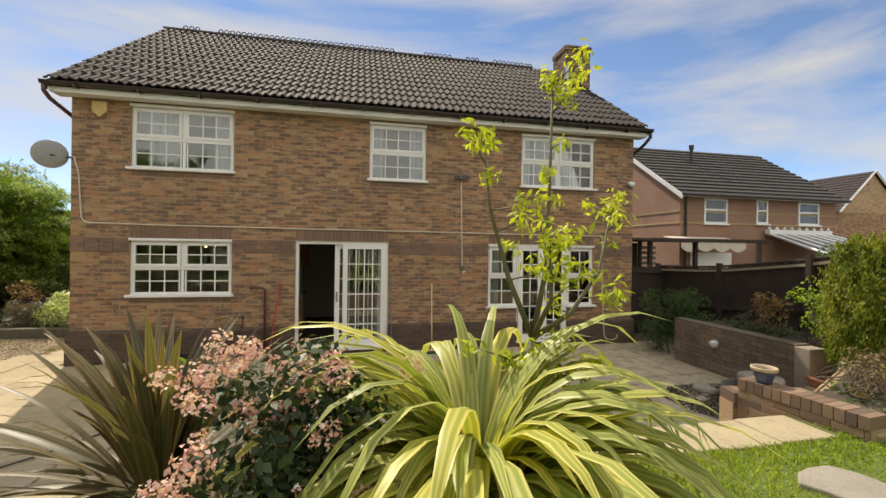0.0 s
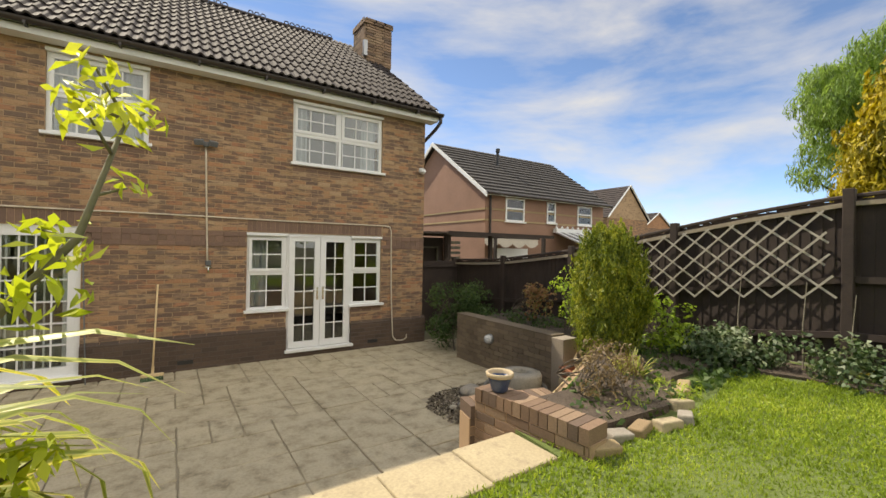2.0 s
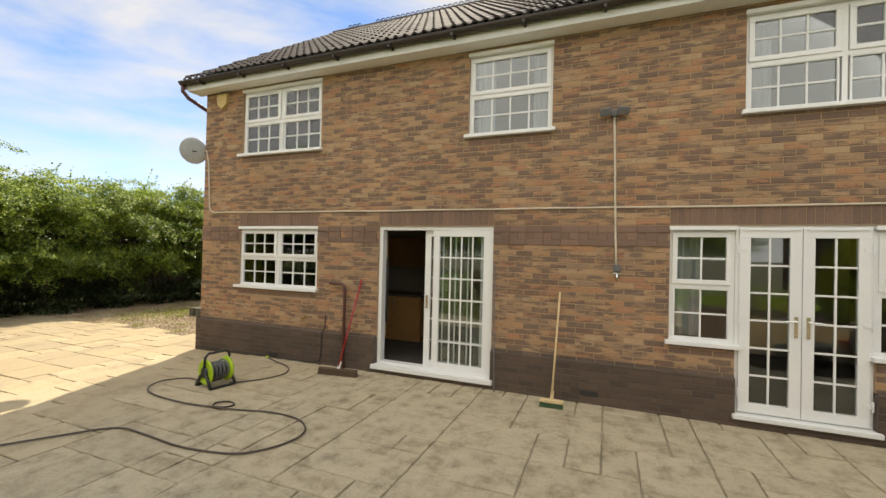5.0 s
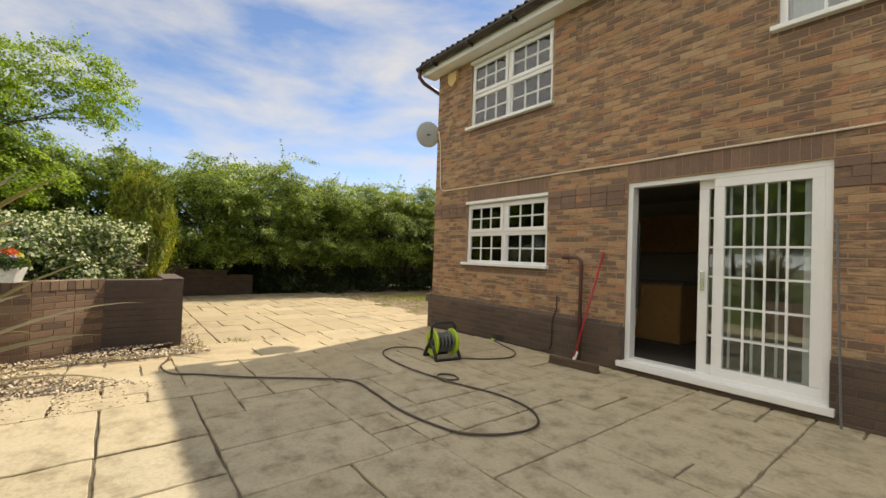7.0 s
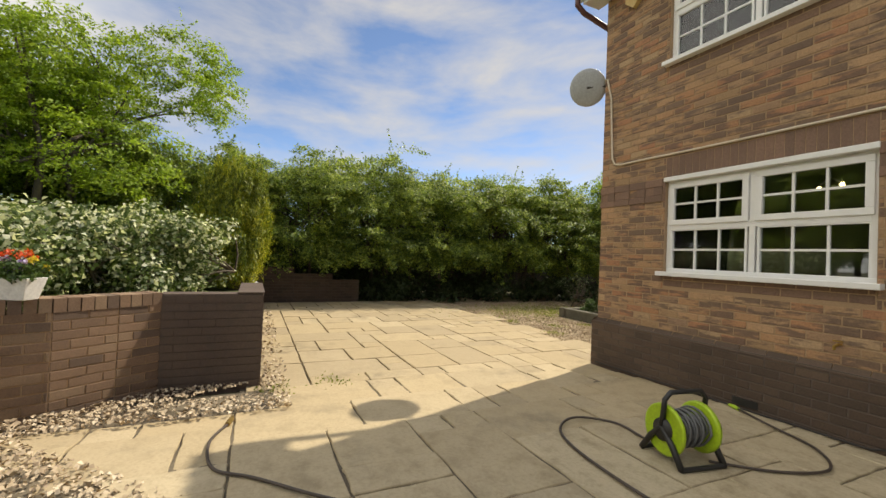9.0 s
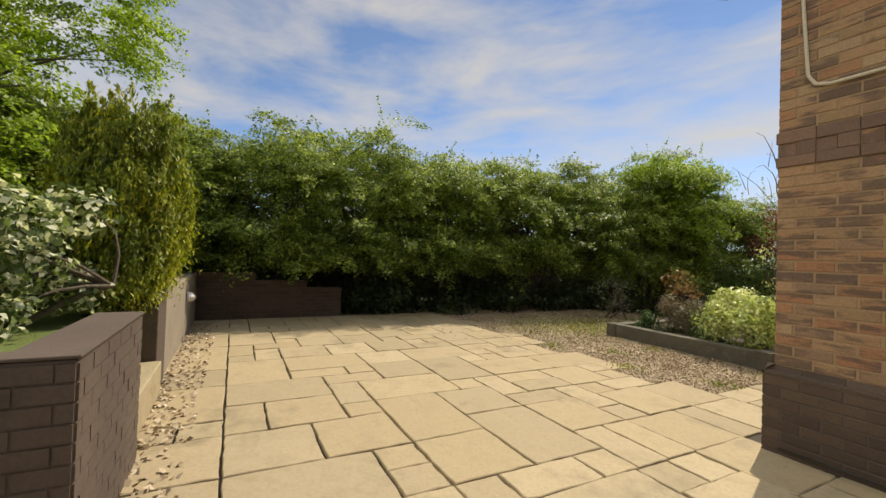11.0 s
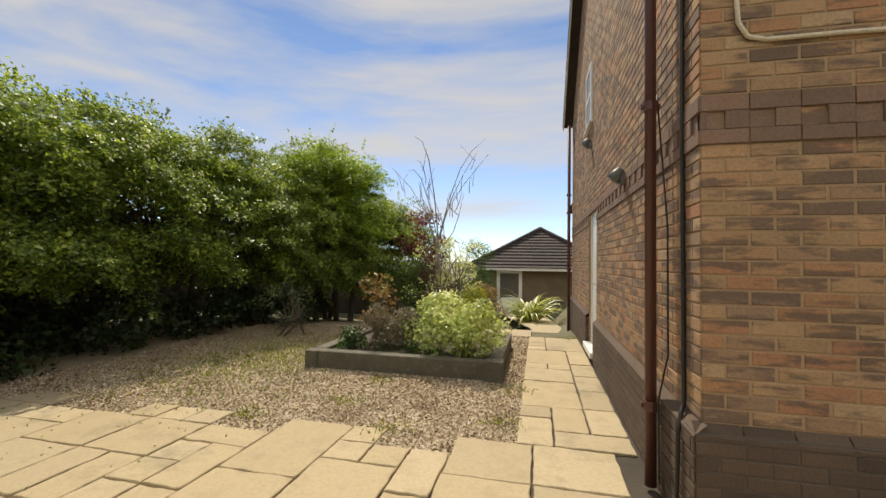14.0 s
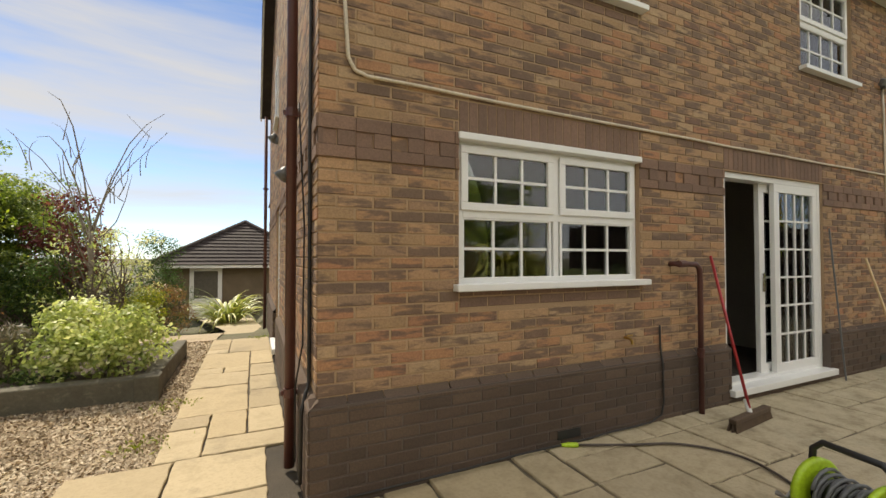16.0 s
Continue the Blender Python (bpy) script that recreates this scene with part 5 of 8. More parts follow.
# shaded undergrowth at the hedge foot; tall dark leaves behind added to darken gaps
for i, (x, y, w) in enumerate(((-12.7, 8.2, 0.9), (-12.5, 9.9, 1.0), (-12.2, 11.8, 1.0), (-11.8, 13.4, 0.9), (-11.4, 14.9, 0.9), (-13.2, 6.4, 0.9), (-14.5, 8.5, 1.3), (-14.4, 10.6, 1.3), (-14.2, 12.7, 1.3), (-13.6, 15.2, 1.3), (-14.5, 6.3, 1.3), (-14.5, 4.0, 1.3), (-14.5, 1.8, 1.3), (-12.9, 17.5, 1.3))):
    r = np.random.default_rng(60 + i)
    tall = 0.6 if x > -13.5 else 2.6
    tree("undergrowth", (x, y, ground_z(x, y) - 0.05), "dark ivy and nettles under the hedge and leaf backing behind it", blob_clumps(r, 26 if tall < 1 else 60, w * (1 if tall < 1 else 0.7), w * 1.1, 0.08, tall, 0.16, 0.42), "dark_leaf", 800, 0.09, 0.06, 61 + i, 0.02, category="undergrowth", group="hedge undergrowth", limbs=6)

# ---- low brick walls of the west terrace ----


def brick_wall(name, path, height, thick, label, material="garden_brick", base=-0.1, cap=True, mortar="mortar", singles=0):
    """A free brick wall along a plan path: core, bricks both sides by course, brick-on-edge cap."""
    w = thing(name, (path[0][0], path[0][1], base), label, "garden wall")
    core, br, caps = Geo(), Geo(), Geo()
    top = base + height
    body = top - (0.105 if cap else 0.0)
    for (xa, ya), (xb, yb) in zip(path, path[1:]):
        L = math.hypot(xb - xa, yb - ya)
        m = Matrix.Translation((xa, ya, 0)) @ Matrix.Rotation(math.atan2(yb - ya, xb - xa), 4, "Z")
        core.box(-0.004, L + 0.004, 0.008, thick - 0.008, base - 0.1, body - 0.004, m)
        for z0, z1, i in courses(base, body):
            x = -0.1125 if i % 2 else 0.0
            while x < L - 0.01:
                c, d = max(0.0, x), min(L, x + MODULE)
                if d - c > 0.03:
                    t = Geo()
                    brick_face(t, c + 0.005, d - 0.005, z0 + 0.005, z1 - 0.005, random.uniform(0, 0.003), 0.02)
                    k = len(br.v)
                    br.v += [tuple(m @ Vector(p)) for p in t.v]
                    br.f += [tuple(k + q for q in f) for f in t.f]
                    k = len(br.v)
                    br.v += [tuple(m @ Vector((p[0], thick - p[1], p[2]))) for p in t.v]
                    br.f += [tuple(k + q for q in reversed(f)) for f in t.f]
                x += MODULE
        if cap:
            n = max(1, int(L / 0.078))
            for i in range(n):
                e = random.uniform(-0.002, 0.003)
                x0c, x1c = i * L / n + 0.004, (i + 1) * L / n - 0.004
                cb = Geo().box(x0c, x1c, -0.004 + e, thick + 0.004, body, top + e, m)
                ob = part("cap_brick", cb, material, w)
    part("core", core, mortar, w)
    tagged(part("bricks", br, material, w), kind="stuff")
    return w


brick_wall("raised_bed_wall", [(-2.6, 2.2), (-4.15, 2.1), (-4.43, 2.57), (-4.60, 3.02), (-4.86, 3.36), (-5.06, 3.63)], 0.92, 0.215, "curved dark brown brick retaining wall with brick-on-edge cap", base=-0.08)
bed2 = thing("raised_bed_wall", (-5.1, 4.46, -0.08), "dark stained rendered brick end of the raised bed wall", "garden wall")
part("wall", Geo().prism([(-5.06, 3.60), (-5.06, 4.47), (-6.25, 4.47), (-6.25, 4.25), (-5.28, 4.25), (-5.28, 3.60)], -0.15, 0.83), "dark_wall", bed2, bevel=0.008)
part("cap_slab", Geo().box(-6.26, -5.052, 4.24, 4.482, 0.832, 0.846), "dark_wall", bed2, bevel=0.005)
bb = Geo()
for z0, z1, i in courses(-0.08, 0.82):
    for p0, p1, swap in (((-5.06, 3.62), (-5.06, 4.47), True), ((-6.25, 4.47), (-5.06, 4.47), False)):
        L = math.hypot(p1[0] - p0[0], p1[1] - p0[1])
        u = -MODULE / 2 if i % 2 else 0.0
        while u < L - 0.02:
            c, d = max(u, 0.0) + 0.005, min(u + MODULE, L) - 0.005
            e = random.uniform(0.004, 0.008)
            if d - c > 0.03:
                if swap:
                    bb.box(-5.07, -5.06 + e, p0[1] + c, p0[1] + d, z0 + 0.005, z1 - 0.005)
                else:
                    bb.box(p0[0] + c, p0[0] + d, 4.46, 4.47 + e, z0 + 0.005, z1 - 0.005)
            u += MODULE
tagged(part("bricks", bb, "dark_wall", bed2), kind="stuff")
bed3 = thing("terrace_wall", (-9.0, 4.3, -0.08), "brown rendered terrace retaining wall with flat top", "garden wall")
part("wall", Geo().box(-12.1, -7.75, 4.12, 4.36, -0.15, 0.80), "render_wall", bed3, bevel=0.01)
part("pier", Geo().box(-8.1, -7.6, 4.08, 4.38, -0.15, 0.84), "dark_wall", bed3, bevel=0.01)
st = thing("garden_steps", (-7.0, 4.2, -0.08), "two concrete steps between the terrace walls", "steps")
part("lower_step", Geo().box(-7.6, -6.25, 4.0, 4.42, -0.15, 0.22), "coping_stone", st, bevel=0.012)
part("upper_step", Geo().box(-7.6, -6.25, 3.5, 4.0, -0.15, 0.46), "coping_stone", st, bevel=0.012)
for ya, yb, h in ((4.3, 5.36, 0.90), (5.36, 6.35, 0.75), (6.35, 7.08, 0.60)):
    brick_wall("stepped_wall", [(-12.09, ya), (-12.09, yb)], h, 0.225, "low stepped dark brown brick wall under the hedge", "plinth_brick", base=-0.09, cap=False, mortar="dark_mortar")


def bulkhead(at, face, label):
    b = thing("wall_light", at, label, "outdoor light")
    m = Matrix.Translation(at) @ (Matrix.Rotation(radians(-90), 4, "X") if face == "y" else Matrix.Rotation(radians(-90), 4, "Y"))
    part("base", Geo().lathe([(0.0, 0.0), (0.085, 0.0), (0.085, 0.03), (0.07, 0.04)], 18, m=m), "steel", b, smooth=True)
    part("dome", Geo().lathe([(0.07, 0.04), (0.068, 0.07), (0.05, 0.10), (0.02, 0.115), (0.0, 0.118)], 18, m=m), "white_plastic", b, smooth=True)
    for a in (0, 60, 120):
        c = [(0.075 * math.cos(radians(a)) * math.cos(t), 0.075 * math.sin(radians(a)) * math.cos(t), 0.03 + 0.1 * math.sin(t)) for t in np.linspace(0, math.pi, 9)]
        part("guard_bar", Geo().tube([tuple(m @ Vector(p)) for p in c], 0.005, 5), "steel", b)
    return b


bulkhead((-10.3, 4.36, 0.52), "y", "round caged bulkhead light on the terrace wall")

# raised bed soil behind the walls, and the lawn
mat("lawn_soil", (0.10, 0.14, 0.03), (0.15, 0.19, 0.05), 2.0, 0.95, 60, 0.8, dist=0.02)


def lawn_z(x, y):
    return 0.64 + 0.03 * max(0.0, 1.5 - y) * (y > -6) + 0.022 * max(0.0, x - 4.0) + 0.012 * math.sin(x * 1.3) * math.sin(y * 1.1)


def lawn_in(x, y):
    """Inside the raised lawn and beds."""
    if y > 4.3 or x > 8.15:
        return False
    if x > 6.6:
        return y < 4.3
    if x > 4.25:
        return y < 3.35
    if x > 1.95:
        return y < 2.56
    if x > -1.3:
        return y < 2.95
    if x > -4.2:
        return y < 2.2
    return False


g = Geo()
outl = [(1.97, 2.56), (4.2, 2.56), (4.25, 3.3), (5.0, 3.3), (6.35, 3.95), (6.98, 4.40), (6.8, 4.75), (6.75, 6.98), (8.15, 7.0), (8.15, -14.0), (-22, -14.0), (-22, 4.2), (-5.2, 4.2), (-5.2, 3.6), (-4.6, 2.9), (-4.3, 2.2), (-2.4, 1.9), (-0.9, 2.95), (1.97, 3.12)]
bm = bmesh.new()
ring = [bm.verts.new((x, y, lawn_z(x, y))) for x, y in outl]
bm.faces.new(ring)
bmesh.ops.triangulate(bm, faces=bm.faces[:])
bmesh.ops.subdivide_edges(bm, edges=bm.edges[:], cuts=5, use_grid_fill=True)
for v in bm.verts:
    v.co.z = lawn_z(v.co.x, v.co.y)
base = bmesh.ops.extrude_edge_only(bm, edges=[e for e in bm.edges if len(e.link_faces) == 1])
for v in base["geom"]:
    if isinstance(v, bmesh.types.BMVert):
        v.co.z = -0.2
bmesh.ops.recalc_face_normals(bm, faces=bm.faces[:])
me = bpy.data.meshes.new("lawn")
bm.to_mesh(me)
bm.free()
me.materials.append(MATS["lawn_soil"])
lawn = tagged(link("lawn", me), "raised green lawn with borders behind the retaining walls", "lawn", kind="structure")

# grass blades over the part of the lawn that is walked past
rng = np.random.default_rng(9)
P = np.stack([rng.uniform(1.9, 8.1, 90000), rng.uniform(-0.6, 3.4, 90000)], 1)
P = P[[lawn_in(x, y) and not (x > 4.3 and y > 2.45 + 0.12 * max(0, x - 5.5) ** 2) and not (x > 7.3 and y > 2.2) for x, y in P]]
Z = np.array([lawn_z(x, y) for x, y in P])
N = rng.normal(size=(len(P), 3)) * np.array([1, 1, 0.35])
pts = np.column_stack([P, Z + 0.012])
gm = cloud_mesh("grass", pts, N, 0.055, 0.012, "grass", rng, -2.5)
tagged(link("grass", gm), "short green lawn grass with worn yellow patches", "grass", kind="stuff")

# low plants between the wall and the lawn
P = np.stack([rng.uniform(4.4, 7.9, 5200), rng.uniform(2.55, 4.3, 5200)], 1)
P = P[[lawn_in(x, y) and noise.noise(Vector((x * 2.2, y * 2.2, 0))) > -0.15 and y < 2.6 + 1.0 * (x - 4.4) for x, y in P]]
pts = np.column_stack([P, [lawn_z(x, y) + abs(rng.normal(0, 0.05)) for x, y in P]])
tagged(link("border_plants", cloud_mesh("border_plants", pts, rng.normal(size=(len(P), 3)) + np.array([0, 0, 0.8]), 0.07, 0.045, "shrub_leaf", rng, -0.5)), "low green weeds and seedlings covering the border soil", "plants", kind="stuff")

# steps down to the patio
steps = thing("garden_steps", (3.0, 2.8, 0.0), "worn sandstone steps from lawn to patio", "steps")
for i in range(4):
    a = 1.97 + i * 0.55
    part("coping_slab", Geo().box(a + 0.004, a + 0.546, 2.54 + random.uniform(-0.01, 0.01), 2.99 + random.uniform(-0.012, 0.012), 0.60, 0.66 + random.uniform(-0.004, 0.006)), "coping_stone", steps, bevel=0.014)
part("upper_riser", Geo().box(1.99, 4.12, 2.60, 2.95, -0.05, 0.60), "yellow_brick", steps)
for i in range(3):
    a = 1.99 + i * 0.71
    part("tread_slab", Geo().box(a + 0.004, a + 0.706, 2.95, 3.36 + random.uniform(-0.012, 0.012), 0.27, 0.325 + random.uniform(-0.004, 0.004)), "coping_stone", steps, bevel=0.014)
part("lower_riser", Geo().box(2.0, 4.1, 2.96, 3.31, -0.05, 0.27), "yellow_brick", steps)
part("retaining_face", Geo().box(-0.85, 1.97, 3.04, 3.16, -0.05, 0.62), "garden_brick", steps)

# brick planter wall beside the steps
brick_wall("planter_wall", [(4.18, 3.46), (4.30, 2.42)], 0.86, 0.225, "low brown brick planter wall with brick-on-edge cap", base=-0.01)
brick_wall("planter_wall", [(5.05, 3.50), (4.20, 3.70)], 0.70, 0.225, "short brown brick return of the planter wall", base=-0.01)
brick_wall("planter_wall", [(6.98, 4.49), (6.35, 4.05), (5.06, 3.42)], 0.66, 0.2, "low buff brick wall behind the millstone", "yellow_brick", base=-0.01, cap=False)
stones = [(3.41, 1.98, 0.29), (4.02, 1.52, 0.27)]
for x, y, r in stones:
    n = 11
    o = [(x + r * random.uniform(0.82, 1.1) * math.cos(2 * math.pi * i / n), y + 0.75 * r * random.uniform(0.82, 1.1) * math.sin(2 * math.pi * i / n)) for i in range(n)]
    tagged(part("stepping_stone", Geo().prism(o, lawn_z(x, y) - 0.03, lawn_z(x, y) + 0.05), "stone", bevel=0.012), "flat irregular stepping stone set in the lawn", "stepping stone", "stepping stones")
for i in range(8):
    x = 4.48 + i * 0.24
    y = 2.44 + 0.06 * math.sin(i * 1.3) + 0.10 * max(0, i - 4)
    m = Matrix.Translation((x, y, lawn_z(x, y) + 0.02)) @ Euler((random.uniform(-0.15, 0.15), random.uniform(-0.15, 0.15), random.uniform(-0.4, 0.5))).to_matrix().to_4x4()
    tagged(part("edging_brick", Geo().box(-0.11, 0.11, -0.055, 0.055, -0.05, 0.05, m), random.choice(("stone", "coping_stone", "yellow_brick")), bevel=0.014), "weathered loose edging brick along the border", "edging brick", "border edging")

# grey retaining wall by the fence
gw = thing("retaining_wall", (6.6, 5.9, 0.0), "dark weathered brick retaining wall with a rendered return", "garden wall")
part("core", Geo().box(6.53, 6.76, 4.72, 7.02, -0.1, 0.80), "dark_mortar", gw)
g = Geo()
for z0, z1, i in courses(-0.1, 0.80):
    y = 4.72 - (0.1125 if i % 2 else 0.0)
    while y < 7.02:
        a, b = max(y, 4.72), min(y + MODULE, 7.02)
        if b - a > 0.03:
            west_face(g, a + 0.004, b - 0.004, z0 + 0.004, z1 - 0.004, 6.52 + random.uniform(-0.003, 0.003), 0.015)
        y += MODULE
tagged(part("bricks", g, "weathered_brick", gw), kind="stuff")
part("coping", Geo().box(6.515, 6.77, 4.71, 7.025, 0.802, 0.822), "weathered_brick", gw, bevel=0.008)
g = Geo()
for yy in (4.50, 4.715):
    g.v += [(6.50, yy, -0.1), (7.5, yy, -0.1), (7.5, yy, 0.58), (6.78, yy, 0.80), (6.50, yy, 0.80)]
g.f += [(0, 1, 2, 3, 4), (9, 8, 7, 6, 5)] + [(i, 5 + i, 5 + (i + 1) % 5, (i + 1) % 5) for i in range(5)]
part("return_wall", g, "render_wall", gw, "pale buff rendered return", bevel=0.01)
bulkhead((6.52, 6.05, 0.52), "x", "round caged bulkhead light on the retaining wall")

# water feature: millstone in a bowl, cobbles, gravel
ms = thing("millstone_fountain", (5.95, 4.75, 0.0), "round grey millstone set over a dark glazed bowl", "water feature")
part("bowl", Geo().lathe([(0.0, 0.0), (0.24, 0.0), (0.37, 0.11), (0.41, 0.25), (0.40, 0.27), (0.375, 0.25), (0.35, 0.17), (0.0, 0.15)], 32, (5.76, 4.64, 0.0)), "glazed_bowl", ms, "grey-brown glazed bowl", smooth=True)
part("millstone", Geo().lathe([(0.10, 0.17), (0.25, 0.17), (0.272, 0.19), (0.275, 0.36), (0.262, 0.39), (0.12, 0.405), (0.10, 0.385), (0.09, 0.30), (0.10, 0.17)], 36, (5.95, 4.74, 0.0)), "millstone", ms, smooth=True)
for i in range(7):
    x, y, r = 5.0 + random.uniform(0, 0.7), 4.75 + random.uniform(0, 0.75), random.uniform(0.025, 0.065) if i > 2 else 0.11
    bm = bmesh.new()
    bmesh.ops.create_icosphere(bm, subdivisions=2, radius=r)
    for v in bm.verts:
        v.co = v.co * (1 + 0.22 * noise.noise(v.co * 7 + Vector((i * 3.1, 0, 0))))
        v.co = Vector((v.co.x * 1.25 + x, v.co.y + y, v.co.z * 0.7 + r * 0.45))
    me = bpy.data.meshes.new("cobble")
    bm.to_mesh(me)
    bm.free()
    me.materials.append(MATS["stone" if i % 2 else "millstone"])
    me.polygons.foreach_set("use_smooth", [True] * len(me.polygons))
    tagged(link("cobble", me), "rounded grey garden cobble on the gravel", "stone", "cobbles")


def pebbles(name, pts, size, label, rng, material="gravel"):
    n = len(pts)
    N = rng.normal(size=(n, 3)) * 0.5 + np.array([0, 0, 1.0])
    return tagged(link(name, cloud_mesh(name, pts, N, size, size * 0.8, material, rng)), label, "gravel", kind="stuff")


rng = np.random.default_rng(12)
q = np.column_stack([rng.uniform(4.75, 6.5, 5000), rng.uniform(4.3, 5.6, 5000), rng.uniform(0.0, 0.02, 5000)])
q = q[(q[:, 0] - 5.6) ** 2 / 0.9 ** 2 + (q[:, 1] - 4.9) ** 2 / 0.75 ** 2 < 1]
pebbles("gravel", q, 0.04, "dark gravel and leaf litter around the millstone", rng, "litter_gravel")
part("gravel_bed", Geo().box(4.95, 6.6, 3.6, 5.45, -0.06, -0.002), "soil", patio)
# gravel court beyond the terrace
gc = sheet(-13.0, -5.63, 40, 8.9, 19.0, 50, lambda x, y: ground_z(x, y) - 0.026 + 0.01 * noise.noise(Vector((x * 2, y * 2, 0))))
mat("gravel_ground", (0.42, 0.33, 0.225), (0.52, 0.42, 0.29), 1.2, 0.95, 45, 1.0, dist=0.02, blotch=(0.25, 0.235, 0.105))
tagged(part("gravel_court", gc, "gravel_ground", None, smooth=True), "buff pea gravel court with moss and weeds", "gravel", kind="structure")
q = np.column_stack([rng.uniform(-11.5, -5.6, 90000), 9.1 + 5.5 * rng.random(90000) ** 1.5])
q = q[(q[:, 1] > 9.3) | (rng.random(len(q)) < 0.5)]
q = np.column_stack([q, [ground_z(x, y) - 0.018 for x, y in q]])
pebbles("gravel", q, 0.032, "loose buff pea gravel with leaf litter", rng)
q = np.column_stack([rng.uniform(-5.2, -4.0, 3500), rng.uniform(2.4, 5.0, 3500)])
q = q[[(x > -4.43 - 0.05 + (-0.63 if y > 3.6 else -0.6 * max(0, (y - 2.57)) ) and x < -4.15 - 0.55 * max(0, y - 2.8) or (4.47 < y < 4.7 and x < -4.8)) for x, y in q]]
pebbles("gravel", np.column_stack([q, np.full(len(q), -0.03)]), 0.035, "gravel strip along the raised bed wall", rng)
q = np.column_stack([rng.uniform(-11.5, -5.2, 700), 4.4 + 0.35 * rng.random(700) ** 2, np.full(700, -0.068)])
pebbles("gravel", q, 0.05, "gravel and leaf litter along the terrace wall", rng)
q = np.column_stack([rng.uniform(-4.6, -2.4, 6000), rng.uniform(2.4, 4.7, 6000)])
q = q[[(x < -4.2 and y < 4.7) or y < 2.75 + (x + 4.4) for x, y in q]]
pebbles("gravel", np.column_stack([q, np.full(len(q), -0.008)]), 0.036, "gravel strip at the edge of the paving", rng)
# weeds and moss on the court
rng = np.random.default_rng(14)
c = np.column_stack([rng.uniform(-10.8, -6.0, 9), rng.uniform(9.8, 14.5, 9)])
c = np.vstack([c, [(-6.75, 9.5), (-8.1, 9.5), (-5.75, 9.9), (-5.7, 10.9), (-4.85, 14.4), (-4.9, 4.62), (-5.0, 5.2)]])
W = np.vstack([np.column_stack([rng.normal(x, 0.12, 60), rng.normal(y, 0.10, 60)]) for x, y in c] + [np.column_stack([rng.normal(-9.5, 0.7, 3200), rng.normal(11.6, 1.1, 3200)])])
W = np.column_stack([W, [ground_z(x, y) + 0.004 for x, y in W]])
tagged(link("weeds", cloud_mesh("weeds", W, rng.normal(size=(len(W), 3)) * np.array([1, 1, 0.6]), 0.046, 0.016, "moss_leaf", rng, -1.5)), "small weeds and moss growing through the gravel", "weeds", kind="stuff")

# sleeper planter
pl = thing("sleeper_planter", (-7.35, 12.3, -0.08), "low planter of dark weathered timber sleepers", "planter")
for a in ((-8.50, -6.02, 11.23, 11.41), (-6.1, -5.93, 11.42, 13.4), (-8.55, -8.37, 11.42, 13.3), (-8.37, -6.1, 13.22, 13.4)):
    part("sleeper", Geo().box(a[0], a[1], a[2], a[3], -0.14, 0.13), "sleeper", pl, bevel=0.015)
part("corner_post", Geo().box(-6.12, -5.895, 11.16, 11.36, -0.14, 0.155), "sleeper", pl, bevel=0.012)
part("corner_post", Geo().box(-8.56, -8.38, 11.19, 11.37, -0.14, 0.135), "sleeper", pl, bevel=0.012)
part("soil", Geo().box(-8.38, -6.08, 11.40, 13.24, -0.1, 0.08), "soil", pl)
rng = np.random.default_rng(15)
tree("shrub", (-6.55, 12.0, 0.06), "bright cream and green variegated euonymus shrub", blob_clumps(rng, 56, 0.66, 0.6, 0.1, 0.72, 0.12, 0.22), "variegated", 3200, 0.06, 0.04, 16, 0.02, category="shrub")
tree("shrub", (-7.65, 12.1, 0.06), "brown-purple spiky heather shrub", blob_clumps(rng, 40, 0.42, 0.42, 0.1, 0.58, 0.1, 0.2), "lavender_leaf", 5200, 0.10, 0.010, 17, 0.015, category="shrub", droop=-2.0)
tree("shrub", (-8.15, 11.85, 0.06), "small dark green leafy shrub in the planter", blob_clumps(rng, 16, 0.2, 0.25, 0.05, 0.28, 0.08, 0.13), "shrub_leaf", 3600, 0.05, 0.03, 18, 0.012, category="shrub")
tree("rose_bush", (-8.1, 12.6, 0.06), "leggy rose bush with reddish young leaves", blob_clumps(rng, 20, 0.3, 0.3, 0.35, 1.0, 0.07, 0.15), "orange_leaf", 1500, 0.06, 0.045, 19, 0.014, category="shrub", stems=3)
tree("ground_cover", (-7.6, 11.7, 0.06), "low green ground cover in the planter", blob_clumps(rng, 26, 0.9, 0.2, 0.02, 0.10, 0.06, 0.12), "shrub_leaf", 3000, 0.045, 0.03, 21, 0.006, category="plant", limbs=3)
# made-up dark fence, added to close and darken the gaps through the hedge
bf = thing("boundary_fence", (-16.0, 9.0, 0.0), "added dark timber fence backing the hedge gaps", "fence")
for i in range(14):
    part("panel", Geo().box(-15.95, -15.9, -3.0 + i * 1.9, -1.12 + i * 1.9, ground_z(-16, -3 + i * 1.9) - 0.1, ground_z(-16, -3 + i * 1.9) + 1.85), "fence_wood", bf)
    part("post", Geo().box(-15.98, -15.87, -3.06 + i * 1.9, -2.96 + i * 1.9, -1.2, ground_z(-16, -3 + i * 1.9) + 1.95), "fence_wood", bf)
for i in range(3):
    part("panel", Geo().box(-15.9 + i * 1.9, -14.02 + i * 1.9, 23.6, 23.65, -1.2, 1.0), "fence_wood", bf)

# ---- strap-leaved plants ----


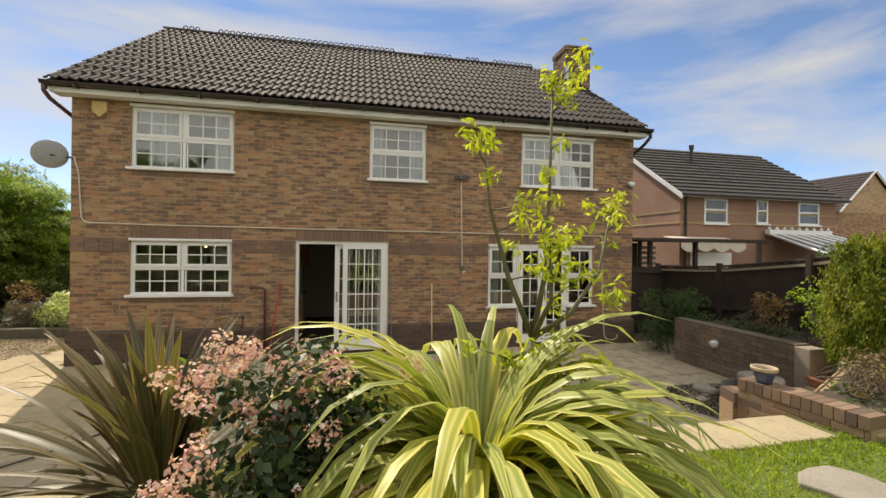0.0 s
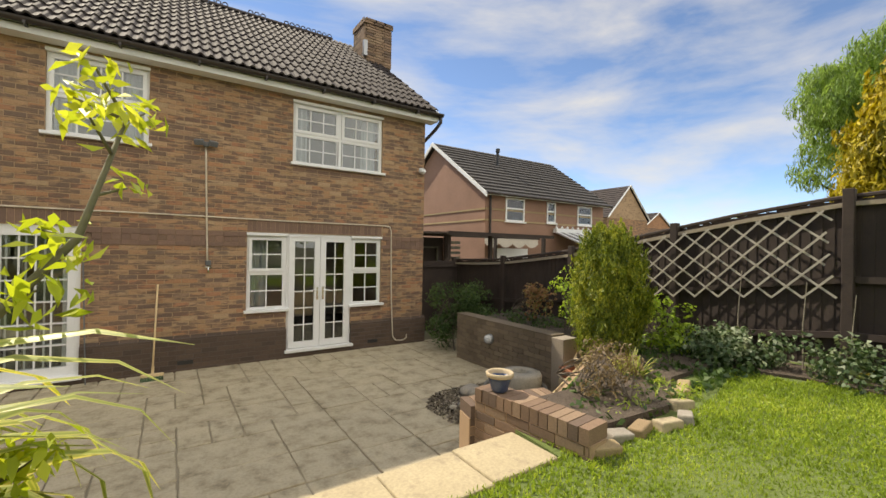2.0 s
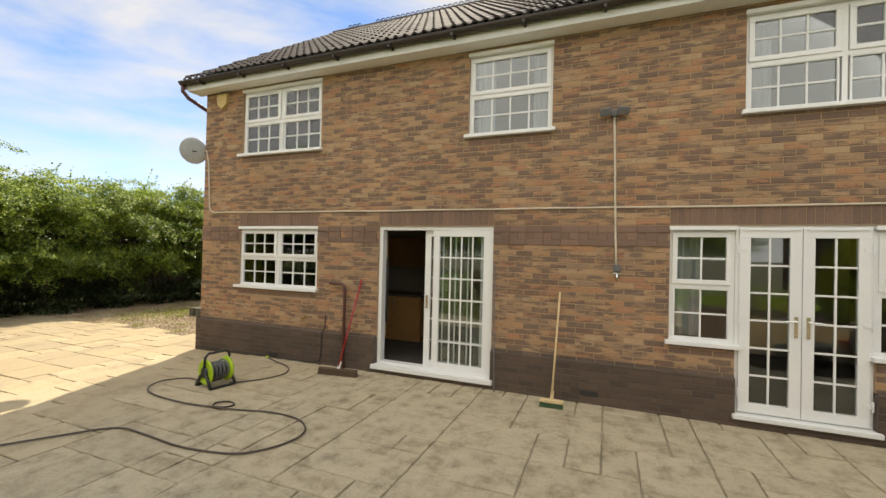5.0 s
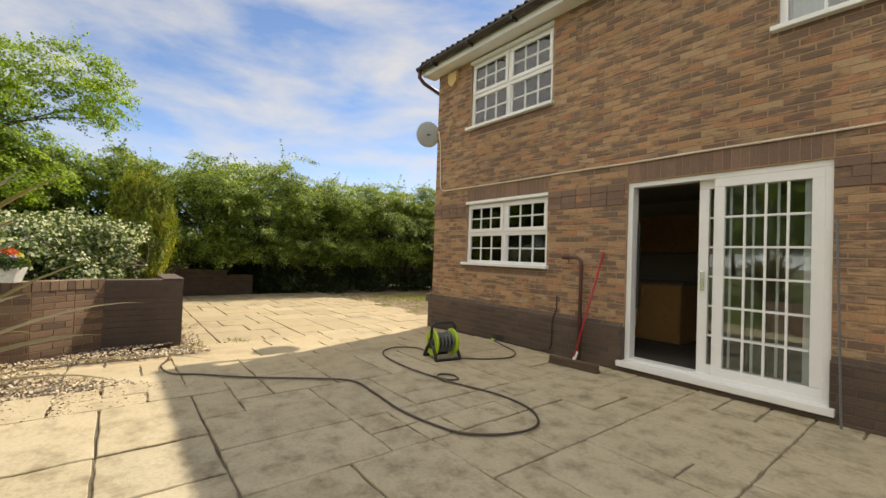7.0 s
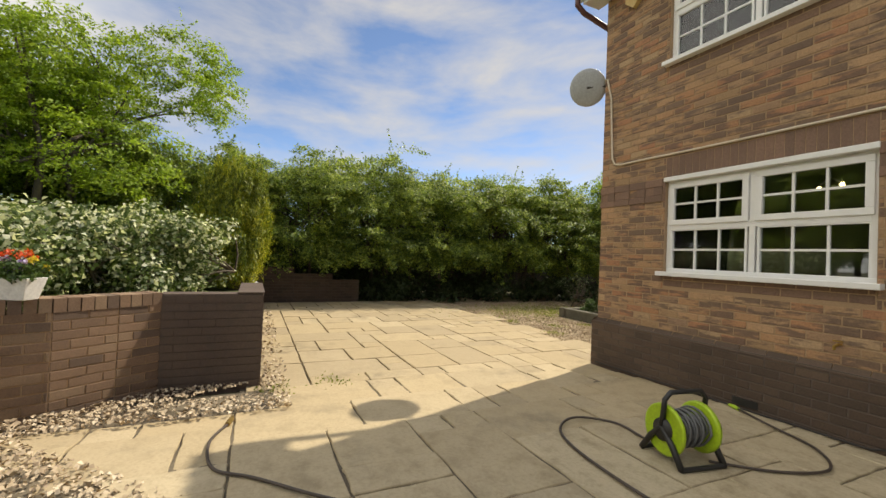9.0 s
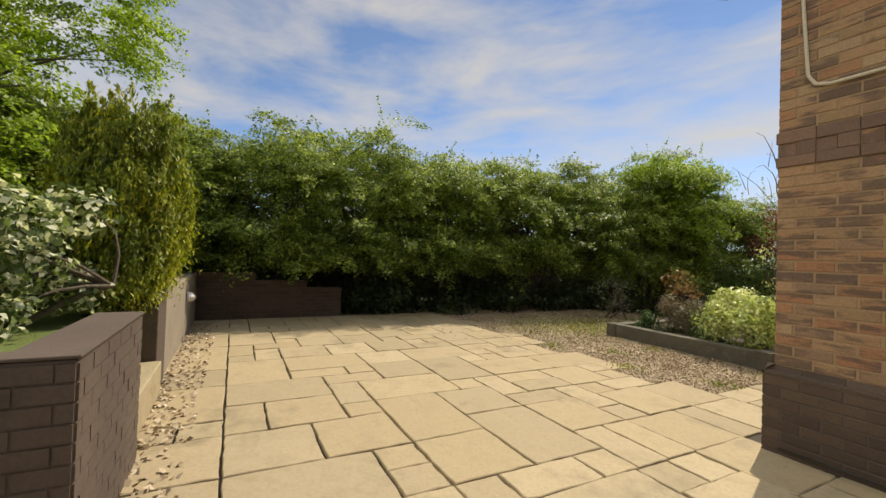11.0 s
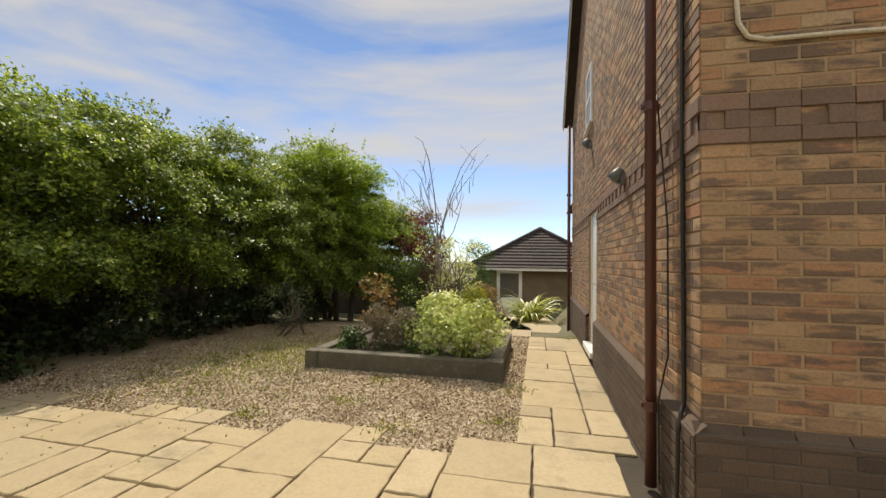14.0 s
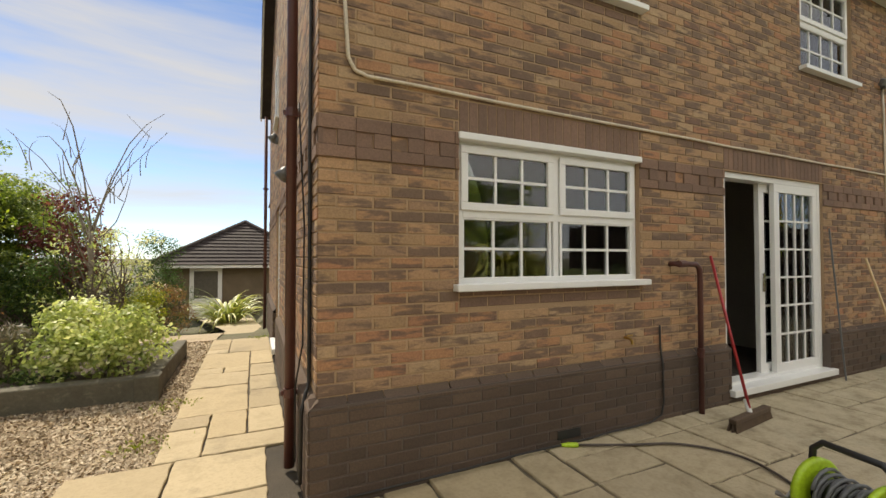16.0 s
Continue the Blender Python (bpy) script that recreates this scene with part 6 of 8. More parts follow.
def blades(name, at, n, length, width, material, rng, lean=(0.15, 1.1), droop=1.0, parent=None, seg=9):
    """Arching strap leaves from one crown, as one mesh with a stripe UV."""
    V, F, U = [], [], []
    for b in range(n):
        a = rng.uniform(0, 2 * math.pi)
        L = length * rng.uniform(0.6, 1.1)
        w = width * rng.uniform(0.7, 1.2)
        th = rng.uniform(*lean)
        d = droop * rng.uniform(0.75, 1.35)
        p = np.array(at, float) + np.array([math.cos(a), math.sin(a), 0]) * rng.uniform(0, 0.10)
        k0 = len(V)
        side = np.array([-math.sin(a), math.cos(a), 0.0])
        side = side * math.cos(tw := rng.normal() * 0.35) + np.array([0, 0, 1.0]) * math.sin(tw) * 0.5
        bow = rng.normal() * 0.12
        for s in range(seg + 1):
            t = s / seg
            ang = th + d * 1.5 * t ** 1.7
            ww = w * (0.45 + 0.75 * math.sin(math.pi * min(0.5, t * 0.9 + 0.12)) if t < 0.5 else 1.15 * (1 - ((t - 0.5) / 0.5) ** 2.2)) * 0.5 + 0.001
            dirv = np.array([math.cos(a + bow * t) * math.sin(ang), math.sin(a + bow * t) * math.sin(ang), math.cos(ang)])
            nrm = np.cross(dirv, side)
            V += [tuple(p - side * ww + nrm * ww * -0.25), tuple(p), tuple(p + side * ww + nrm * ww * -0.25)]
            U += [0.0, 0.5, 1.0]
            p = p + dirv * L / seg
        for s in range(seg):
            k = k0 + s * 3
            F += [(k, k + 1, k + 4, k + 3), (k + 1, k + 2, k + 5, k + 4)]
    me = bpy.data.meshes.new(name)
    me.from_pydata(V, [], F)
    uv = me.uv_layers.new(name="UVMap")
    for lp in me.loops:
        uv.data[lp.index].uv = (U[lp.vertex_index], 0.5)
    me.materials.append(MATS[material])
    me.polygons.foreach_set("use_smooth", [True] * len(me.polygons))
    me.update()
    return link(name, me, parent)


def flax(at, n, length, width, material, seed, label, lean=(0.1, 1.0), droop=1.0):
    r = np.random.default_rng(seed)
    f = thing("flax_plant", at, label, "plant")
    blades("leaves", at, n, length, width, material, r, lean, droop, f)
    stiff = material == "bronze_blade"
    blades("old_leaves", at, n // (2 if stiff else 6), length * (1.12 if stiff else 0.8), width * 0.8, "bronze_blade" if material == "flax_blade" else material, r, (0.75, 1.3) if stiff else (0.9, 1.35), 0.5 if stiff else 1.2, f)
    return f


flax((0.98, 2.05, lawn_z(0.98, 2.05) - 0.02), 330, 1.72, 0.075, "flax_blade", 41, "large arching yellow-striped green flax plant", (0.05, 0.75), 1.75)
flax((-0.86, 2.82, 0.58), 80, 1.15, 0.065, "bronze_blade", 42, "upright bronze-green flax plant with stiff leaves", (0.03, 0.5), 0.45)
flax((-5.75, 21.2, ground_z(-5.75, 21.2)), 150, 1.75, 0.07, "cream_blade", 43, "cream variegated flax plant by the garage path", (0.1, 0.8), 1.2)

leaf_mat("cream_blossom", (0.30, 0.36, 0.10), (0.55, 0.58, 0.30), (0.80, 0.78, 0.66), trans=0.4)

# pink-flowered shrub
rng = np.random.default_rng(44)
px, py = 0.05, 1.9
pz = lawn_z(px, py)
sh = tree("flowering_shrub", (px, py, pz), "rounded shrub with pink flower clusters and dark leaves", blob_clumps(rng, 46, 0.36, 0.32, 0.15, 0.92, 0.12, 0.2), "dark_leaf", 3200, 0.06, 0.032, 45, 0.02, category="shrub", stems=3)
fl = [(px + rng.normal(-0.03, 0.24), py + rng.normal(-0.08, 0.22), pz + rng.uniform(0.4, 1.06), rng.uniform(0.05, 0.085)) for _ in range(62)]
P, N = clump_points(fl, 16000, rng, 0.5)
link("flowers", cloud_mesh("flowers", P, N, 0.022, 0.018, "pink_flower", rng), sh, "clusters of small pink flowers")

# young tree with yellow-green leaves
sx, sy = 1.40, 2.30
sz = lawn_z(sx, sy)
sap = thing("young_tree", (sx, sy, sz), "slender young tree with fresh yellow-green leaves", "tree")
rng = np.random.default_rng(46)
g = Geo()
fork = (sx + 0.0, sy, sz + 0.95)
g.tube([(sx, sy, sz - 0.03), (sx - 0.01, sy, sz + 0.5), fork], [0.032, 0.028, 0.026], 9)
STEMS = [[fork, (sx + 0.09, sy + 0.02, sz + 1.35), (sx + 0.10, sy, sz + 1.9), (sx + 0.12, sy + 0.02, sz + 2.52)],
         [fork, (sx - 0.14, sy + 0.04, sz + 1.3), (sx - 0.28, sy, sz + 1.72), (sx - 0.33, sy, sz + 2.12)],
         [fork, (sx + 0.22, sy - 0.05, sz + 1.10), (sx + 0.42, sy - 0.04, sz + 1.36), (sx + 0.52, sy, sz + 1.72)],
         [fork, (sx + 0.02, sy - 0.2, sz + 1.2), (sx - 0.05, sy - 0.32, sz + 1.5)],
         [(sx, sy, sz + 0.55), (sx - 0.12, sy - 0.1, sz + 0.75), (sx - 0.2, sy - 0.12, sz + 0.86)],
         [(sx, sy, sz + 0.6), (sx + 0.16, sy - 0.06, sz + 0.72), (sx + 0.3, sy - 0.06, sz + 0.74)]]
tufts = []
for s in STEMS:
    g.tube(s, [0.02 - 0.014 * i / (len(s) - 1) for i in range(len(s))], 7)
    for a, b in zip(s[1:], s[2:] + [s[-1]]):
        for t in (0.0, 0.35, 0.7):
            c = tuple(a[i] + (b[i] - a[i]) * t for i in range(3))
            e = (c[0] + rng.normal(0, 0.09), c[1] + rng.normal(0, 0.09), c[2] + rng.uniform(0.0, 0.10))
            g.tube([c, e], [0.006, 0.003], 5)
            tufts.append((*e, rng.uniform(0.06, 0.12)))
    tufts.append((*s[-1], 0.09))
part("trunk", g, "young_bark", sap, smooth=True)
P, N = clump_points(tufts, 2900, rng, 0.2)
link("crown", cloud_mesh("crown", P, N, 0.07, 0.024, "sapling_leaf", rng, 0.8), sap)

# ---- raised bed planting, west ----
rng = np.random.default_rng(47)
for i, (x, y) in enumerate(((-5.75, 2.2), (-6.5, 2.9), (-7.4, 2.7), (-6.9, 1.6), (-7.0, 3.5), (-6.1, 1.2))):
    tree("viburnum", (x, y, 0.6), "dense white-flowering evergreen shrub on the raised bed", blob_clumps(rng, 52, 0.62, 0.62, 0.1, 0.98, 0.15, 0.26), "viburnum", 2600, 0.06, 0.045, 48 + i, 0.03, category="shrub", group="white flowering hedge", stems=2)


def conifer(at, h, r, material, seed, label, sprays=520, belly=0.38, tip=1.0):
    """A dense dwarf conifer: upright feathery sprays over an egg-shaped body."""
    rg = np.random.default_rng(seed)
    c = thing("conifer", at, label, "conifer")
    part("trunk", Geo().tube([(at[0], at[1], at[2] - 0.05), (at[0], at[1], at[2] + h * 0.7)], [0.05, 0.015], 8), "bark", c)

    def girth(t):
        return r * (0.74 + 0.26 * t / belly if t < belly else max(0.0, 1 - ((t - belly) / (1 - belly)) ** 2.2) ** (0.6 * tip))

    P, N = [], []
    for _ in range(sprays):
        t = rg.random() ** 0.85 * 0.93
        a = rg.uniform(0, 2 * math.pi)
        k = girth(t) * rg.uniform(0.72, 0.98) * (1 + 0.10 * math.sin(3 * a + 5 * t + seed))
        out = np.array([math.cos(a), math.sin(a), 0.0])
        base = np.array(at) + out * k + np.array([0, 0, 0.03 + h * t])
        L = h * rg.uniform(0.09, 0.17)
        m = 90
        u = rg.random((m, 1))
        axis = np.array([0, 0, 1.0]) + out * rg.uniform(0.0, 0.35) + rg.normal(size=3) * 0.12
        P.append(base + axis * L * u + rg.normal(size=(m, 3)) * (0.05 * h / 1.6) * (1.05 - u))
        N.append(out + rg.normal(size=(m, 3)) * 0.6)
    m = 9000
    t, a = rg.random((m, 1)), rg.uniform(0, 2 * math.pi, (m, 1))
    k = np.array([[girth(float(v))] for v in t[:, 0]]) * np.sqrt(rg.random((m, 1))) * 0.85
    P.append(np.array(at) + np.hstack([np.cos(a) * k, np.sin(a) * k, 0.03 + h * 0.95 * t]))
    N.append(rg.normal(size=(m, 3)))
    link("crown", cloud_mesh("crown", np.concatenate(P), np.concatenate(N), 0.030 * h, 0.0085 * h, material, rg, -3.0), c)
    return c


conifer((-7.75, 4.05, 0.64), 1.80, 0.50, "green_conifer", 51, "upright golden-green conifer on the raised bed", 520, 0.3, 0.8)
conifer((6.75, 4.0, 0.66), 1.60, 0.46, "green_conifer", 52, "rounded golden-green conifer in the border", 520, 0.36, 1.5)
conifer((11.3, 1.95, -0.05), 4.75, 0.95, "golden_conifer", 53, "tall golden yellow conifer behind the fence", 900, 0.3, 1.5)

# window box of flowers on the wall
wb = thing("flower_trough", (-4.62, 2.72, 0.84), "white plastic trough of mixed spring flowers on the wall", "planter")
m = Matrix.Translation((-4.60, 2.76, 0.84)) @ Matrix.Rotation(radians(68), 4, "Z")
g = Geo()
lo, hi = [(-0.17, -0.06), (0.17, -0.06), (0.17, 0.06), (-0.17, 0.06)], [(-0.21, -0.085), (0.21, -0.085), (0.21, 0.085), (-0.21, 0.085)]
g.v += [tuple(m @ Vector((x, y, 0.0))) for x, y in lo] + [tuple(m @ Vector((x, y, 0.16))) for x, y in hi] + [tuple(m @ Vector((x * 0.92, y * 0.85, 0.16))) for x, y in hi] + [tuple(m @ Vector((x * 0.92, y * 0.85, 0.12))) for x, y in hi]
for r in (0, 4, 8):
    g.f += [(r + i, r + (i + 1) % 4, r + 4 + (i + 1) % 4, r + 4 + i) for i in range(4)]
g.f += [(3, 2, 1, 0), (12, 13, 14, 15)]
part("trough", g, "white_plastic", wb, bevel=0.004)
rng = np.random.default_rng(54)
for nm, mt, k, zz, rr in (("foliage", "shrub_leaf", 26, (0.16, 0.26), 0.06), ("red_tulip", "red_petal", 6, (0.30, 0.37), 0.035), ("pansy", "violet_petal", 12, (0.2, 0.3), 0.03), ("primrose", "yellow_petal", 5, (0.22, 0.3), 0.028)):
    cl = [(*(m @ Vector((rng.uniform(-0.2, 0.2), rng.uniform(-0.08, 0.08), rng.uniform(*zz)))), rr) for _ in range(k)]
    for c in ([cl] if nm == "foliage" else [[q] for q in cl]):
        P, N = clump_points(c, 16000, rng, 0.3)
        link(nm, cloud_mesh(nm, P, N, 0.03, 0.022, mt, rng), wb)
rng = np.random.default_rng(55)
tree("shrub", (-9.5, 3.85, 0.6), "fresh green leafy shrub above the terrace wall", blob_clumps(rng, 18, 0.35, 0.35, 0.1, 0.75, 0.1, 0.18), "bright_leaf", 2200, 0.07, 0.045, 56, 0.015, category="shrub")

# ---- east border: fence, trellis, planting ----
FX = 8.2
FTOP = [(9.6, 1.74), (7.85, 1.79), (5.94, 2.0), (4.78, 2.2), (3.2, 2.5), (2.05, 2.66), (0.2, 2.72), (-1.7, 2.75), (-3.6, 2.76)]


def fence_top(y):
    p = sorted(FTOP)
    return float(np.interp(y, [a for a, _ in p], [b for _, b in p]))


fence = thing("fence", (FX, 4.0, 0.0), "dark brown featheredge board fence with pale top rail", "fence")
y = -3.6
while y < 9.6:
    z = fence_top(y)
    part("board", Geo().box(FX, FX + 0.018, y, y + 0.118, z - 1.85, z + random.uniform(-0.012, 0.012) - 0.03, Matrix.Translation((FX, y, 0)) @ Matrix.Rotation(radians(-5), 4, "Z") @ Matrix.Translation((-FX, -y, 0))), "fence_wood", fence)
    y += 0.105
for y in (-3.6, -1.7, 0.2, 2.05, 3.9, 5.75, 7.6, 9.5):
    z = fence_top(y)
    part("post", Geo().box(FX - 0.09, FX + 0.0, y - 0.05, y + 0.05, z - 2.0, z + 0.07), "fence_wood", fence, bevel=0.008)
for y0, y1 in ((-1.65, 0.15), (0.25, 2.0), (2.1, 3.85), (3.95, 5.7), (5.8, 7.55), (7.65, 9.45)):
    for dz, mt, hh in ((-0.12, "fence_rail", 0.05), (-0.95, "fence_wood", 0.07), (-1.55, "fence_wood", 0.07)):
        k = Geo()
        for a, b in ((y0, (y0 + y1) / 2), ((y0 + y1) / 2, y1)):
            za, zb = fence_top(a) + dz, fence_top(b) + dz
            i = len(k.v)
            k.v += [(x, yy, zz + h) for x in (FX - 0.05, FX - 0.001) for yy, zz in ((a, za), (b, zb)) for h in (0, hh)]
            k.f += [(i, i + 1, i + 3, i + 2), (i + 4, i + 6, i + 7, i + 5), (i + 1, i + 5, i + 7, i + 3), (i, i + 2, i + 6, i + 4)]
        part("rail", k, mt, fence)
for i in range(14):
    part("board", Geo().box(6.76 + i * 0.105, 6.873 + i * 0.105, 9.42, 9.44, 0.0, 1.72 + random.uniform(-0.012, 0.012)), "fence_wood", fence)
part("rail", Geo().box(6.74, 8.22, 9.37, 9.42, 1.56, 1.63), "fence_wood", fence)
part("fence_cap", Geo().tube([(FX + 0.01, y, fence_top(y)) for y in np.linspace(-3.6, 9.5, 30)], 0.025, 6), "fence_wood", fence)

tr = thing("trellis", (FX - 0.1, 3.3, 1.4), "expanding pale wooden diamond trellis on the fence", "trellis")
n = 9
for i in range(-5, n + 5):
    for s in (1, -1):
        pts = []
        for t in np.linspace(0, 1, 9):
            u = i / n + s * t * 0.40 + (0 if s > 0 else 0.0)
            if 0 <= u <= 1:
                y = 4.75 - 2.62 * u
                zb, zt = 1.30 + 0.24 * u, 2.14 + 0.38 * u
                pts.append((FX - 0.105 - 0.008 * s, y, zb + (zt - zb) * t))
        if len(pts) > 1:
            d = Vector(pts[-1]) - Vector(pts[0])
            mm = Matrix.Translation(pts[0]) @ Matrix.Rotation(math.atan2(d.z, d.y), 4, "X")
            part("lath", Geo().box(-0.004, 0.004, 0, d.length, -0.011, 0.011, mm), "trellis_wood", tr)

rng = np.random.default_rng(57)
tree("shrub", (7.0, 7.6, 0.0), "dark feathery green shrub by the house corner", blob_clumps(rng, 60, 0.72, 0.6, 0.2, 1.22, 0.14, 0.24), "shrub_leaf", 2400, 0.07, 0.022, 58, 0.02, category="shrub", stems=3)
tree("rose_bush", (7.35, 5.75, 0.75), "rose bush with coppery red young leaves", blob_clumps(rng, 22, 0.28, 0.28, 0.12, 0.62, 0.08, 0.14), "orange_leaf", 1900, 0.06, 0.04, 59, 0.012, category="shrub", stems=2)
tree("rose_bush", (7.1, 4.9, 0.7), "tall leggy rose with yellow-green leaves", blob_clumps(rng, 26, 0.24, 0.26, 0.1, 1.05, 0.07, 0.13), "bright_leaf", 1900, 0.055, 0.04, 62, 0.012, category="shrub", stems=3)
tree("ground_cover", (7.2, 6.2, 0.72), "low green planting on the raised border", blob_clumps(rng, 34, 0.4, 1.3, 0.0, 0.16, 0.08, 0.15), "shrub_leaf", 2400, 0.05, 0.03, 63, 0.006, category="plant", limbs=3)
tree("shrub", (7.45, 3.75, 0.68), "fresh green shrub below the trellis", blob_clumps(rng, 30, 0.4, 0.4, 0.1, 0.75, 0.1, 0.17), "bright_leaf", 1700, 0.065, 0.045, 64, 0.014, category="shrub", stems=2)
tree("dry_shrub", (5.25, 3.0, 0.6), "half-bare brown and green shrub behind the planter wall", blob_clumps(rng, 34, 0.3, 0.26, 0.2, 0.58, 0.06, 0.11), "dry_leaf", 2400, 0.055, 0.016, 65, 0.012, category="shrub", stems=6, limbs=9, droop=-1.5)
blades("bulb_leaves", (6.05, 3.25, 0.66), 46, 0.34, 0.03, "flax_blade", np.random.default_rng(66), (0.05, 0.6), 0.5, thing("bulb_plant", (6.05, 3.25, 0.66), "tuft of broad green bulb leaves in the border", "plant"))
tree("ground_cover", (5.6, 2.75, 0.66), "low weeds and grass in the border soil", blob_clumps(rng, 34, 0.75, 0.22, 0.0, 0.10, 0.05, 0.1), "grass", 3200, 0.08, 0.014, 67, 0.005, category="plant", limbs=2, droop=-2)
for i, (x, y, w) in enumerate(((7.75, 2.9, 0.5), (7.7, 1.9, 0.5), (7.75, 0.9, 0.5), (7.8, -0.2, 0.5), (7.4, 3.0, 0.3))):
    tree("ivy", (x, y, 0.72), "variegated ivy and bulbs along the fence foot", blob_clumps(np.random.default_rng(70 + i), 34, 0.32, w, 0.0, 0.38 if i < 4 else 0.3, 0.07, 0.15), "ivy", 2600, 0.055, 0.045, 71 + i, 0.008, category="plant", group="fence border planting", limbs=4)
for x, y, h in ((7.9, 2.35, 1.0), (7.95, 3.0, 1.1), (7.9, 1.95, 0.9)):
    g = Geo().tube([(x, y, 0.7), (x + 0.04, y + 0.02, 0.7 + h * 0.5), (x + 0.08, y, 0.7 + h)], [0.008, 0.006, 0.004], 6)
    tagged(part("climber_stem", g, "pale_bark"), "thin bare climber stem tied to the fence", "plant", "climber stems")
tagged(part("border_soil", Geo().prism([(4.5, 2.6), (5.5, 2.55), (6.3, 2.95), (7.2, 2.95), (7.5, 2.2), (7.55, -1.0), (8.12, -1.0), (8.12, 7.0), (6.8, 6.97), (6.8, 4.75), (6.95, 4.38), (6.35, 3.93), (5.1, 3.24), (4.5, 3.24)], 0.5, 0.745), "soil"), "dug brown border soil", "soil", kind="structure")

# pots
pot = thing("plant_pot", (4.29, 3.28, 0.855), "blue glazed pot with pale rim on the planter wall", "plant pot")
part("body", Geo().lathe([(0.000, 0.000), (0.060, 0.000), (0.068, 0.016), (0.092, 0.096), (0.100, 0.120), (0.084, 0.120), (0.076, 0.096), (0.000, 0.080)], 24, (4.29, 3.28, 0.855)), "glazed_blue", pot, smooth=True)
part("rim", Geo().lathe([(0.094, 0.118), (0.112, 0.120), (0.114, 0.152), (0.104, 0.156), (0.090, 0.148), (0.084, 0.118)], 24, (4.29, 3.28, 0.855)), "terracotta_pale", pot, smooth=True)
part("ledge", Geo().box(6.40, 6.80, 4.24, 4.495, -0.05, 0.30), "coping_stone", gw, "pale stone ledge at the wall end", bevel=0.01)
tb = thing("terracotta_trough", (6.58, 4.37, 0.30), "empty square terracotta trough at the wall end", "plant pot")
m = Matrix.Translation((6.58, 4.37, 0.302)) @ Matrix.Rotation(radians(-8), 4, "Z") @ Matrix.Scale(0.82, 4)
g = Geo()
for r, z in ((0.12, 0.0), (0.145, 0.17), (0.125, 0.17), (0.11, 0.04)):
    g.v += [tuple(m @ Vector((x * r * 1.25, y * r, z))) for x, y in ((-1, -1), (1, -1), (1, 1), (-1, 1))]
for r in (0, 4, 8):
    g.f += [(r + i, r + (i + 1) % 4, r + 4 + (i + 1) % 4, r + 4 + i) for i in range(4)]
g.f += [(3, 2, 1, 0), (12, 13, 14, 15)]
part("trough", g, "terracotta", tb, bevel=0.006)
part("rim", Geo().box(-0.195, 0.195, -0.16, -0.143, 0.135, 0.175, m).box(-0.195, 0.195, 0.143, 0.16, 0.135, 0.175, m).box(-0.195, -0.178, -0.143, 0.143, 0.135, 0.175, m).box(0.178, 0.195, -0.143, 0.143, 0.135, 0.175, m), "terracotta", tb, bevel=0.004)

# ---- things on and along the house wall ----
WY = HY - 0.012


def wire(name, pts, r, material, label, clips=()):
    o = thing(name, pts[0], label, "cable")
    part("wire", Geo().tube(pts, r, 6), material, o, smooth=True)
    return o


def slack(pts, n=4, amp=0.004):
    out = []
    for a, b in zip(pts, pts[1:]):
        for i in range(n):
            t = i / n
            out.append(tuple(a[k] + (b[k] - a[k]) * t + (amp * random.uniform(-1, 1) if k == 2 else 0) for k in range(3)))
    return out + [pts[-1]]


wire("aerial_cable", slack([(-4.62, WY, 3.66), (-4.55, WY, 3.4), (-4.50, WY, 2.6), (-4.46, WY, 2.53), (-4.38, WY, 2.505), (-3.0, WY, 2.49), (-0.8, WY, 2.475), (1.0, WY, 2.47), (3.0, WY, 2.462), (5.74, WY, 2.455), (5.82, WY, 2.44), (5.85, WY, 2.36), (5.87, WY, 1.2), (5.88, HY - 0.062, 0.5), (5.90, HY - 0.065, 0.18), (5.98, HY - 0.065, 0.09), (6.14, HY - 0.065, 0.085), (6.22, HY - 0.065, 0.13), (6.22, HY - 0.065, 0.2)]), 0.0125, "cable", "pale buff aerial cable clipped along the brick wall")
wire("camera_cable", slack([(2.49, WY, 3.6), (2.52, WY, 2.4), (2.54, WY, 1.72)]), 0.0135, "cable", "pale cable running down from the floodlight")
fl = thing("floodlight", (2.49, HY, 3.64), "small twin dark grey floodlight on the wall", "outdoor light")
part("bracket", Geo().box(2.45, 2.53, HY - 0.05, HY, 3.60, 3.68), "dish_grey", fl, bevel=0.006)
for s in (-1, 1):
    mm = Matrix.Translation((2.49 + 0.10 * s, HY - 0.08, 3.65)) @ Euler((0.5, 0.0, 0.4 * s)).to_matrix().to_4x4()
    part("lamp_head", Geo().box(-0.07, 0.07, -0.03, 0.03, -0.045, 0.045, mm), "dish_grey", fl, bevel=0.012)
tp = thing("outdoor_tap", (2.55, HY, 1.66), "brass outdoor tap with grey cover box", "tap")
part("box", Geo().box(2.51, 2.59, HY - 0.055, HY, 1.67, 1.75), "dish_grey", tp, bevel=0.008)
part("spout", Geo().tube([(2.55, HY, 1.63), (2.55, HY - 0.09, 1.63), (2.55, HY - 0.11, 1.60), (2.55, HY - 0.11, 1.56)], 0.012, 8), "chrome", tp)
part("handle", Geo().box(2.50, 2.60, HY - 0.075, HY - 0.06, 1.635, 1.655), "chrome", tp, bevel=0.004)
t2 = thing("outdoor_tap", (-2.2, HY, 0.72), "small brass garden tap low on the wall", "tap")
part("spout", Geo().tube([(-2.2, HY + 0.01, 0.72), (-2.2, HY - 0.05, 0.72), (-2.21, HY - 0.08, 0.705), (-2.21, HY - 0.08, 0.68)], 0.011, 8), "brass", t2)
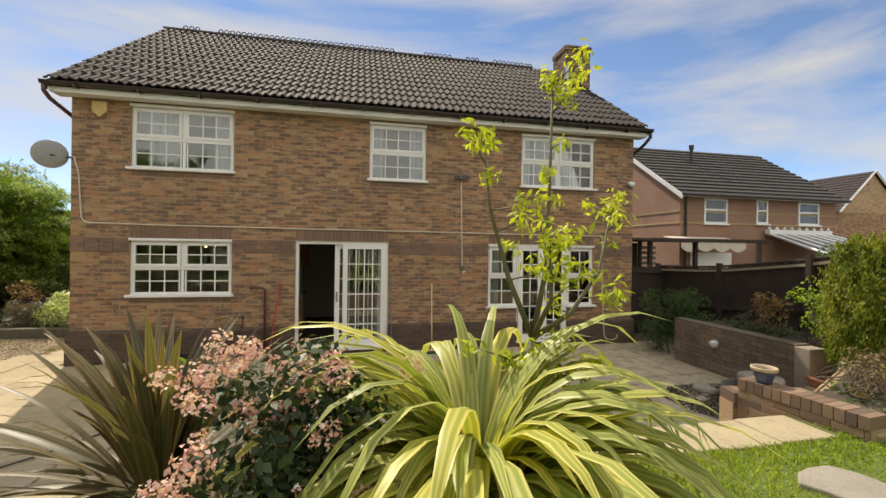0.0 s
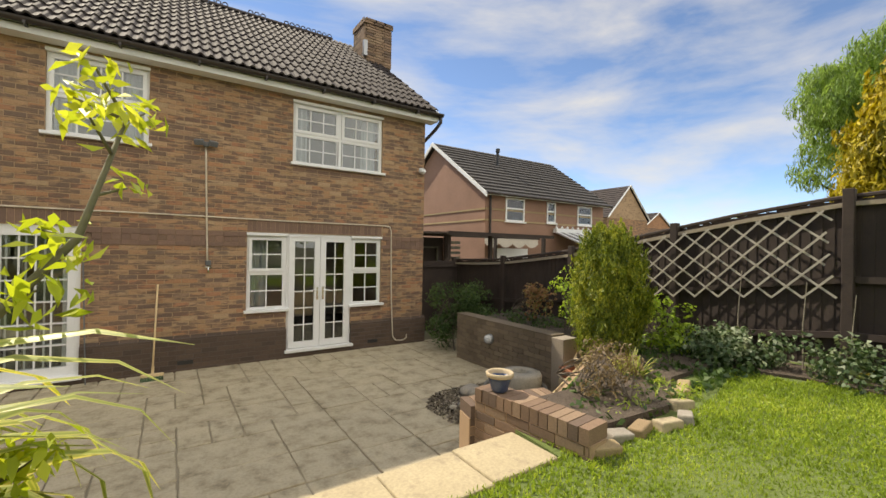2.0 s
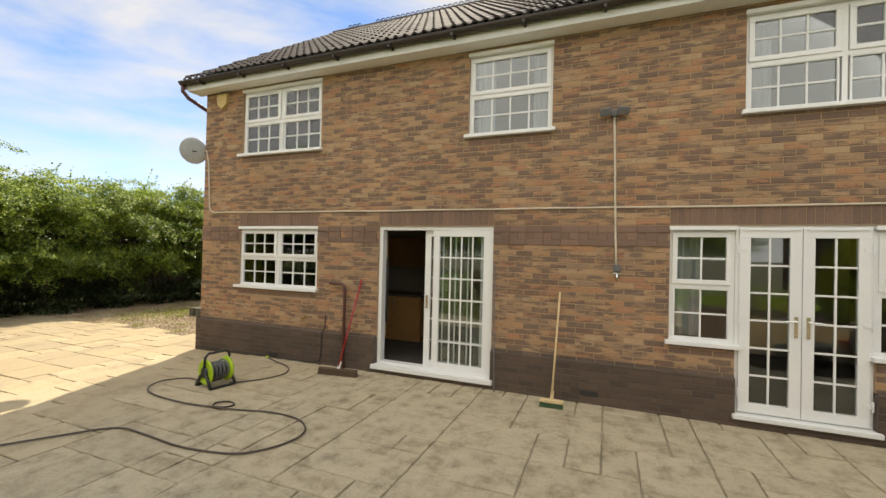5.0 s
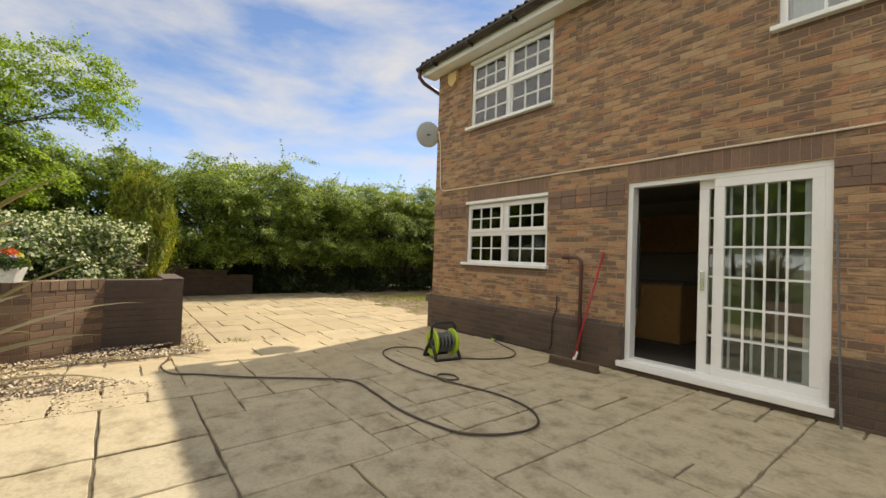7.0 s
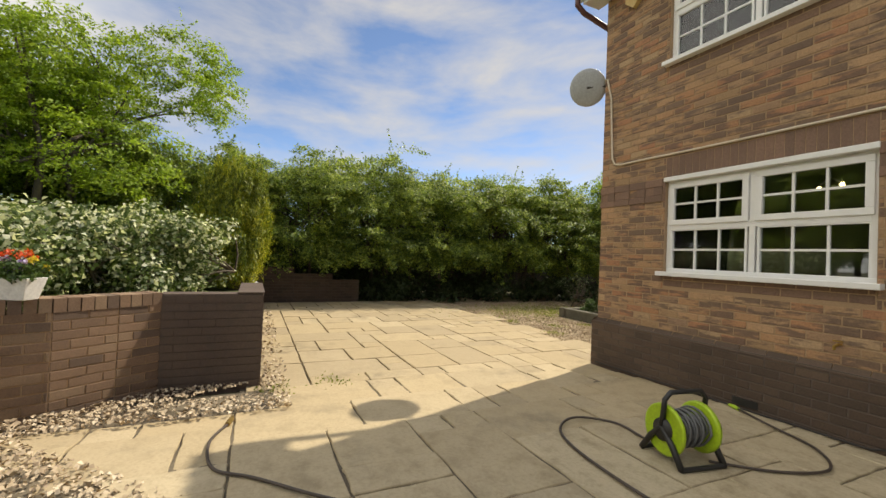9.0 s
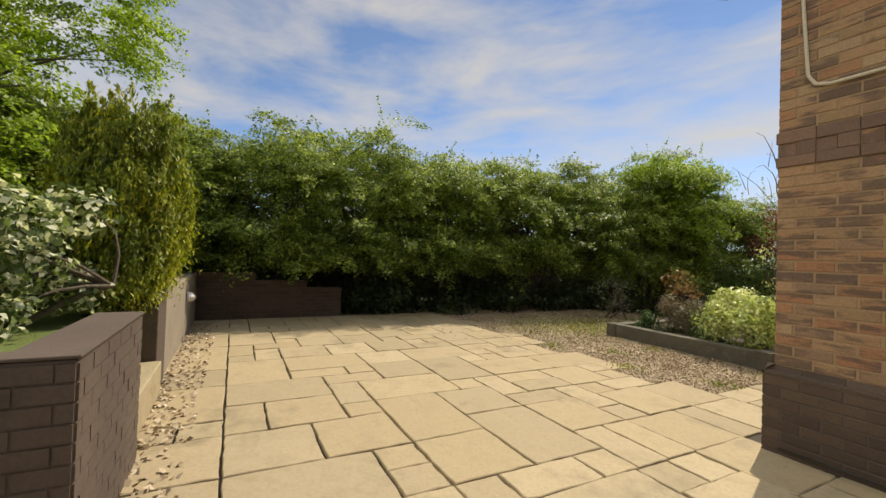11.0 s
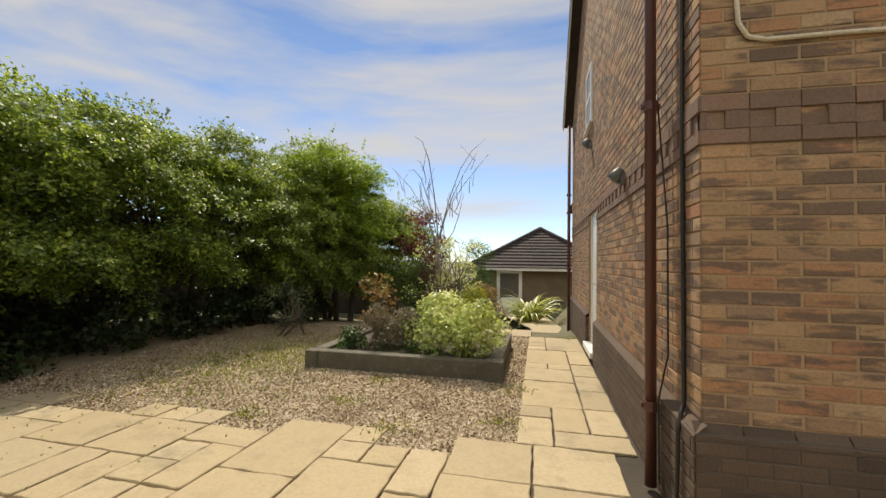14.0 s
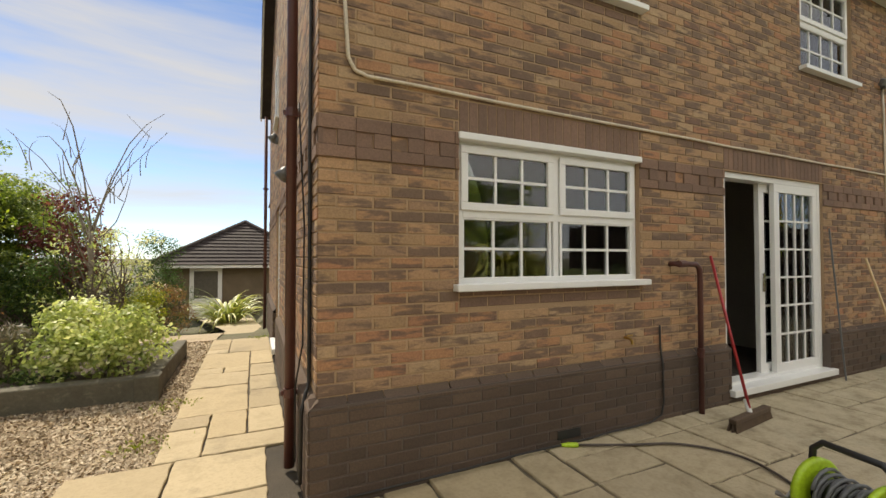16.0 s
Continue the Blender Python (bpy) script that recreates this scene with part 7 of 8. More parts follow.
part("handle", Geo().tube([(-2.23, HY - 0.05, 0.745), (-2.17, HY - 0.05, 0.745)], 0.007, 6), "brass", t2)
sl = thing("security_light", (6.52, HY, 3.68), "white security lamp at the house corner", "outdoor light")
part("base", Geo().box(6.49, 6.56, HY - 0.05, HY, 3.64, 3.74), "white_plastic", sl, bevel=0.008)
part("lamp_head", Geo().lathe([(0.0, -0.04), (0.05, -0.04), (0.055, 0.05), (0.0, 0.05)], 14, m=Matrix.Translation((6.54, HY - 0.09, 3.66)) @ Matrix.Rotation(1.0, 4, "X")), "white_plastic", sl, smooth=True)
al = thing("alarm_box", (-4.21, HY, 4.54), "faded yellow burglar alarm box under the eaves", "alarm box")
part("box", Geo().prism([(-4.34, 0), (-4.08, 0), (-4.08, 0.05), (-4.34, 0.05)], 0, 0.01), "alarm_yellow", al)
al.children[0].data = (lambda q: (q.v.extend([(x, yy, z) for yy in (HY, HY - 0.06) for x, z in ((-4.33, 4.68), (-4.10, 4.68), (-4.10, 4.50), (-4.215, 4.40), (-4.33, 4.50))]), q.f.extend([(0, 1, 2, 3, 4), (9, 8, 7, 6, 5)] + [(i, 5 + i, 5 + (i + 1) % 5, (i + 1) % 5) for i in range(5)]), q.mesh("box", "alarm_yellow"))[2])(Geo())
dish = thing("satellite_dish", (HX0 - 0.02, 8.56, 3.7), "grey mesh satellite dish on the house corner", "satellite dish")
dm = Matrix.Translation((HX0 - 0.32, 8.50, 3.70)) @ Euler((radians(-70), 0, radians(31))).to_matrix().to_4x4()
part("reflector", Geo().lathe([(0.0, -0.045), (0.1, -0.04), (0.2, -0.018), (0.25, 0.0), (0.252, 0.006), (0.2, -0.008), (0.1, -0.03), (0.0, -0.035)], 28, m=dm), "dish_mesh", dish, smooth=True)
part("arm", Geo().tube([tuple(dm @ Vector((0, -0.22, -0.01))), tuple(dm @ Vector((0, -0.16, 0.2))), tuple(dm @ Vector((0, -0.06, 0.27)))], 0.012, 6), "black_plastic", dish)
part("receiver", Geo().lathe([(0.0, 0.24), (0.03, 0.25), (0.03, 0.32), (0.0, 0.33)], 10, m=dm @ Matrix.Translation((0, -0.04, 0))), "black_plastic", dish)
part("mount", Geo().tube([tuple(dm @ Vector((0, 0, -0.04))), (HX0 - 0.14, 8.62, 3.68), (HX0 - 0.03, 8.62, 3.68), (HX0 + 0.02, 8.62, 3.68)], 0.018, 8), "black_plastic", dish)
wire("dish_cable", slack([(HX0 - 0.03, 8.62, 3.66), (HX0 - 0.02, 8.55, 3.64), (-4.66, WY - 0.003, 3.68), (-4.60, WY, 3.67)], 3, 0.003), 0.008, "cable", "pale cable from the satellite dish round the corner")
wire("corner_cable", slack([(HX0 - 0.014, 8.72, 4.6), (HX0 - 0.016, 8.72, 2.2), (HX0 - 0.014, 8.71, 0.6), (HX0 - 0.065, 8.64, 0.46), (HX0 - 0.068, 8.66, 0.02), (HX0 - 0.075, 8.8, -0.05)], 6, 0.01), 0.012, "black_cable", "black cable down the gable wall beside the corner")
wire("thin_cable", slack([(HX0 - 0.05, 9.10, 2.5), (HX0 - 0.02, 8.98, 1.6), (HX0 - 0.03, 8.94, 0.8), (HX0 - 0.07, 9.0, 0.5), (HX0 - 0.07, 8.98, 0.0)], 6, 0.01), 0.006, "black_cable", "thin black wire looping beside the downpipe")
for yy, zz in ((13.05, 3.25), (10.4, 2.18)):
    s = thing("security_light", (HX0, yy, zz), "dark outdoor lamp on the gable wall", "outdoor light")
    y2 = yy
    part("bracket", Geo().box(HX0 - 0.05, HX0, y2 - 0.04, y2 + 0.04, zz - 0.05, zz + 0.05), "dish_grey", s, bevel=0.006)
    part("lamp_head", Geo().lathe([(0.0, 0.0), (0.07, 0.0), (0.045, 0.12), (0.0, 0.13)], 14, m=Matrix.Translation((HX0 - 0.11, y2, zz)) @ Matrix.Rotation(radians(40), 4, "Y")), "dish_grey", s, smooth=True)
dr = thing("drain_pipe", (-1.38, HY, 0.0), "dark brown waste pipe with elbow on the wall", "drainpipe")
part("pipe", Geo().tube([(-1.64, HY + 0.02, 1.33), (-1.64, HY - 0.09, 1.33), (-1.60, HY - 0.10, 1.33), (-1.44, HY - 0.10, 1.325), (-1.39, HY - 0.10, 1.29), (-1.38, HY - 0.10, 1.22), (-1.38, HY - 0.10, -0.02)], 0.024, 10), "maroon_pipe", dr, smooth=True)
part("collar", Geo().tube([(-1.58, HY - 0.10, 1.33), (-1.66, HY - 0.10, 1.33)], 0.031, 10), "maroon_pipe", dr)
part("collar", Geo().tube([(-1.38, HY - 0.10, 0.50), (-1.38, HY - 0.10, 0.58)], 0.031, 10), "maroon_pipe", dr)
wire("waste_tube", slack([(-1.80, HY - 0.015, 0.80), (-1.80, HY - 0.02, 0.60), (-1.83, HY - 0.066, 0.48), (-1.83, HY - 0.07, 0.15), (-1.87, HY - 0.075, 0.05), (-2.0, HY - 0.08, 0.02), (-2.9, HY - 0.09, 0.015), (-4.6, HY - 0.09, 0.0)], 4, 0.006), 0.008, "black_cable", "thin black overflow tube along the wall foot")
for x, w in ((-2.95, 0.215), (2.15, 0.215), (5.35, 0.215)):
    part("air_brick", Geo().box(x, x + w, HY - 0.056, HY - 0.04, 0.10 if x > 0 else 0.03, 0.165 if x > 0 else 0.095), "black_plastic", south)


def broom(top, foot, head_w, stick, bristle, label, angle):
    b = thing("broom", foot, label, "broom")
    f, t = Vector(foot), Vector(top)
    part("handle", Geo().tube([tuple(f + Vector((0, 0, 0.09))), tuple(t)], 0.0125, 10), stick, b, smooth=True)
    mm = Matrix.Translation(foot) @ Matrix.Rotation(angle, 4, "Z")
    part("head", Geo().box(-head_w / 2, head_w / 2, -0.03, 0.03, 0.06, 0.10, mm), "pine" if stick == "pine" else "bristle_brown", b, bevel=0.008)
    g2 = Geo()
    for i in range(int(head_w / 0.018)):
        for j in range(3):
            x, yy = -head_w / 2 + 0.01 + i * 0.018, -0.022 + j * 0.022
            g2.tube([tuple(mm @ Vector((x, yy, 0.062))), tuple(mm @ Vector((x * 1.04, yy * 1.5, 0.0)))], [0.007, 0.009], 5)
    part("bristles", g2, bristle, b)
    part("socket", Geo().tube([tuple(f + Vector((0, 0, 0.08))), tuple(f + (t - f).normalized() * 0.17 + Vector((0, 0, 0.03)))], 0.02, 10), "pine" if stick == "pine" else "white_plastic", b)
    return b


broom((-1.12, HY - 0.03, 1.40), (-1.24, 8.08, 0.0), 0.62, "red_paint", "bristle_brown", "wide brown broom with red metal handle leaning on the wall", 0.12)
broom((1.88, HY - 0.03, 1.38), (1.84, 8.12, 0.0), 0.28, "pine", "bristle_green", "green-bristled broom with pale wooden handle leaning on the wall", 0.03)
st = thing("garden_cane", (1.02, HY - 0.03, 0.0), "thin dark grey stick leaning by the patio door", "stick")
part("stick", Geo().tube([(1.06, 8.36, 0.0), (1.0, HY - 0.04, 1.72)], 0.009, 6), "dish_grey", st)

# hose reel and hose
rx, ry = -2.42, 7.0
rl = thing("hose_reel", (rx, ry, -0.01), "lime green and black freestanding garden hose reel", "hose reel")
ra = Matrix.Translation((rx, ry, 0.0)) @ Matrix.Rotation(radians(-100), 4, "Z")


def rp(*p):
    return tuple(ra @ Vector(p))


for s in (-1, 1):
    dmx = ra @ Matrix.Translation((0.13 * s, 0, 0.20)) @ Matrix.Rotation(radians(90 * s), 4, "Y")
    part("side_disc", Geo().lathe([(0.045, 0.0), (0.15, -0.01), (0.165, 0.0), (0.165, 0.02), (0.15, 0.022), (0.13, 0.012), (0.05, 0.02), (0.0, 0.02)], 24, m=dmx), "lime_plastic", rl, smooth=True)
    part("hub", Geo().lathe([(0.075, 0.015), (0.07, 0.04), (0.0, 0.045)], 18, m=dmx), "black_plastic", rl, smooth=True)
    part("foot", Geo().tube([rp(0.165 * s, -0.17, 0.015), rp(0.165 * s, -0.09, 0.13), rp(0.165 * s, 0, 0.22), rp(0.165 * s, 0.09, 0.13), rp(0.165 * s, 0.17, 0.015)], 0.02, 8), "black_plastic", rl, smooth=True)
part("drum", Geo().tube([rp(-0.12, 0, 0.20), rp(0.12, 0, 0.20)], 0.07, 16), "black_plastic", rl, smooth=True)
part("front_bar", Geo().tube([rp(-0.17, -0.17, 0.018), rp(0.17, -0.17, 0.018)], 0.016, 8), "black_plastic", rl)
part("rear_bar", Geo().tube([rp(-0.17, 0.17, 0.018), rp(0.17, 0.17, 0.018)], 0.016, 8), "black_plastic", rl)
part("carry_handle", Geo().tube([rp(-0.165, 0, 0.22), rp(-0.165, 0.02, 0.40), rp(-0.12, 0.02, 0.445), rp(0.12, 0.02, 0.445), rp(0.165, 0.02, 0.40), rp(0.165, 0, 0.22)], 0.017, 8), "black_plastic", rl, smooth=True)
part("crank", Geo().tube([rp(-0.18, 0, 0.2), rp(-0.215, 0, 0.2), rp(-0.215, -0.09, 0.13), rp(-0.27, -0.09, 0.13)], 0.014, 8), "steel", rl)
coil = []
for i in range(200):
    a = i * 2 * math.pi / 16
    coil.append(rp(-0.10 + 0.2 * abs(((i / 64) % 2) - 1), (0.088 + 0.014 * (i // 64)) * math.cos(a), 0.20 + (0.088 + 0.014 * (i // 64)) * math.sin(a)))
part("wound_hose", Geo().tube(coil, 0.009, 6), "dish_grey", rl, smooth=True)


def spline(pts, n=8):
    out = []
    P4 = [pts[0], *pts, pts[-1]]
    for a, b, c, d in zip(P4, P4[1:], P4[2:], P4[3:]):
        for i in range(n):
            t = i / n
            out.append(tuple(0.5 * (2 * b[k] + (c[k] - a[k]) * t + (2 * a[k] - 5 * b[k] + 4 * c[k] - d[k]) * t * t + (3 * b[k] - a[k] - 3 * c[k] + d[k]) * t ** 3) for k in range(3)))
    return out + [tuple(pts[-1])]


def lay_on(pts):
    return [(x, y, ground_z(x, y) + 0.016) for x, y in pts]


hs = thing("garden_hose", (-2.7, 4.8, 0.0), "brown-black garden hose snaking over the paving", "hose")
part("hose", Geo().tube(spline(lay_on([(-4.0, 4.24), (-3.7, 4.15), (-3.3, 4.2), (-3.1, 4.42), (-2.73, 4.79), (-2.4, 5.25), (-2.1, 5.6), (-1.7, 5.62), (-1.2, 5.59), (-0.8, 5.64), (-0.54, 5.74), (-0.36, 6.0), (-0.35, 6.3), (-0.6, 6.52), (-1.0, 6.56), (-1.4, 6.46), (-1.7, 6.40), (-1.82, 6.5), (-1.72, 6.6), (-1.58, 6.55), (-1.66, 6.43), (-2.1, 6.35), (-2.7, 6.38), (-3.05, 6.52), (-3.2, 6.8), (-3.0, 7.02), (-2.75, 7.0), (-2.6, 6.96)])), 0.0095, 8), "hose_rubber", hs, smooth=True)
part("connector", Geo().tube(lay_on([(-4.0, 4.24), (-4.1, 4.26), (-4.16, 4.27)]), [0.018, 0.02, 0.012], 10), "brass", hs, "yellow hose connector")
h2 = thing("garden_hose", (-2.9, 8.2, 0.0), "short grey hose end with yellow connector", "hose")
part("hose", Geo().tube(spline(lay_on([(-2.3, 7.1), (-2.05, 7.4), (-1.95, 7.75), (-2.15, 8.05), (-2.5, 8.2), (-2.84, 8.36)])), 0.009, 8), "hose_rubber", h2, smooth=True)
part("connector", Geo().tube(lay_on([(-2.84, 8.36), (-2.9, 8.39), (-2.95, 8.41)]), [0.017, 0.019, 0.012], 10), "lime_plastic", h2, "yellow-green hose connector")

# ---- beyond the garden: neighbours, garage, far trees ----


def tiled_plane(geo, a, b, c, d, rows, step=0.03):
    """A roof plane of stepped courses from eaves a-b to ridge d-c."""
    a, b, c, d = (Vector(p) for p in (a, b, c, d))
    n = (b - a).cross(d - a).normalized()
    for r in range(rows):
        t0, t1 = r / rows, (r + 1) / rows
        p, q, s, u = a.lerp(d, t0) + n * step, b.lerp(c, t0) + n * step, b.lerp(c, t1), a.lerp(d, t1)
        geo.face(p, q, s, u)
        geo.face(p - n * step, q - n * step, q, p)


def far_window(parent, x, w, z0, z1, y, curtain_mat="teal_curtain"):
    f = 0.07
    wn2 = part("window", Geo().box(x, x + f, y - 0.05, y + 0.02, z0, z1).box(x + w - f, x + w, y - 0.05, y + 0.02, z0, z1).box(x + f, x + w - f, y - 0.05, y + 0.02, z0, z0 + f).box(x + f, x + w - f, y - 0.05, y + 0.02, z1 - f, z1).box(x + f, x + w - f, y - 0.05, y + 0.02, z0 + (z1 - z0) * 0.52, z0 + (z1 - z0) * 0.52 + f), "upvc", parent, "white window with teal curtains")
    part("sill", Geo().box(x - 0.06, x + w + 0.06, y - 0.12, y, z0 - 0.06, z0), "upvc", wn2)
    part("curtain_panel", Geo().box(x + f, x + w - f, y + 0.005, y + 0.02, z0 + f, z1 - f), curtain_mat, wn2)
    p = part("pane", Geo().box(x + f, x + w - f, y - 0.015, y - 0.008, z0 + f, z1 - f), "glass", wn2)
    p.visible_shadow = False
    return wn2


nb = thing("neighbour_house", (17.5, 18.5, 0.0), "two-storey pink-brown brick house with dark tiled roof", "house")
g = Geo().box(13.4, 21.6, 14.7, 22.8, -0.1, 4.55)
k = len(g.v)
g.v += [(x, y, z) for x in (13.4, 21.6) for y, z in ((14.7, 4.55), (22.8, 4.55), (18.75, 7.3))]
g.f += [(k, k + 2, k + 1), (k + 3, k + 4, k + 5)]
part("wall", g, "red_brick", nb)
for z in (3.30, 3.78):
    part("string_course", Geo().box(13.37, 21.63, 14.67, 14.7, z, z + 0.07).box(13.37, 13.4, 14.67, 22.8, z, z + 0.07), "yellow_brick", nb)
g = Geo()
tiled_plane(g, (13.15, 14.35, 4.45), (21.85, 14.35, 4.45), (21.85, 18.75, 7.45), (13.15, 18.75, 7.45), 15, 0.06)
tiled_plane(g, (21.85, 23.15, 4.45), (13.15, 23.15, 4.45), (13.15, 18.75, 7.45), (21.85, 18.75, 7.45), 15, 0.035)
part("roof", g, "grey_tile", nb)
part("fascia", Geo().box(13.2, 21.8, 14.36, 14.40, 4.38, 4.52), "white_paint", nb)
for sgn in (1, -1):
    g = Geo()
    y_e = 18.75 - sgn * 4.45
    g.v += [(13.12 + dx, y, z) for dx in (0, 0.05) for y, z in ((y_e, 4.27), (y_e, 4.47), (18.75, 7.47), (18.75, 7.27))]
    g.f += [(0, 1, 2, 3), (7, 6, 5, 4), (0, 4, 5, 1), (1, 5, 6, 2), (2, 6, 7, 3), (3, 7, 4, 0)]
    part("barge_board", g, "white_paint", nb)
part("gutter", Geo().tube([(13.2, 14.28, 4.46), (21.8, 14.28, 4.46)], 0.06, 8), "gutter_plastic", nb)
part("downpipe", Geo().tube([(13.62, 14.62, 4.45), (13.62, 14.62, 0.0)], 0.05, 8), "gutter_plastic", nb)
part("vent_pipe", Geo().tube([(16.2, 17.2, 6.4), (16.2, 17.2, 7.25)], 0.07, 8).tube([(16.2, 17.2, 7.1), (16.2, 17.2, 7.3)], 0.11, 8), "black_plastic", nb)
far_window(nb, 14.55, 1.15, 3.33, 4.38, 14.7)
far_window(nb, 17.2, 0.6, 3.38, 4.38, 14.7)
far_window(nb, 19.45, 1.15, 3.38, 4.36, 14.7)
part("patio_door", Geo().box(13.9, 15.9, 14.62, 14.72, 0.0, 2.1), "upvc", nb)

cons = thing("conservatory", (19.2, 13.0, 0.0), "white framed conservatory with glazed sloping roof", "conservatory")
part("low_wall", Geo().box(17.1, 21.4, 11.9, 12.0, 0.0, 0.7).box(17.1, 17.2, 12.0, 14.6, 0.0, 0.7).box(21.3, 21.4, 12.0, 14.6, 0.0, 0.7), "red_brick", cons)
for x in np.linspace(17.15, 21.35, 7):
    part("mullion", Geo().box(x - 0.04, x + 0.04, 11.92, 12.0, 0.7, 2.05), "upvc", cons)
    part("rafter", Geo().tube([(x, 11.85, 2.1), (x * 0.75 + 19.25 * 0.25, 14.6, 2.98)], 0.06, 4), "upvc", cons)
part("eaves_beam", Geo().box(17.05, 21.45, 11.82, 11.98, 2.02, 2.16), "upvc", cons)
part("ridge_beam", Geo().box(17.6, 21.0, 14.4, 14.62, 2.92, 3.12), "upvc", cons)
for i in range(9):
    part("ridge_finial", Geo().lathe([(0.05, 0), (0.07, 0.05), (0.03, 0.1), (0.0, 0.16)], 8, (17.7 + i * 0.4, 14.5, 3.12)), "upvc", cons)
part("roof_glass", Geo().face((17.1, 11.9, 2.12), (21.4, 11.9, 2.12), (20.9, 14.55, 2.98), (17.6, 14.55, 2.98)), "poly_roof", cons)
pg = thing("pergola", (9.4, 11.0, 0.0), "dark timber lean-to shelter behind the fence", "shelter")
for x in (8.45, 9.95, 12.2):
    for y in (10.2, 12.6):
        part("post", Geo().box(x - 0.05, x + 0.05, y - 0.05, y + 0.05, 0.0, 2.45), "fence_wood", pg)
for i in range(6):
    part("roof_board", Geo().box(8.2, 10.2, 9.9 + i * 0.5, 10.42 + i * 0.5, 2.44 + i * 0.02, 2.48 + i * 0.02), "fence_wood", pg)
part("front_beam", Geo().box(8.2, 12.3, 9.84, 9.9, 2.40, 2.50), "fence_wood", pg)
part("back_beam", Geo().box(8.2, 12.3, 12.56, 12.64, 2.45, 2.55), "fence_wood", pg)
part("back_panel", Geo().box(8.2, 9.9, 12.66, 12.7, 0.0, 2.4), "fence_wood", pg)
part("window_frame", Geo().box(8.6, 8.66, 12.6, 12.66, 1.3, 2.1).box(9.6, 9.66, 12.6, 12.66, 1.3, 2.1).box(8.66, 9.6, 12.6, 12.66, 2.04, 2.1), "sleeper", pg)
for i in range(6):
    part("slat", Geo().box(9.95, 10.6, 12.62, 12.65, 1.3 + i * 0.18, 1.4 + i * 0.18), "sleeper", pg)
aw = thing("awning", (14.0, 13.6, 2.5), "cream striped scalloped awning on the neighbour's wall", "awning")
g = Geo()
for i in range(40):
    x0, x1 = 12.5 + i * 0.075, 12.5 + (i + 1) * 0.075
    s0, s1 = abs(math.sin(i * math.pi / 10)), abs(math.sin((i + 1) * math.pi / 10))
    g.face((x0, 13.6, 2.28 - 0.16 * s0), (x1, 13.6, 2.28 - 0.16 * s1), (x1, 13.6, 2.52), (x0, 13.6, 2.52))
part("valance", g, "awning_cloth", aw)
part("canopy", Geo().face((12.5, 13.6, 2.52), (15.5, 13.6, 2.52), (15.5, 14.6, 2.75), (12.5, 14.6, 2.75)), "awning_cloth", aw)
part("front_rail", Geo().tube([(12.4, 13.6, 2.54), (15.6, 13.6, 2.54)], 0.04, 6), "fence_wood", aw)

for (x, y, w, dp, h, rz, lab) in ((38.5, 24.0, 6.5, 14.0, 5.2, 0.0, "brown brick gabled house in the distance"), (58.0, 32.0, 7.0, 9.0, 5.4, 0.0, "far brown tiled house roof")):
    hh = thing("neighbour_house", (x, y, 0.0), lab, "house")
    part("wall", Geo().box(x - w / 2, x + w / 2, y, y + dp, -0.1, h), "buff_brick", hh)
    g = Geo()
    rz1 = h + (3.2 if y < 30 else 2.2)
    tiled_plane(g, (x - w / 2 - 0.2, y + dp, h), (x - w / 2 - 0.2, y - 0.2, h), (x, y - 0.2, rz1), (x, y + dp, rz1), 14, 0.04)
    tiled_plane(g, (x + w / 2 + 0.2, y - 0.2, h), (x + w / 2 + 0.2, y + dp, h), (x, y + dp, rz1), (x, y - 0.2, rz1), 14, 0.04)
    part("roof", g, "roof_tile", hh)
    part("gable", Geo().face((x - w / 2, y, h - 0.01), (x + w / 2, y, h - 0.01), (x, y, rz1 - 0.1)), "buff_brick", hh)
    for s in (-1, 1):
        part("barge_board", Geo().tube([(x + s * (w / 2 + 0.15), y - 0.2, h), (x, y - 0.2, rz1)], 0.09, 4), "white_paint", hh)

gar = thing("garage", (-6.2, 26.5, -1.05), "low brick garage with hipped dark tiled roof", "garage")
gz = -1.05
g = Geo().box(-8.3, -2.5, 25.3, 30.3, gz - 0.2, 1.15)
part("wall", g, "weathered_brick", gar)
g = Geo()
ax, ay, az = -5.4, 27.8, 3.05
for p, q in (((-8.7, 24.9, 1.1), (-2.1, 24.9, 1.1)), ((-8.7, 30.7, 1.1), (-8.7, 24.9, 1.1)), ((-2.1, 24.9, 1.1), (-2.1, 30.7, 1.1)), ((-2.1, 30.7, 1.1), (-8.7, 30.7, 1.1))):
    tiled_plane(g, p, q, (ax + (0.15 if q[0] > p[0] else -0.15), ay, az), (ax - (0.15 if q[0] > p[0] else -0.15), ay, az), 13, 0.04)
part("roof", g, "roof_tile", gar)
part("fascia", Geo().box(-8.65, -2.15, 24.92, 24.96, 0.98, 1.1), "white_paint", gar)
for a, b in (((-8.7, 24.9, 1.16), (ax, ay, az + 0.06)), ((-2.1, 24.9, 1.16), (ax, ay, az + 0.06))):
    part("hip_tiles", Geo().tube([a, b], 0.09, 6), "roof_tile", gar)
gd = part("door", Geo().box(-7.35, -7.2, 25.24, 25.3, gz, 1.0).box(-6.35, -6.2, 25.24, 25.3, gz, 1.0).box(-7.2, -6.35, 25.24, 25.3, 0.85, 1.0).box(-7.2, -6.35, 25.24, 25.3, gz, -0.25), "upvc", gar, "white half-glazed door")
part("pane", Geo().box(-7.2, -6.35, 25.27, 25.3, -0.25, 0.85), "worktop", gd)
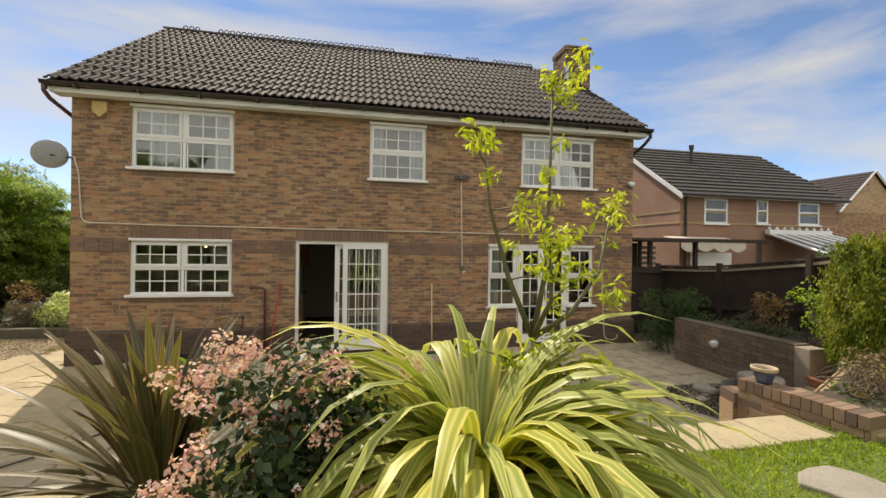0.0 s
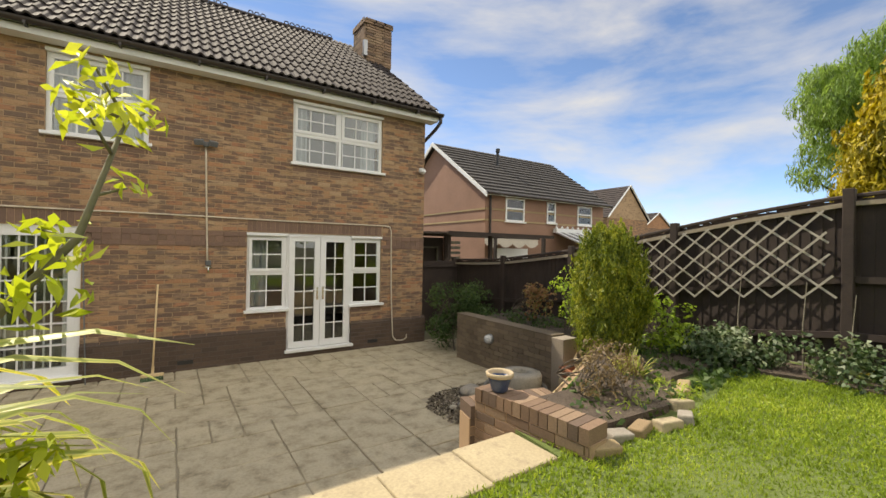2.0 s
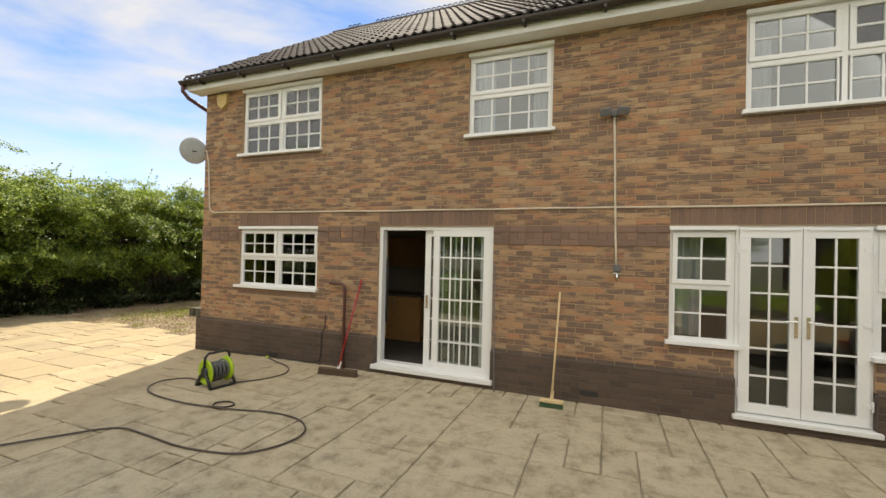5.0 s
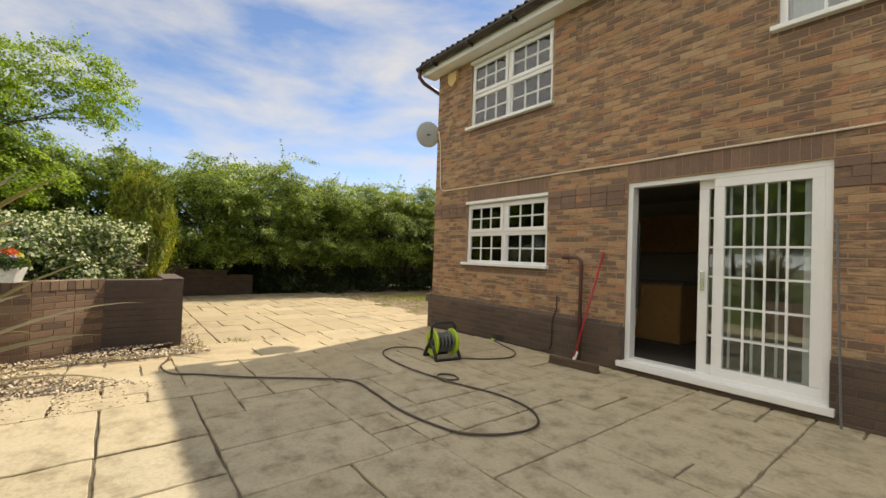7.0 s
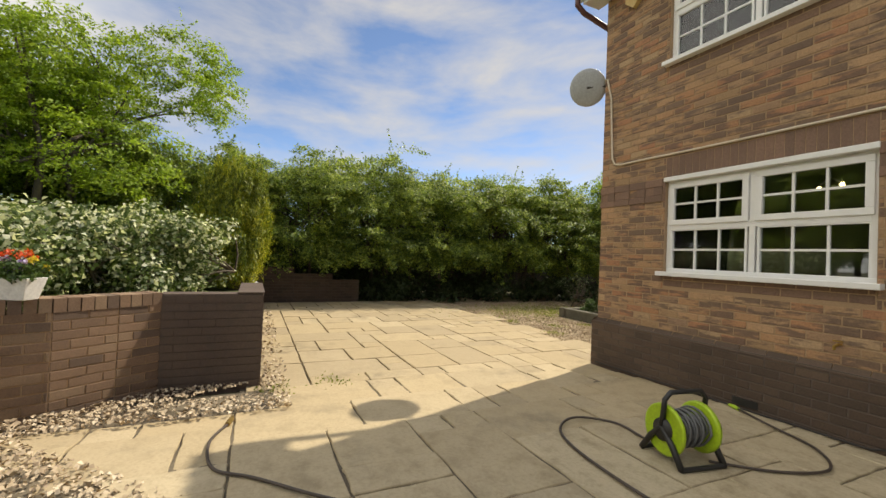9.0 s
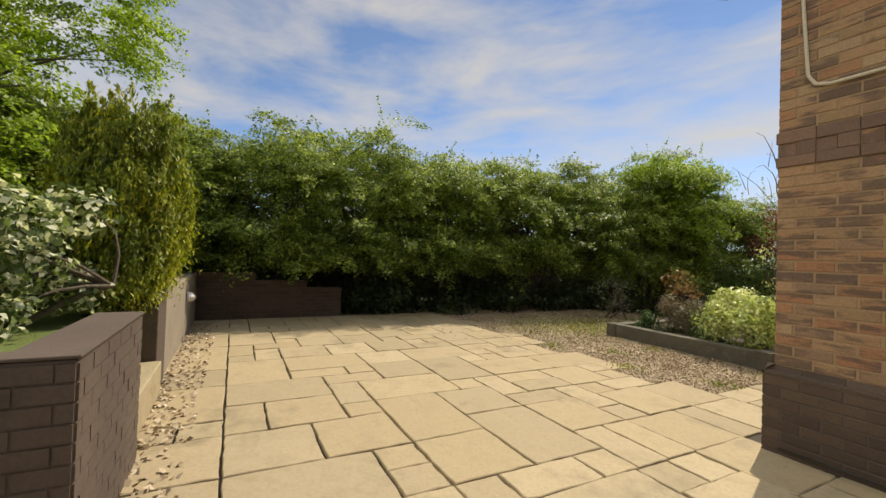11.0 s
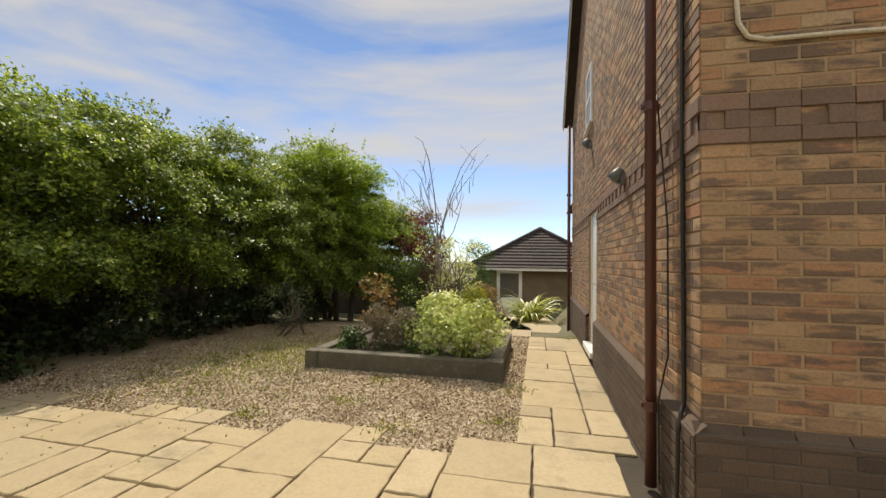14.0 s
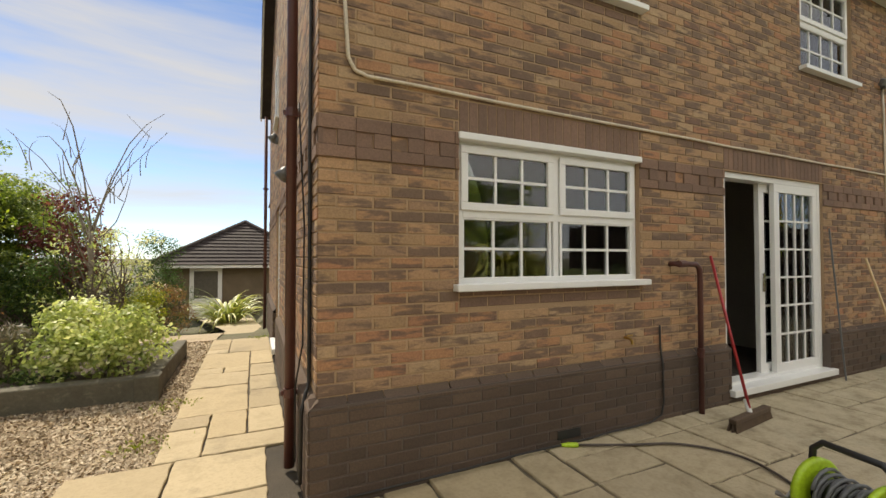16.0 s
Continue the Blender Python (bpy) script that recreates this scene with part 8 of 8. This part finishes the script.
tagged(part("path", Geo().face((-5.66, 13.9, -0.075), (-4.75, 13.9, -0.075), (-4.75, 18.0, ground_z(-5, 18) + 0.01), (-5.66, 18.0, ground_z(-5, 18) + 0.01)).face((-5.66, 18.0, ground_z(-5, 18) + 0.01), (-4.75, 18.0, ground_z(-5, 18) + 0.01), (-5.2, 25.3, ground_z(-5, 25) + 0.01), (-7.2, 25.3, ground_z(-5, 25) + 0.01)), "coping_stone"), "pale paved path down to the garage", "path", kind="structure")

rng = np.random.default_rng(80)
bt = thing("bare_tree", (-8.1, 17.0, ground_z(-8.1, 17.0)), "small bare-topped tree with pale thin branches", "tree")
g = Geo()
bz = ground_z(-8.1, 17.0)
g.tube([(-8.1, 17, bz - 0.05), (-8.12, 17, bz + 1.2), (-8.15, 17.0, bz + 2.4)], [0.07, 0.055, 0.04], 8)
for i in range(10):
    a = rng.uniform(0, 2 * math.pi)
    z0 = bz + rng.uniform(1.4, 2.5)
    L = rng.uniform(1.3, 2.9)
    e = (-8.15 + math.cos(a) * L * 0.5, 17 + math.sin(a) * L * 0.4, z0 + L)
    limb(g, (-8.13, 17, z0), e, 0.018, 0.004, rng, 0.14)
    for _ in range(3):
        t = rng.uniform(0.3, 0.8)
        s = tuple(np.array((-8.13, 17, z0)) * (1 - t) + np.array(e) * t)
        limb(g, s, (s[0] + rng.normal(0, 0.25), s[1] + rng.normal(0, 0.25), s[2] + rng.uniform(0.3, 0.7)), 0.01, 0.003, rng, 0.1)
part("trunk", g, "pale_bark", bt, smooth=True)
tree("garden_tree", (-8.9, 18.4, ground_z(-9, 18)), "dark copper-red leaved ornamental tree", blob_clumps(rng, 30, 0.8, 0.8, 1.5, 3.3, 0.16, 0.34), "copper_leaf", 1300, 0.09, 0.05, 81, 0.04, stems=3)
tree("shrub", (-7.9, 16.3, ground_z(-8, 16)), "pale airy shrub with cream young leaves", blob_clumps(rng, 36, 0.75, 0.6, 0.3, 2.0, 0.12, 0.25), "variegated", 420, 0.07, 0.04, 82, 0.03, category="shrub", stems=3)
tree("shrub", (-7.75, 18.0, ground_z(-7.75, 18)), "open shrub with pale cream blossom on its branches", blob_clumps(rng, 46, 0.75, 0.6, 0.8, 2.6, 0.1, 0.2), "cream_blossom", 1500, 0.06, 0.04, 92, 0.035, category="shrub", stems=3)
tree("shrub", (-7.75, 21.6, ground_z(-7.75, 21.6)), "dark green clipped evergreen dome", blob_clumps(rng, 60, 0.75, 0.75, 0.3, 3.0, 0.25, 0.4, 0.3), "shrub_leaf", 1300, 0.06, 0.035, 93, 0.05, category="shrub")
tree("shrub", (-7.35, 17.6, ground_z(-7.35, 17.6)), "low yellow-green spreading conifer shrub", blob_clumps(rng, 40, 0.6, 0.6, 0.1, 1.0, 0.14, 0.24), "green_conifer", 2200, 0.06, 0.03, 94, 0.03, category="shrub")
tree("shrub", (-9.2, 17.0, ground_z(-9.2, 17)), "dark green shrubs below the copper tree", blob_clumps(rng, 50, 0.9, 0.7, 0.2, 1.7, 0.2, 0.36), "shrub_leaf", 1300, 0.06, 0.035, 95, 0.03, category="shrub", stems=2)
tree("shrub", (-7.2, 19.5, ground_z(-7, 19)), "rust-orange and green shrub beside the garage path", blob_clumps(rng, 34, 0.6, 0.6, 0.1, 1.3, 0.15, 0.28), "orange_leaf", 1100, 0.07, 0.03, 83, 0.03, category="shrub", stems=2)
tree("shrub", (-8.8, 20.5, ground_z(-8, 20)), "dark green evergreen shrub near the garage", blob_clumps(rng, 34, 0.8, 0.8, 0.2, 1.9, 0.2, 0.35), "shrub_leaf", 900, 0.08, 0.04, 84, 0.04, category="shrub")
tree("shrub", (-10.2, 13.2, ground_z(-10, 13)), "straggling silvery shrub under the hedge", blob_clumps(rng, 24, 0.5, 0.6, 0.1, 0.9, 0.1, 0.22), "ivy", 900, 0.07, 0.025, 85, 0.02, category="shrub", stems=3)
cl = []
for _ in range(260):
    a, t = rng.uniform(0, 2 * math.pi), rng.random()
    k = 2.3 * math.sqrt(rng.random())
    top = 8.4 - 0.5 * k
    cl.append((math.cos(a) * k, math.sin(a) * k, top - t * rng.uniform(2.0, 4.2), rng.uniform(0.25, 0.5)))
tree("willow", (17.8, 3.0, -0.05), "tall weeping willow with drooping pale green foliage", cl, "willow_leaf", 1100, 0.24, 0.035, 86, 0.16, droop=4.0)
rng = np.random.default_rng(87)
tree("shrub", (9.35, 6.05, 0.0), "clipped dark green dome shrub behind the fence", blob_clumps(rng, 60, 0.30, 0.30, 1.2, 2.22, 0.2, 0.28), "shrub_leaf", 900, 0.07, 0.04, 88, 0.05, category="shrub")
for i, (x, y, h) in enumerate(((9.4, 3.6, 2.75), (9.8, 1.8, 2.95), (9.9, 0.0, 3.1))):
    tree("shrub", (x, y, -0.05), "green hedge top showing over the fence", blob_clumps(rng, 30, 0.55, 0.9, 1.0, h - 0.2, 0.2, 0.32), "bright_leaf" if i % 2 == 0 else "hedge_leaf", 900, 0.08, 0.045, 90 + i, 0.04, category="shrub", group="hedge behind the fence", stems=2)
# boundary trees behind the lawn
for i, (x, y, s) in enumerate(((-8.0, -9.5, 1.4), (-4.5, -9.0, 1.3), (-1.0, -9.5, 1.35), (2.5, -9.0, 1.3), (6.0, -9.5, 1.3), (-11.5, -3.5, 1.5), (-14.0, -1.2, 1.4), (-10.0, -7.0, 1.5), (-7.5, -2.5, 0.8))):
    copy_thing(first[i % 3], Matrix.Translation((x, y, 0.65 if x > -13 else -0.1)) @ Matrix.Rotation(radians(90), 4, "Z") @ Matrix.Scale(s, 4))

# kitchen lamp with two lit bulbs
m, n, l, b = nodes_of("warm_bulb")
b.inputs["Emission Color"].default_value, b.inputs["Emission Strength"].default_value = (1.0, 0.72, 0.38, 1), 4.0
MATS["warm_bulb"] = m
kl = thing("kitchen_light", (-2.7, 9.5, 2.5), "twin spotlight bar with warm lit bulbs under the kitchen ceiling", "ceiling light")
part("bar", Geo().tube([(-2.7, 9.5, 2.5), (-2.7, 9.5, 2.2), (-2.62, 9.5, 2.16)], 0.012, 8).tube([(-2.7, 9.5, 2.2), (-2.78, 9.5, 2.14)], 0.012, 8), "steel", kl)
for x, z in ((-2.79, 2.10), (-2.61, 2.12)):
    part("bulb", Geo().lathe([(0.0, -0.022), (0.016, -0.016), (0.022, 0.0), (0.014, 0.02), (0.0, 0.026)], 12, (x, 9.5, z)), "warm_bulb", kl, smooth=True)
